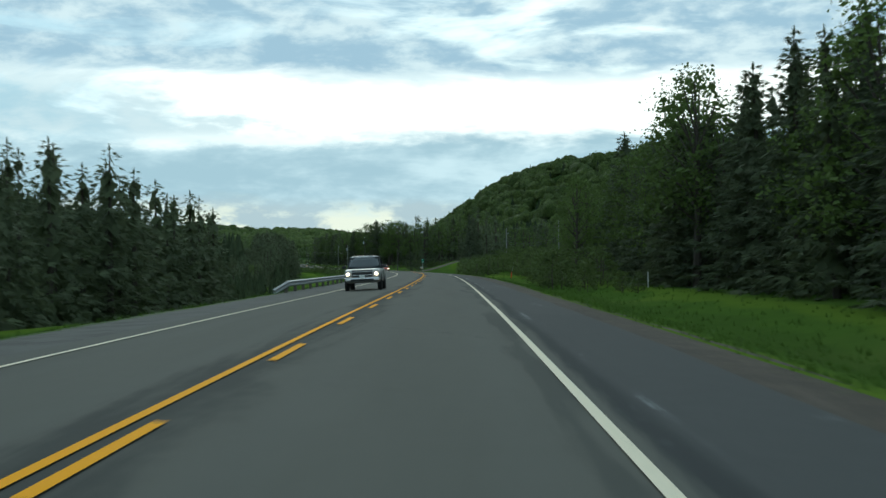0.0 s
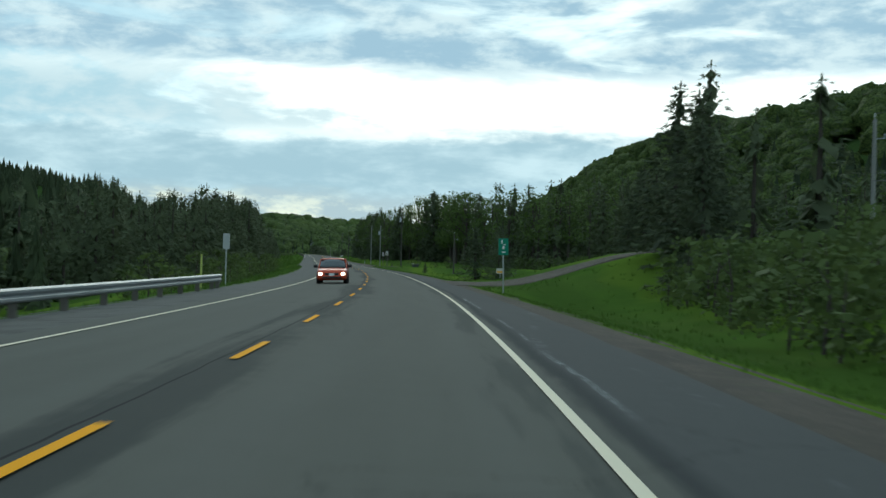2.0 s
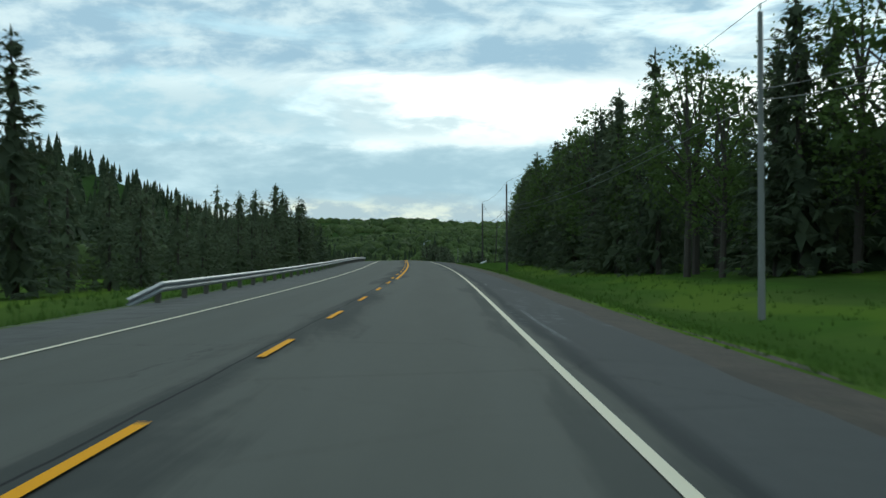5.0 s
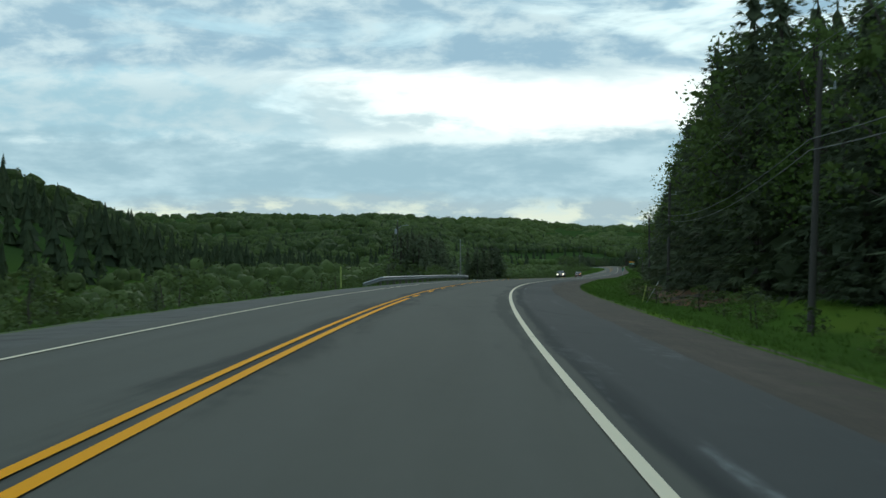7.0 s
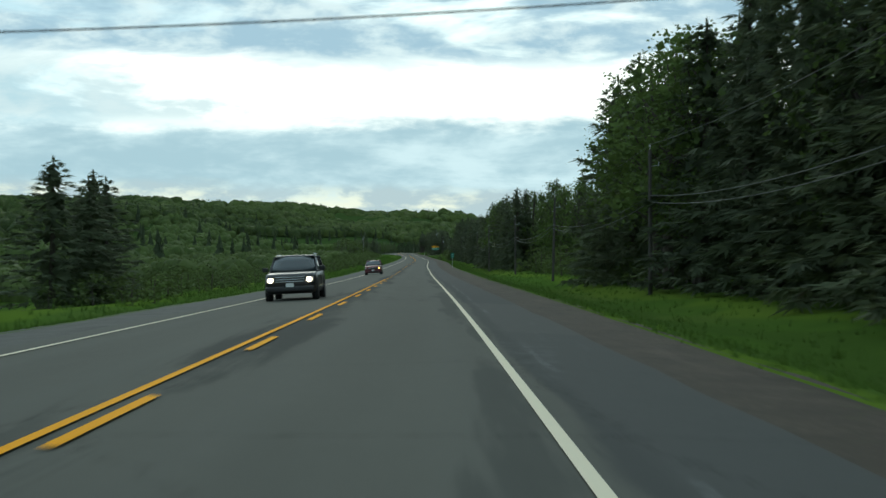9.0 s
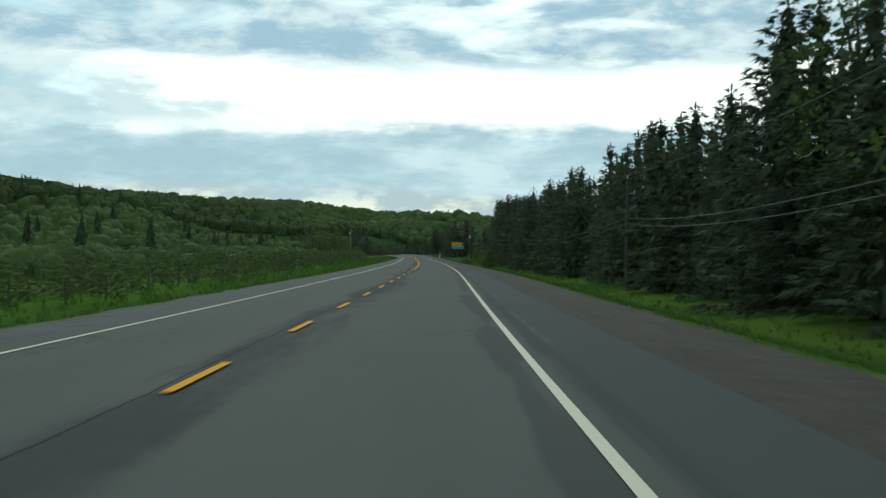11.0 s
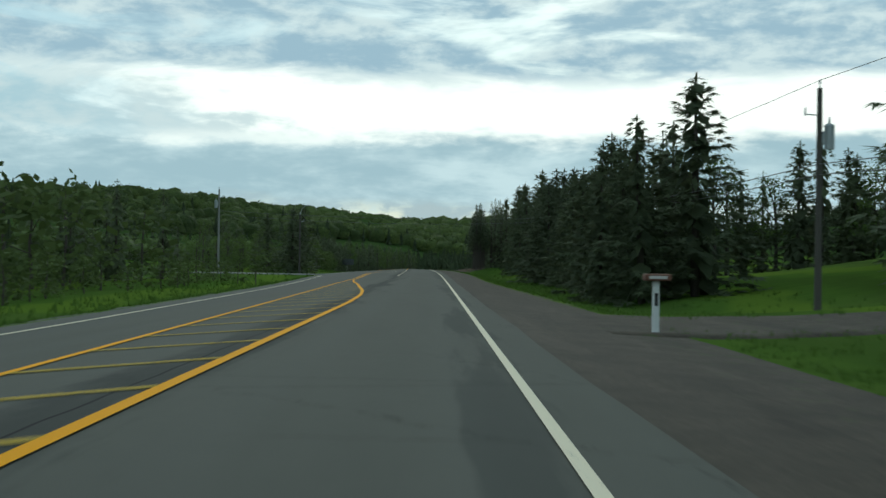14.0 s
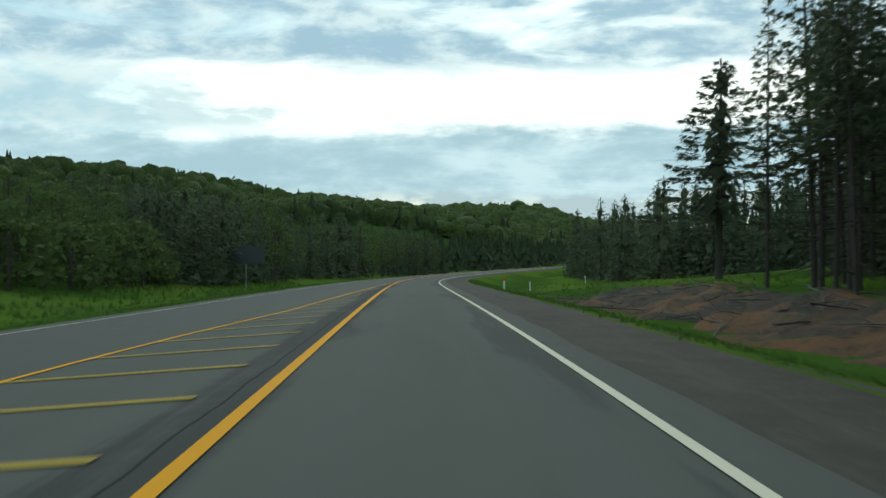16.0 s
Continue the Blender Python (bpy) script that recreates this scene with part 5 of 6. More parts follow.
for key, s, off, crest, extra, wood, lean in (
    ("a", 236, 29, 9.3, "", PALE_POLE, 0), ("b", 290.5, 27.2, 9.5, "", PALE_POLE, 0), ("c", 447.4, 20.8, 6.0, "", None, 0), ("d", 511.5, 16.3, 11.9, "tank", None, 0),
    ("e", 562, 14.3, 9.5, "tank", PALE_POLE, 0), ("f", 607.5, 14.1, 10.2, "", PALE_POLE, 0), ("g", 720, 13.0, 9.8, "", None, 0), ("h", 776, 12.2, 9.8, "", None, 0),
    ("i", 833.3, 14.4, 8.5, "", None, 2.5), ("j", 900, 16.0, 8.7, "", None, 1.5), ("k", 967, 16.6, 8.8, "", None, 0), ("l", 1035, 16.8, 8.4, "", None, 0),
    ("m", 1090, 16.8, 8.2, "", None, 0), ("n", 1146, 16.7, 8.0, "", None, 1.5), ("o", 1203, 17.0, 7.6, "", None, 0), ("p", 1251, 15.4, 7.4, "", None, 0),
    ("q", 1330, 16.2, 7.0, "", None, 0), ("r", 1441, 17.0, 6.6, "", None, 0), ("s", 1505, 19.3, 6.4, "", PALE_POLE, 0), ("t", 1622, 17.2, 8.0, "tank", None, 0),
    ("u", 1748.3, 19.8, 12.5, "tank", PALE_POLE, 0), ("v", 1013.5, -29.3, 10.5, "tank lamp", None, 0), ("w", 1038.5, -21.3, 7.6, "", PALE_POLE, 0),
    ("x", 1731, -23.7, 9.9, "tank", PALE_POLE, 0), ("y", 1758, -16.0, 7.9, "lamp", None, 0),
):
    utility_pole(key, s, off, crest, extra, wood, lean, -1 if key == "t" else 1)


def overhead_wires(a, b, drops=((0.30, 0.5), (3.1, 0.9)), pale=False):
    """Cables that hang between two poles: how far below each pole's top they start, and how deep they sag."""
    (pa, ha, _), (pb, hb, _) = HEADS[a], HEADS[b]
    top = thing("overhead_cable", Matrix.Translation(pa), "thin sagging overhead cables between timber utility poles", "cable", "overhead cables")
    for drop, sag, *far in drops:
        low = far[0] if far else drop
        bm = bmesh.new()
        p0, p1 = Vector((0, 0, ha - drop + (0.6 if drop < 1 else 0))), pb - pa + Vector((0, 0, hb - low + (0.6 if drop < 1 else 0)))
        r = 0.013 if drop < 1 else 0.020
        way = (p1 - p0).normalized()
        side, up = way.cross(Vector((0, 0, 1))).normalized() * r, Vector((0, 0, r))
        rings = []
        for k in range(17):
            q = k / 16
            here = p0.lerp(p1, q) - Vector((0, 0, 4 * sag * q * (1 - q)))
            rings.append([bm.verts.new(here + side * math.cos(a) + up * math.sin(a)) for a in (0, 1.257, 2.513, 3.770, 5.027)])
        for ra, rb in zip(rings, rings[1:]):
            for i in range(5):
                bm.faces.new((ra[i], ra[(i + 1) % 5], rb[(i + 1) % 5], rb[i]))
        part("wire", bm, CABLE, top)


for a, b in ("ab", "de", "ef", "fg", "gh", "hi", "ij", "jk", "kl", "lm", "mn", "no", "op", "pq", "qr", "rs", "st", "tu", "cd"):
    overhead_wires(a, b, ((0.30, 0.6), (2.9, 0.9), (3.3, 1.0)) if a != "c" else ((0.3, 0.5),))
overhead_wires("w", "l", ((1.6, 0.6),))
overhead_wires("u", "x", ((5.0, 0.5, 2.7), (5.5, 0.7, 3.2)))
overhead_wires("v", "w", ((0.3, 0.3),))

# ---- road signs and markers ----
SIGN_GREEN = plain("sign_green", (0.006, 0.20, 0.12), 0.4, 0.0, 0.06, 3.0)
SIGN_YELLOW = plain("sign_yellow", (0.80, 0.36, 0.008), 0.4, 0.0, 0.06, 3.0)
SIGN_WHITE = plain("sign_white", (0.70, 0.71, 0.69), 0.45, 0.0, 0.06, 3.0)
SIGN_BLACK = plain("sign_black", (0.014, 0.014, 0.014), 0.5, 0.0, 0.1, 3.0)
SIGN_BACK = plain("bare_aluminium", (0.42, 0.43, 0.43), 0.5, 0.5, 0.1, 3.0)
BOARD_WHITE = plain("faded_white_board", (0.55, 0.52, 0.49), 0.6, 0.0, 0.12, 4.0)
BOARD_RED = plain("dark_faded_red", (0.06, 0.018, 0.016), 0.6, 0.0, 0.2, 4.0)
SAFETY_ORANGE = plain("safety_orange", (0.75, 0.06, 0.015), 0.6, 0.0, 0.08, 3.0)
LIME = plain("lime_post", (0.42, 0.46, 0.12), 0.6, 0.0, 0.15, 3.0)


def plate(w, h, t=0.012, centre=(0, 0, 0), corner=0.05):
    """An upright plate with rounded corners; its face looks along -y."""
    bm = bmesh.new()
    pts = []
    for cx, cz, a0 in ((w / 2 - corner, h / 2 - corner, 0), (-w / 2 + corner, h / 2 - corner, 90), (-w / 2 + corner, -h / 2 + corner, 180), (w / 2 - corner, -h / 2 + corner, 270)):
        for k in range(4):
            a = radians(a0 + 30 * k)
            pts.append((cx + corner * math.cos(a), cz + corner * math.sin(a)))
    front = [bm.verts.new((centre[0] + x, centre[1] - t / 2, centre[2] + z)) for x, z in pts]
    back = [bm.verts.new((centre[0] + x, centre[1] + t / 2, centre[2] + z)) for x, z in pts]
    bm.faces.new(front)
    bm.faces.new(list(reversed(back)))
    for i in range(len(pts)):
        bm.faces.new((front[(i + 1) % len(pts)], front[i], back[i], back[(i + 1) % len(pts)]))
    bmesh.ops.recalc_face_normals(bm, faces=bm.faces[:])
    return bm


def lettering(text, size, centre, mat, parent, squeeze=1.0):
    """Raised letters in the built-in font, facing -y, joined into one mesh."""
    curve = bpy.data.curves.new("lettering", "FONT")
    curve.body, curve.size, curve.align_x, curve.align_y, curve.extrude = text, size, "CENTER", "CENTER", 0.004
    curve.resolution_u = 3
    ob = bpy.data.objects.new("lettering", curve)
    scene.collection.objects.link(ob)
    me = bpy.data.meshes.new_from_object(ob.evaluated_get(bpy.context.evaluated_depsgraph_get()))
    bpy.data.objects.remove(ob)
    bpy.data.curves.remove(curve)
    me.transform(Matrix.Translation(centre) @ Matrix.Rotation(radians(90), 4, "X") @ Matrix.Diagonal((squeeze, 1, 1, 1)))
    me.materials.clear()
    me.materials.append(mat)
    return part("lettering", me, None, parent)


def bars(sizes, mat, parent, name="text_bar"):
    for w, h, x, y, z in sizes:
        part(name, box(bmesh.new(), (w, 0.006, h), (x, y, z), 0.0), mat, parent)


def exit_sign():
    s, off = 1589.0, 12.45
    x, y, z, heading = spot(s, off)
    low = float(np.interp(s, Line.s, Line.z)) - z
    top = thing("exit_sign", pose(x, y, z, 0, 0, heading), "yellow exit panel above a green direction panel on three posts", "road sign")
    for k, px in enumerate((-1.22, 0.05, 1.25)):
        part("post", box(bmesh.new(), (0.10, 0.13, low + 4.6), (px, 0.12, (low + 2.9) / 2 - 0.4), 0.01), TIMBER, top)
    yellow = part("yellow_panel", plate(3.55, 0.93, 0.02, (0, 0, low + 3.72), 0.06), SIGN_YELLOW, top, "yellow exit panel")
    part("border", frame_of(2.55, 0.78, 0.035, (-0.42, -0.018, low + 3.72)), SIGN_BLACK, yellow)
    lettering("EXIT 29A", 0.54, (-0.42, -0.02, low + 3.72), SIGN_BLACK, yellow, 0.98)
    part("arrow_field", plate(0.85, 0.91, 0.01, (1.345, -0.016, low + 3.72), 0.03), SIGN_BLACK, yellow, "black field behind the diamond")
    bm = bmesh.new()
    ring = [bm.verts.new((1.345 + a, -0.028, low + 3.72 + b)) for a, b in ((0.40, 0), (0, 0.40), (-0.40, 0), (0, -0.40))]
    bm.faces.new(list(reversed(ring)))
    part("diamond", bm, SIGN_YELLOW, yellow, "yellow diamond with a crossroad mark")
    bm = box(bmesh.new(), (0.07, 0.006, 0.44), (1.36, -0.034, low + 3.72))
    box(bm, (0.20, 0.006, 0.07), (1.24, -0.035, low + 3.72))
    part("crossroad_mark", bm, SIGN_BLACK, yellow)
    green = part("green_panel", plate(3.42, 0.95, 0.02, (0, -0.004, low + 2.76), 0.08), SIGN_GREEN, top, "green direction panel with white border")
    part("border", frame_of(3.34, 0.87, 0.03, (0, -0.02, low + 2.76)), SIGN_WHITE, green)
    lettering("James River", 0.36, (0.40, -0.02, low + 2.97), SIGN_WHITE, green, 1.05)
    lettering("Browns Mtn. Rd.", 0.36, (0.33, -0.02, low + 2.56), SIGN_WHITE, green, 0.95)
    for ax, az in ((-1.02, 2.97), (-1.30, 2.56)):
        bm = box(bmesh.new(), (0.30, 0.006, 0.07), (ax + 0.08, -0.02, low + az))
        head = [bm.verts.new((ax + a, -0.023, low + az + b)) for a, b in ((-0.22, 0), (0.02, 0.13), (0.02, -0.13))]
        bm.faces.new(head)
        part("arrow", bm, SIGN_WHITE, green)
    return top


def frame_of(w, h, t, c):
    bm = bmesh.new()
    for size, at in (((w, 0.006, t), (0, h / 2)), ((w, 0.006, t), (0, -h / 2)), ((t, 0.006, h), (w / 2, 0)), ((t, 0.006, h), (-w / 2, 0))):
        box(bm, size, (c[0] + at[0], c[1], c[2] + at[1]))
    return bm


exit_sign()


def post_sign(s, off, w, h, foot, mat, label, turn=0.0, lines=(), ink=None, lean=0.0, wood=None):
    x, y, z, heading = spot(s, off)
    low = float(np.interp(s, Line.s, Line.z)) - z
    top = thing("road_sign", pose(x, y, z, 0, lean, heading + turn), label, "road sign")
    part("post", box(bmesh.new(), (0.07, 0.06, low + foot + h + 0.4), (0, 0.045, (low + foot + h - 0.4) / 2), 0.006), wood or SIGN_BACK, top)
    panel = part("panel", plate(w, h, 0.012, (0, 0, low + foot + h / 2), 0.04), mat, top)
    if lines:
        bars([(bw, bh, bx, -0.012, low + foot + h / 2 + bz) for bw, bh, bx, bz in lines], ink, panel)
    return top


post_sign(298.3, 8.1, 0.62, 1.0, 1.68, SIGN_GREEN, "tall narrow green distance sign on a steel post", 12, ((0.09, 0.20, -0.08, 0.30), (0.16, 0.05, 0.05, 0.12), (0.12, 0.16, 0.0, -0.05), (0.20, 0.07, 0.02, -0.32)), SIGN_WHITE, -1.5)
post_sign(1249, 8.3, 0.6, 0.95, 1.3, SIGN_GREEN, "narrow green sign on a post beside the highway", 10, ((0.1, 0.2, 0, 0.2), (0.3, 0.08, 0, -0.15)), SIGN_WHITE)
post_sign(298, -8.3, 0.40, 0.92, 1.6, SIGN_BACK, "bare aluminium back of a sign facing oncoming traffic", 0)
post_sign(1925, -16.2, 3.8, 1.7, 1.7, plain("dark_sign_back", (0.055, 0.06, 0.065), 0.6, 0.0, 0.15, 3.0), "wide grey sign back in front of dark spruces", 0)
post_sign(342.5, 13.2, 0.75, 0.5, 0.1, BOARD_WHITE, "small pale yellow and white yard sign by the driveway", 0, ((0.6, 0.16, 0, -0.1),), SIGN_YELLOW)
post_sign(1037.4, -19.3, 0.55, 0.4, -0.75, SIGN_YELLOW, "small yellow yard sign in the grass", 0)
post_sign(1037.0, -18.3, 0.6, 0.4, -0.70, SIGN_WHITE, "small white yard sign in the grass", 0)


def hazard_board(s, off, foot, tilt, label):
    """A slatted board: pale and dark bars across one narrow panel, on a leaning post."""
    x, y, z, heading = spot(s, off)
    low = float(np.interp(s, Line.s, Line.z)) - z
    top = thing("hazard_board", pose(x, y, z, 0, 0, heading), label, "road marker", "striped boards in the meadow")
    part("post", rod(bmesh.new(), (0.05, 0.05, -0.3), (-0.25 * math.sin(tilt), 0.05, low + foot), 0.04, 0.035, 7), TIMBER, top)
    panel = part("panel", box(bmesh.new(), (0.40, 0.02, 0.95), (0, 0, 0), 0.004), BOARD_RED, top, "dark red slatted panel", pose(-0.35 * math.sin(tilt), 0, low + foot + 0.4, 0, math.degrees(tilt), 0))
    for k in range(5):
        part("slat", box(bmesh.new(), (0.43, 0.022, 0.115), (0, -0.016, -0.42 + 0.21 * k), 0.004), BOARD_WHITE, panel)
    return top


hazard_board(513, 12.15, 1.57, radians(-8), "striped pale and dark board on a short post")
hazard_board(511, 12.85, 1.80, radians(20), "striped pale and dark board leaning on its post")
hazard_board(507, 12.8, 1.85, radians(-5), "striped pale and dark board on a thin post")


def marker_post(s, off, h, mat, label, lean=0.0, w=0.09, cap=None):
    x, y, z, heading = spot(s, off)
    top = thing("marker_post", pose(x, y, z, 0, lean, heading), label, "marker post")
    part("stake", box(bmesh.new(), (w, 0.03, h + 0.3), (0, 0, h / 2 - 0.15), 0.006), mat, top)
    if cap:
        part("reflector", box(bmesh.new(), (w * 1.5, 0.035, 0.22), (0, -0.006, h - 0.12), 0.006), cap, top)
    return top


marker_post(203, 15.6, 1.0, SAFETY_ORANGE, "orange marker with a thin whip in the ditch", 3, 0.14)
part("whip", rod(bmesh.new(), (0, 0, 1.0), (0.3, 0, 2.6), 0.012, 0.006, 5), PORCELAIN, bpy.data.objects["marker_post"])
marker_post(108, 19.7, 1.4, SIGN_WHITE, "white marker post in the grass")
marker_post(198, -8.2, 1.9, LIME, "tall pale green snow stake behind the guardrail")
marker_post(283, -7.6, 1.7, LIME, "tall pale green snow stake at the guardrail's end")
marker_post(747, -7.7, 1.5, LIME, "pale green snow stake at the guardrail's end")
marker_post(872, -8.6, 1.8, LIME, "pale green snow stake at the guardrail's end")
marker_post(946, -8.0, 1.2, SIGN_WHITE, "pale stake at the guardrail's end")
marker_post(880, 12.5, 1.3, LIME, "leaning pale stake in the ditch grass", 14)
marker_post(882, 13.0, 1.8, BOARD_WHITE, "leaning pale stick in the ditch grass", 30, 0.06)
marker_post(800, 12.4, 1.1, LIME, "leaning pale green stake in the grass", -8)
marker_post(540, 9.0, 1.2, SIGN_BACK, "leaning pale stake in the grass", 18)
marker_post(1898, 8.6, 1.0, SIGN_WHITE, "white marker post with a red reflector", 0, 0.12, SAFETY_ORANGE)
marker_post(1925, 12.5, 0.9, SIGN_WHITE, "short white marker post in the grass")
marker_post(1935, 19.0, 0.9, SIGN_WHITE, "short white marker post in the grass")
marker_post(1712, -16.5, 1.5, POLE_WOOD, "dark timber stake by the side road", 0, 0.12)


def mailbox():
    x, y, z, heading = spot(1604, 7.75)
    top = thing("mailbox", pose(x, y, z + 0.32, 0, 0, heading), "brown mailbox on a white painted post by a driveway", "mailbox")
    part("post", box(bmesh.new(), (0.15, 0.15, 1.5), (0, 0, 0.30), 0.012), SIGN_WHITE, top, "white painted post with dark marks")
    part("mark", box(bmesh.new(), (0.08, 0.01, 0.30), (0, -0.079, 0.62), 0.0), SIGN_BLACK, top)
    part("box", box(bmesh.new(), (0.62, 0.42, 0.16), (0.02, 0, 1.14), 0.03), plain("brown_board", (0.16, 0.07, 0.045), 0.7, 0.0, 0.2, 6.0), top)
    part("name_plate", box(bmesh.new(), (0.42, 0.01, 0.07), (0.02, -0.215, 1.14), 0.0), BOARD_WHITE, top)


mailbox()


def bin_box():
    x, y, z, heading = spot(482.5, 17.1)
    top = thing("storage_bin", pose(x, y, z, 0, 0, heading + 15), "grey slatted timber bin with a pale lid in the meadow", "storage bin")
    dark = plain("dark_boards", (0.05, 0.055, 0.055), 0.8, 0.0, 0.2, 6.0)
    part("body", box(bmesh.new(), (1.1, 0.9, 0.6), (0, 0, 0.32), 0.02), dark, top)
    for k in range(4):
        part("board", box(bmesh.new(), (1.14, 0.02, 0.11), (0, -0.462, 0.11 + 0.14 * k), 0.004), dark, top)
    part("lid", box(bmesh.new(), (1.2, 1.0, 0.05), (0, 0, 0.66), 0.01), SIGN_BACK, top, "pale grey lid")


bin_box()


def culvert():
    x, y, z, heading = spot(760.4, 11.9)
    top = thing("culvert_pipe", pose(x, y, z + 0.12, 0, 80, heading + 60), "white plastic culvert pipe end lying in the ditch grass", "pipe")
    bm = bmesh.new()
    rod(bm, (0, 0, -0.9), (0, 0, 0.9), 0.17, 0.17, 16)
    rod(bm, (0, 0, 0.9), (0, 0, 0.98), 0.19, 0.19, 16)
    part("pipe", bm, SIGN_WHITE, top)


culvert()


# ---- side roads ----
def apron(name, s0, s1, a0, a1, mat, label, lift=0.03, fan=0.0, rows=14):
    """A side road or lay-by that leaves the highway; fan widens its mouth."""
    side = 1 if a1 > a0 else -1
    k = np.linspace(0, 1, rows)
    offs_ = a0 + (a1 - a0) * k
    spread = fan * (1 - k) ** 2.5
    cols = 9
    q = np.linspace(0, 1, cols)
    ss = (s0 - spread)[:, None] + ((s1 - s0) + 2 * spread)[:, None] * q[None, :]
    ss = np.concatenate([ss[:, :1] - 0.6, ss, ss[:, -1:] + 0.6], 1)
    cols += 2
    oo = np.repeat(offs_[:, None], cols, 1)
    x, y = plan(ss, oo)
    zz = np.maximum(ground_z(ss, oo), road_z(ss, oo) - 0.08 - 0.02 * np.abs(oo - a0)) + lift
    zz[:, 0] -= 0.4
    zz[:, -1] -= 0.4
    verts = np.stack([x, y, zz], -1).reshape(-1, 3)
    i = np.arange(rows - 1)[:, None] * cols + np.arange(cols - 1)[None, :]
    faces = np.stack([i, i + 1, i + 1 + cols, i + cols] if side < 0 else [i, i + cols, i + 1 + cols, i + 1], -1).reshape(-1, 4)
    return tagged(part(name, mesh(name, verts, faces, mat, None, np.stack([oo * 1.0, ss], -1).reshape(-1, 2), True)), label, "side road", "", "structure")


apron("driveway", 315, 320, 5.9, 26, GRAVEL, "brown gravel driveway leaving the highway", 0.04, 7)
apron("layby", 473, 482, 5.6, 13.5, GRAVEL, "worn gravel track mouth beside the highway", 0.04, 9)
apron("driveway", 763, 767, 5.9, 10.5, GRAVEL, "short gravel field entrance", 0.04, 3.5)
apron("driveway", 1606.5, 1609.7, 6.4, 50, GRAVEL, "gravel driveway leading to a mown field", 0.04, 4)
side_road = apron("side_road", 1742, 1751, -8.0, -75, plain("side_asphalt", (0.085, 0.092, 0.088), 0.85, 0.0, 0.15, 0.8, 0.2), "grey asphalt side road joining the highway", 0.045, 8)
stripe("turn_arrow", 1706.5, 1709.2, -1.3, 0.14, WHITE_PAINT, "white left-turn arrow")
for s0 in (1708.6, 1722.6):
    a, b = s0, s0 + 1.0
    head = mesh("turn_arrow", np.array([(*plan(a, -1.1), road_z(a, -1.1) + 0.014), (*plan(a + 0.5, -2.0), road_z(a, -2.0) + 0.014), (*plan(b, -1.1), road_z(b, -1.1) + 0.014)], float), [(0, 2, 1)], WHITE_PAINT, None, np.array([(0, 0), (1, 0.5), (0, 1)]))
    part("turn_arrow", head, None, road)
stripe("turn_arrow", 1720.5, 1723.2, -1.3, 0.14, WHITE_PAINT, "white left-turn arrow")
for k in range(6):
    # the edge line swings round into the side road
    a, b = radians(15 * k), radians(15 * (k + 1))
    arc = [(1742 + 5.0 * math.sin(q) - (0.06 if e else -0.06) * math.sin(q), -17.4 + 5.0 * math.cos(q) - (0.06 if e else -0.06) * math.cos(q)) for q, e in ((a, 0), (a, 1), (b, 1), (b, 0))]
    part("edge_line", mesh("edge_line", np.array([(*plan(s, o), max(road_z(s, o), ground_z(s, o)) + 0.075) for s, o in arc], float), [(0, 1, 2, 3)], WHITE_PAINT, None, np.array([(o, s) for s, o in arc])), None, side_road)
stripe("painted_nose", 1755.2, 1758.6, -2.6, 3.5, FADED_YELLOW, "worn yellow paint at the median's nose")


# ---- vehicles ----
TYRE = plain("tyre_rubber", (0.018, 0.018, 0.019), 0.85, 0.0, 0.15, 8.0)
RIM = plain("wheel_alloy", (0.42, 0.43, 0.44), 0.35, 0.8, 0.1, 4.0)
GLASS = plain("tinted_car_glass", (0.03, 0.038, 0.042), 0.12, 0.0, 0.1, 2.0, 0.8)
TRIM = plain("black_plastic_trim", (0.02, 0.02, 0.021), 0.55, 0.0, 0.1, 5.0)
CHROME = plain("chrome_trim", (0.6, 0.61, 0.62), 0.18, 1.0, 0.05, 4.0)


def glowing(name, colour, strength):
    mat, tree, skin = material(name, 0.3)
    skin.inputs["Base Color"].default_value = (0.8, 0.75, 0.65, 1)
    skin.inputs["Emission Color"].default_value = (*colour, 1)
    skin.inputs["Emission Strength"].default_value = strength
    return mat


LAMP_ON = glowing("headlamp_on", (1.0, 0.80, 0.55), 7.0)
SIGNAL_ON = glowing("turn_signal_on", (1.0, 0.50, 0.04), 4.0)
LENS = plain("headlamp_lens", (0.45, 0.45, 0.43), 0.15, 0.0, 0.05, 4.0, 0.6)


def car_paint(name, colour):
    mat, tree, skin = material(name, 0.4, 0.1, 0.35)
    here = node(tree, "ShaderNodeTexCoord").outputs["Object"]
    dust = fuzz(tree, here, 2.2 / UNIT, 5.0, 0.65)
    tree.links.new(blend(tree, calc(tree, "MULTIPLY", dust, 0.35), colour, tuple(0.6 * c + 0.03 for c in colour)), skin.inputs["Base Color"])
    skin.inputs["Coat Weight"].default_value = 0.35
    skin.inputs["Coat Roughness"].default_value = 0.1
    return mat


def loft(rings, caps=True):
    bm = bmesh.new()
    made = [[bm.verts.new(p) for p in ring] for ring in rings]
    n = len(made[0])
    for a, b in zip(made, made[1:]):
        for i in range(n):
            bm.faces.new((a[i], a[(i + 1) % n], b[(i + 1) % n], b[i]))
    if caps:
        bm.faces.new(list(reversed(made[0])))
        bm.faces.new(made[-1])
    bmesh.ops.recalc_face_normals(bm, faces=bm.faces[:])
    for f in bm.faces:
        f.smooth = True
    return bm


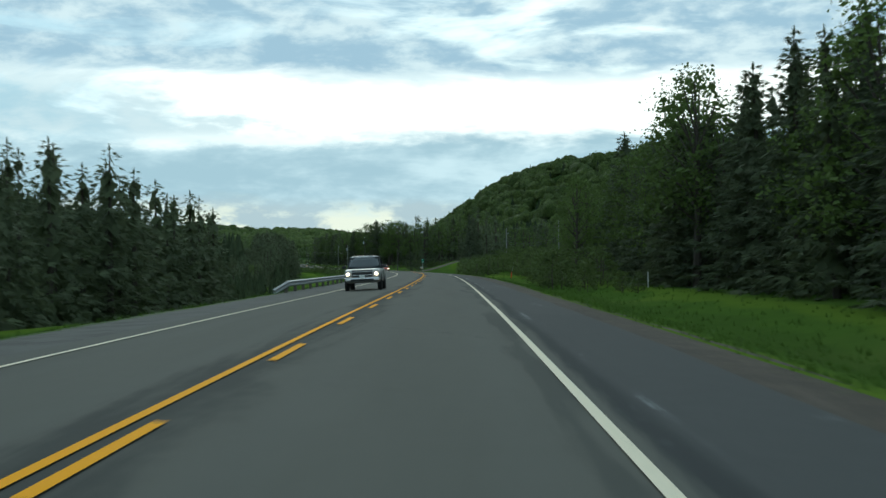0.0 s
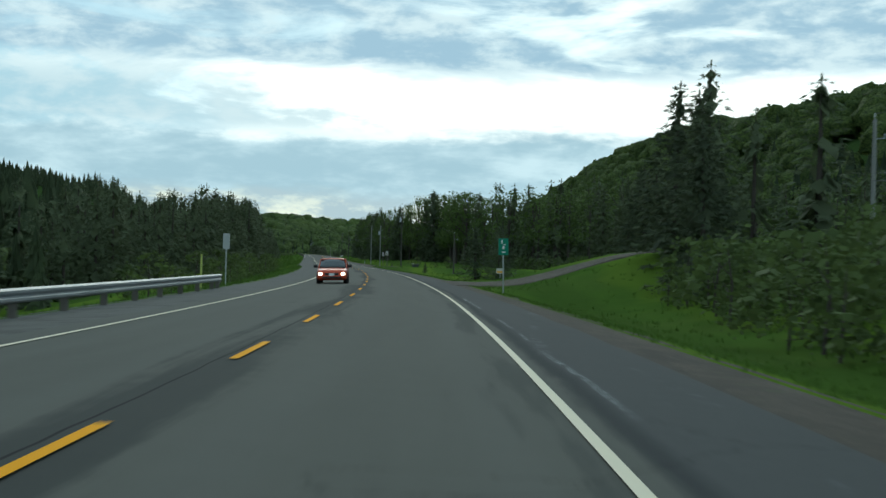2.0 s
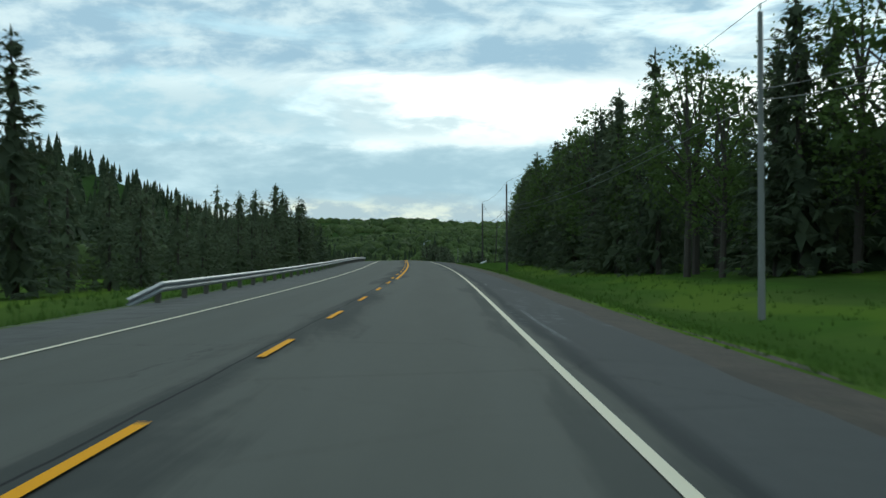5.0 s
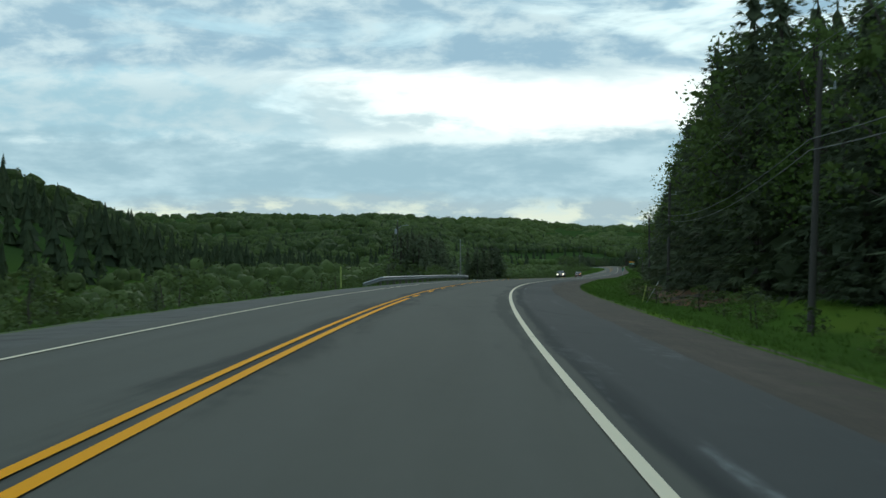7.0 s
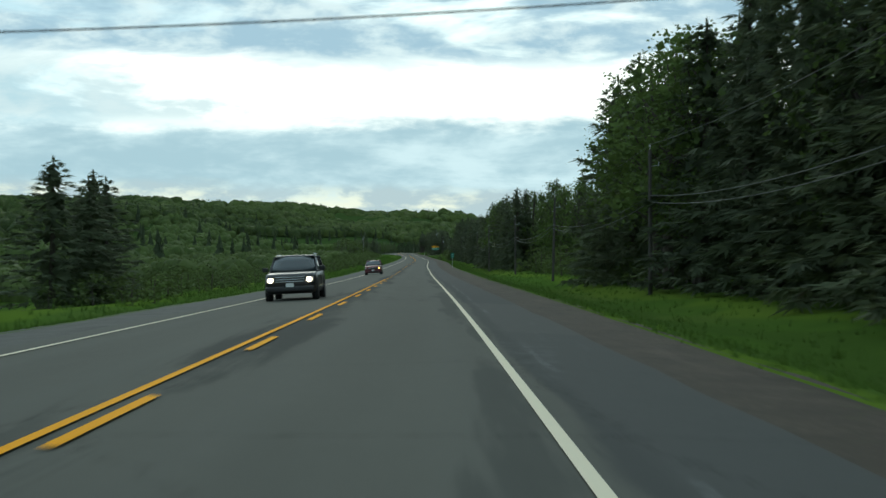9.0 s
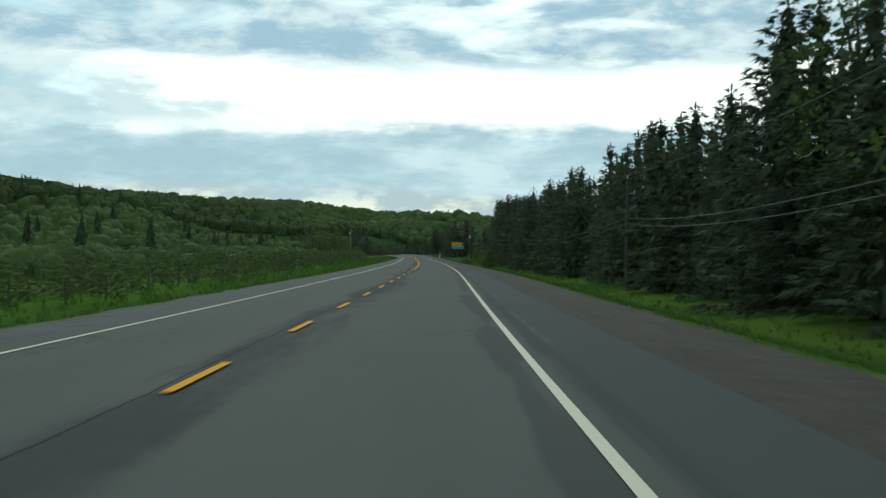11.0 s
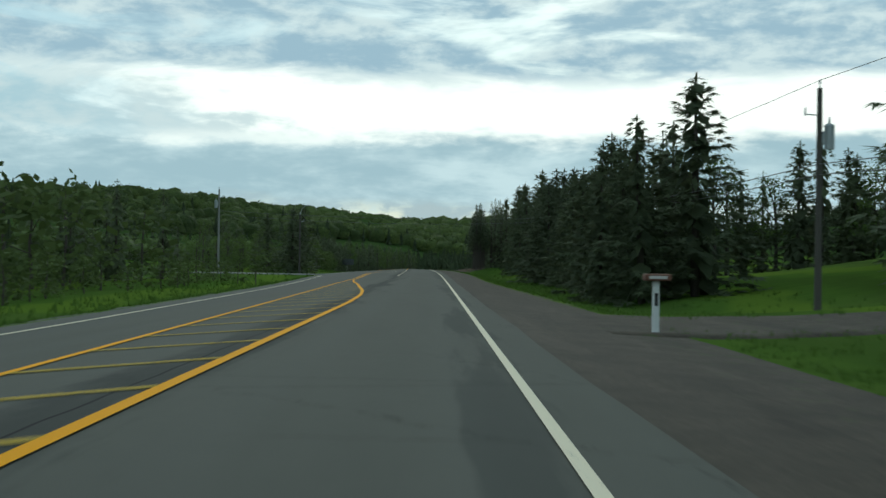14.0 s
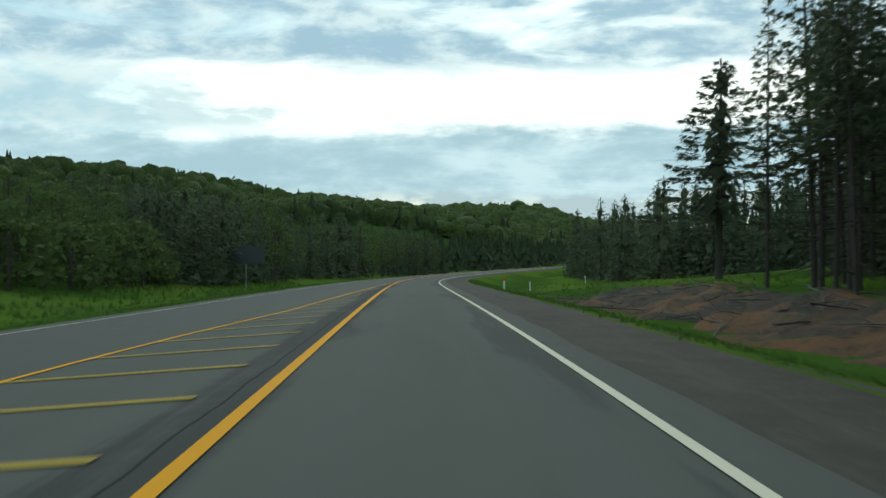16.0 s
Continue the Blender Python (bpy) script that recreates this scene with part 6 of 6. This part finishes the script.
def hull_ring(y, w, low, high, round_=0.12):
    side = [(0.80 * w, low), (0.95 * w, low + 0.06), (w, low + 0.25 * (high - low)), (w, low + 0.62 * (high - low)), (0.97 * w, high - round_ * 0.7), (0.90 * w, high - 0.02), (0.55 * w, high)]
    return [(x, y, z) for x, z in side] + [(-x, y, z) for x, z in reversed(side)]


def wheel(parent, x, y, r, width):
    """Tyre with rounded shoulders, dished rim and spokes; the axle lies along x."""
    out = 1 if x > 0 else -1
    rings = []
    for u, k in ((-width / 2, 0.72), (-width / 2, 0.93), (-width * 0.36, 1.0), (width * 0.36, 1.0), (width / 2, 0.93), (width / 2, 0.72)):
        rings.append([(u, r * k * math.cos(6.2832 * i / 24), r * k * math.sin(6.2832 * i / 24)) for i in range(24)])
    me = bpy.data.meshes.new("wheel")
    bm = loft(rings, False)
    bm.to_mesh(me)
    bm.free()
    me.materials.append(TYRE)
    tyre = part("wheel", me, None, parent, "black tyre on an alloy rim", pose(x, y, r))
    rim = loft([[(out * width * 0.42, r * 0.72 * math.cos(6.2832 * i / 20), r * 0.72 * math.sin(6.2832 * i / 20)) for i in range(20)], [(out * width * 0.30, r * 0.62 * math.cos(6.2832 * i / 20), r * 0.62 * math.sin(6.2832 * i / 20)) for i in range(20)]])
    for k in range(5):
        a = 6.2832 * k / 5
        box(rim, (0.03, 0.10 * r / 0.34, 0.60 * r), (out * width * 0.40, -0.36 * r * math.sin(a), 0.36 * r * math.cos(a)), 0.0, Matrix.Rotation(a, 3, "X"))
    part("rim", rim, RIM, tyre)
    return tyre


def vehicle(name, label, category, s, off, paint, size, nose, cowl, roof0, roof1, tail, belt_z, low=0.24, r=0.36, bed=False, lamps=None, grille=None, rails=False, roof_mat=None, turn=0.0):
    """A car seen from the front, its nose towards -y. nose: bonnet height; cowl, roof0, roof1, tail: places along it as parts of its length."""
    length, width, height = size
    w = width / 2
    m = deck_pose(s, off) @ Matrix.Rotation(radians(turn), 4, "Z") @ Matrix.Scale(0.86, 4)
    top = tagged(new(name), label, category)
    top.matrix_basis = m
    y = lambda q: (q - 0.5) * length
    rings = [hull_ring(y(0.0), w * 0.80, low + 0.16, nose - 0.20), hull_ring(y(0.02), w * 0.93, low + 0.05, nose - 0.09), hull_ring(y(0.07), w * 0.985, low, nose - 0.03), hull_ring(y(cowl), w, low, belt_z), hull_ring(y(0.55), w, low, belt_z + 0.02)]
    end = belt_z + (0.0 if bed else 0.04)
    rings += [hull_ring(y(0.93), w * 0.99, low, end), hull_ring(y(0.985), w * 0.95, low + 0.06, end - 0.03), hull_ring(y(1.0), w * 0.88, low + 0.14, end - 0.12)]
    body = part("body", loft(rings), paint, top)
    # the cabin: pillars and roof over the glass
    wr, zt = w * 0.80, height - (0.04 if rails else 0)
    base, crown = w * 0.95, zt - 0.055
    def cabin(y0, y1, y2, y3, mat, grow):
        bw, tw = base + grow, wr + grow
        rings_ = []
        for k, bulge in ((0.0, 0.0), (0.35, 0.022), (0.7, 0.022), (1.0, 0.0)):
            wide, ya, yb, z = bw + (tw - bw) * k + bulge, y0 + (y1 - y0) * k, y3 + (y2 - y3) * k + bulge, belt_z - 0.02 + (crown - belt_z + 0.02) * k
            rings_.append([(wide, ya + 0.34, z), (wide, yb - 0.22, z), (wide * 0.86, yb, z), (-wide * 0.86, yb, z), (-wide, yb - 0.22, z), (-wide, ya + 0.34, z), (-wide * 0.84, ya + 0.07, z), (-wide * 0.4, ya - 0.02, z), (wide * 0.4, ya - 0.02, z), (wide * 0.84, ya + 0.07, z)])
        return loft(rings_)
    glass = part("window_glass", cabin(y(cowl), y(roof0), y(roof1), y(tail), GLASS, -0.012), GLASS, top, "dark tinted windows reflecting the sky")
    roof_rings = [[(wr * 1.01, y(q), z0), (wr * 0.9, y(q), z1), (wr * 0.4, y(q), z1 + 0.025), (-wr * 0.4, y(q), z1 + 0.025), (-wr * 0.9, y(q), z1), (-wr * 1.01, y(q), z0)] for q, z0, z1 in ((roof0 + 0.006, crown - 0.015, crown + 0.006), (roof0 + 0.05, crown - 0.015, crown + 0.045), (roof1 - 0.06, crown - 0.015, crown + 0.045), (roof1 + 0.005, crown - 0.015, crown + 0.01))]
    part("roof", loft(roof_rings), roof_mat or paint, top)
    for sx in (-1, 1):
        post_mat = paint if not bed else TRIM
        part("windscreen_pillar", rod(bmesh.new(), (sx * base * 0.985, y(cowl) + 0.28, belt_z - 0.02), (sx * wr, y(roof0) + 0.26, crown), 0.042, 0.036, 8), post_mat, top)
        part("rear_pillar", rod(bmesh.new(), (sx * base * 0.985, y(tail) - 0.2, belt_z - 0.02), (sx * wr, y(roof1) - 0.2, crown), 0.075, 0.06, 8), post_mat, top)
        for q in ((0.40, 0.66) if not bed else (0.52,)):
            mid = roof0 + (roof1 - roof0) * q
            part("door_pillar", rod(bmesh.new(), (sx * (base + 0.005), y(mid) + 0.05, belt_z - 0.02), (sx * wr, y(mid), crown), 0.035, 0.03, 8), TRIM, top)
        part("door_seam", box(bmesh.new(), (0.012, 0.014, (belt_z - low) * 0.7), (sx * (w + 0.002), y(0.5), low + (belt_z - low) * 0.55), 0.0), TRIM, top)
        part("side_moulding", box(bmesh.new(), (0.02, length * 0.44, 0.05), (sx * (w + 0.006), y(0.49), low + 0.30 * (belt_z - low)), 0.008), CHROME if not bed else TRIM, top)
        mirror = box(bmesh.new(), (0.24, 0.12, 0.17), (sx * (w + 0.13), y(cowl) + 0.42, belt_z + 0.10), 0.04)
        part("mirror", mirror, TRIM, top, "black door mirror")
        for q in (0.17, 0.80):
            # the hull has no cut arches: a black disc stands for their shade
            bm = bmesh.new()
            rod(bm, (sx * (w - 0.10), y(q), r + 0.02), (sx * (w + 0.012), y(q), r + 0.02), r * 1.18, r * 1.18, 24)
            part("wheel_arch", bm, TRIM, top, "black disc standing in for the shaded wheel arch")
            wheel(top, sx * (w - 0.10), y(q), r, 0.24)
        z0 = nose - 0.30
        bm = box(bmesh.new(), (0.34 * w / 0.95, 0.10, 0.19), (sx * w * 0.74, y(0.012), z0), 0.035)
        lamp = part("headlight", bm, LENS, top, "headlight")
        if lamps:
            bm = bmesh.new()
            rod(bm, (sx * w * lamps[1], y(0.0) - 0.03, z0), (sx * w * lamps[1], y(0.0) + 0.03, z0), lamps[2], lamps[2], 14)
            if lamps[3] != -sx:
                part("bulb", bm, lamps[0], lamp, "lit lamp")
            else:
                bm.free()
        if rails:
            part("roof_rail", rod(bmesh.new(), (sx * wr * 0.92, y(roof0 + 0.08), height), (sx * wr * 0.92, y(roof1 - 0.06), height), 0.02, 0.02, 8), CHROME, top)
    gw, gh, gz, bars_, gmat = grille
    grid = part("grille", box(bmesh.new(), (gw, 0.07, gh), (0, y(0.0) + 0.005, gz), 0.025), TRIM, top)
    for k in range(bars_):
        part("grille_bar", box(bmesh.new(), (gw * 0.96, 0.03, 0.035), (0, y(0.0) - 0.035, gz + (k - (bars_ - 1) / 2) * gh / max(1, bars_)), 0.01), gmat, grid)
    bumper = part("bumper", box(bmesh.new(), (width * 0.94, 0.22, 0.20), (0, y(0.01), low + 0.20), 0.06), CHROME if bed else paint, top)
    part("air_intake", box(bmesh.new(), (width * 0.62, 0.05, 0.11), (0, y(0.0) - 0.055, low + 0.17), 0.02), TRIM, bumper)
    part("number_plate", box(bmesh.new(), (0.30, 0.012, 0.15), (0, y(0.0) - 0.085, low + 0.34), 0.004), SIGN_WHITE, bumper)
    part("wiper", rod(bmesh.new(), (-w * 0.6, y(cowl) - 0.01, belt_z + 0.01), (w * 0.3, y(cowl) + 0.05, belt_z + 0.06), 0.012, 0.01, 5), TRIM, top)
    if bed:
        part("cargo_bed", box(bmesh.new(), (width * 0.86, length * 0.30, 0.06), (0, y(0.82), belt_z + 0.02), 0.01), TRIM, top)
    else:
        part("rear_window", box(bmesh.new(), (wr * 1.7, 0.02, 0.35), (0, y(tail) + 0.0, belt_z + 0.25), 0.01), GLASS, top)
    for sx in (-1, 1):
        part("tail_light", box(bmesh.new(), (0.14, 0.05, 0.40), (sx * w * 0.86, y(0.995), belt_z - 0.22), 0.02), BOARD_RED, top, "red tail light")
    return top


vehicle("pickup_truck", "silver-grey pickup truck with lit headlights coming along the highway", "pickup truck", 61.0, -1.95, car_paint("silver_grey_paint", (0.36, 0.35, 0.33)), (5.8, 2.02, 1.92), 1.22, 0.27, 0.38, 0.58, 0.63, 1.22, 0.42, 0.41, True, (LAMP_ON, 0.78, 0.085, 0), (1.15, 0.38, 0.95, 2, CHROME))
vehicle("compact_car", "orange-red compact car with bright headlights on the highway", "car", 289.0, -1.7, car_paint("orange_red_paint", (0.52, 0.055, 0.012)), (4.4, 1.78, 1.48), 0.86, 0.27, 0.42, 0.72, 0.90, 0.92, 0.20, 0.33, False, (LAMP_ON, 0.74, 0.11, 0), (0.8, 0.16, 0.55, 2, TRIM))
vehicle("suv", "black sport utility vehicle with lit headlights and roof rails", "car", 1055.5, -1.95, car_paint("black_paint", (0.018, 0.017, 0.018)), (4.95, 2.0, 1.80), 1.10, 0.25, 0.40, 0.86, 0.95, 1.12, 0.26, 0.38, False, (LAMP_ON, 0.74, 0.10, 0), (1.2, 0.26, 0.82, 3, CHROME), True)
vehicle("minivan", "dark red minivan with an amber signal lamp lit", "car", 1141.3, -2.45, car_paint("dark_red_paint", (0.11, 0.012, 0.020)), (5.1, 1.98, 1.75), 1.08, 0.22, 0.40, 0.90, 0.97, 1.10, 0.20, 0.35, False, (SIGNAL_ON, 0.74, 0.085, 1), (1.1, 0.22, 0.76, 2, CHROME), True)


# ---- grass and clearings ----
BARE = ((318, 1, 7), (478, 1, 7), (765.5, 1, 4), (1608, 1, 3), (1747, -1, 14))  # gravel and side roads keep free of grass


def grass_tufts(name, s0, s1, d0, d1, count, h0, h1, label, mat=None, side=1):
    """Tufts of grass blades on the verge, at distances d0 to d1 from the shoulder's edge."""
    rng = np.random.default_rng(abs(int(s0)) + int(10 * d1) + 7 * (side + 2))
    s = rng.uniform(s0, s1, count)
    d = d0 + (d1 - d0) * rng.random(count) ** 1.3
    off = np.where(side > 0, right_edge(s) + d, -left_edge(s) - left_verge(s) - d)
    keep = np.ones(len(s), bool)
    for c, hand, w in BARE:
        keep &= (np.sign(off) != hand) | (np.abs(s - c) > w)
    s, off = s[keep], off[keep]
    n = len(s)
    x, y = plan(s, off)
    z = ground_z(s, off) - 0.02
    blades = 5
    a = rng.uniform(0, 6.283, (n, blades))
    h = rng.uniform(h0, h1, (n, blades)) * (0.7 + 0.6 * rng.random((n, 1)))
    lean = rng.uniform(0.2, 0.8, (n, blades)) * h
    spread = rng.uniform(0.0, 0.22, (n, blades))
    cx, cy = x[:, None] + spread * np.cos(a * 3), y[:, None] + spread * np.sin(a * 3)
    wide = 0.05 * h + 0.014
    p0 = np.stack([cx - wide * np.sin(a), cy + wide * np.cos(a), z[:, None] + 0 * a], -1)
    p1 = np.stack([cx + wide * np.sin(a), cy - wide * np.cos(a), z[:, None] + 0 * a], -1)
    p2 = np.stack([cx + lean * np.cos(a), cy + lean * np.sin(a), z[:, None] + h], -1)
    verts = np.stack([p0, p1, p2], 2).reshape(-1, 3)
    return tagged(part(name, mesh(name, verts, np.arange(len(verts)).reshape(-1, 3), mat or GRASS)), label, "grass", "", "stuff")


grass_tufts("verge_grass", -20, 1950, 0.05, 5.0, 34000, 0.06, 0.18, "bright green grass on the verge and in the ditch")
grass_tufts("verge_grass", -20, 1950, 0.05, 4.0, 18000, 0.06, 0.18, "green grass beyond the gravel shoulder", None, -1)
grass_tufts("tall_grass", -20, 1950, 5.0, 14.0, 9000, 0.12, 0.28, "taller rough grass behind the ditch")
grass_tufts("tall_grass", 300, 1950, 3.5, 10.0, 9000, 0.2, 0.45, "taller rough grass behind the ditch", None, -1)

def soil_material():
    mat, tree, skin = material("rusty_soil", 0.95, 0.0, 0.1)
    lane = node(tree, "ShaderNodeUVMap").outputs[0]
    wide, mid, crumbs = fuzz(tree, lane, 0.22, 4.0, 0.6), fuzz(tree, lane, 1.3, 5.0, 0.7), fuzz(tree, lane, 9.0, 4.0, 0.7)
    colour = blend(tree, span(tree, wide, 0.42, 0.6), (0.052, 0.042, 0.034), (0.150, 0.074, 0.034))
    colour = blend(tree, span(tree, mid, 0.50, 0.66), colour, (0.040, 0.033, 0.027))
    colour = blend(tree, calc(tree, "MULTIPLY", span(tree, crumbs, 0.55, 0.7), 0.6), colour, (0.20, 0.12, 0.065))
    colour = blend(tree, calc(tree, "MULTIPLY", span(tree, fuzz(tree, lane, 0.6, 5.0, 0.7), 0.56, 0.64), 0.8), colour, (0.055, 0.095, 0.026))
    tree.links.new(colour, skin.inputs["Base Color"])
    relief(tree, skin, mid, 0.25, 0.8)
    return mat


SOIL = soil_material()
DEAD_WOOD = plain("dead_wood", (0.15, 0.125, 0.105), 0.9, 0.0, 0.35, 4.0, 0.1)


def clearing(s0, s1, o0, o1, sticks, label):
    """Bare rusty soil on a bank, its edges lost in the grass, with cut branches lying about."""
    run, k = np.linspace(s0, s1, 60), np.linspace(0, 1, 22)
    oo = o0 + (o1 - o0) * k[None, :] + (0.5 * np.sin(run * 0.9) + 0.4 * np.sin(run * 0.37 + 1))[:, None]
    ss = np.repeat(run[:, None], len(k), 1)
    inside = np.minimum(np.minimum(k, 1 - k)[None, :] * 5, np.minimum(run - s0, s1 - run)[:, None] / 5)
    lumps = 0.10 * np.sin(ss * 1.7 + oo * 2.1) + 0.08 * np.sin(ss * 0.8 - oo * 3.3) + 0.05 * np.sin(ss * 4.1 + oo * 5.0)
    rise = -0.25 + 0.40 * np.clip(inside, 0, 1) + lumps * np.clip(inside, 0, 1)
    v, f, uv = sheet(run, oo, ground_z(ss, oo) + rise)
    tagged(part("bare_bank", mesh("bare_bank", v, f, SOIL, None, uv, True)), label, "bank", "", "structure")
    rng = random.Random(int(s0))
    for k in range(sticks):
        s, o = rng.uniform(s0 + 2, s1 - 2), o0 + (o1 - o0) * rng.uniform(0.12, 0.95)
        bm = bmesh.new()
        n = rng.uniform(0.5, 1.9)
        thick = rng.uniform(0.018, 0.05)
        rod(bm, (-n, 0, 0), (0, rng.uniform(-0.1, 0.1), 0.06), thick, thick * 0.7, 6)
        rod(bm, (0, 0, 0.06), (n * 0.8, rng.uniform(-0.3, 0.3), 0.10), thick * 0.7, 0.008, 6)
        rod(bm, (0.1, 0, 0.05), (n * 0.4, rng.uniform(0.2, 0.5), 0.30), thick * 0.5, 0.006, 5)
        rod(bm, (-0.4 * n, 0, 0.03), (-0.1 * n, rng.uniform(-0.5, -0.2), 0.22), thick * 0.4, 0.006, 5)
        x, y, z, heading = spot(s, o, 0.16)
        m = pose(x, y, z, rng.uniform(-10, 10), rng.uniform(-9, 9), heading + rng.uniform(0, 180))
        tagged(part("fallen_branch", bm, DEAD_WOOD, None, "", m), "dead grey branch lying on the bare bank", "branch", "cut branches")


clearing(1803, 1866, 8.3, 15.5, 90, "rusty bare soil bank with cut brush below thin spruces")
clearing(862, 960, 13.6, 19.0, 30, "dark bare bank with dead brush at the wood's edge")


# ---- everything to scale ----
if UNIT != 1.0:
    done = set()
    for ob in bpy.data.objects:
        if ob.type in {"CAMERA", "LIGHT"}:
            continue
        ob.location = ob.location * UNIT
        if ob.data is not None and ob.data.name not in done:
            done.add(ob.data.name)
            ob.data.transform(Matrix.Scale(UNIT, 4))
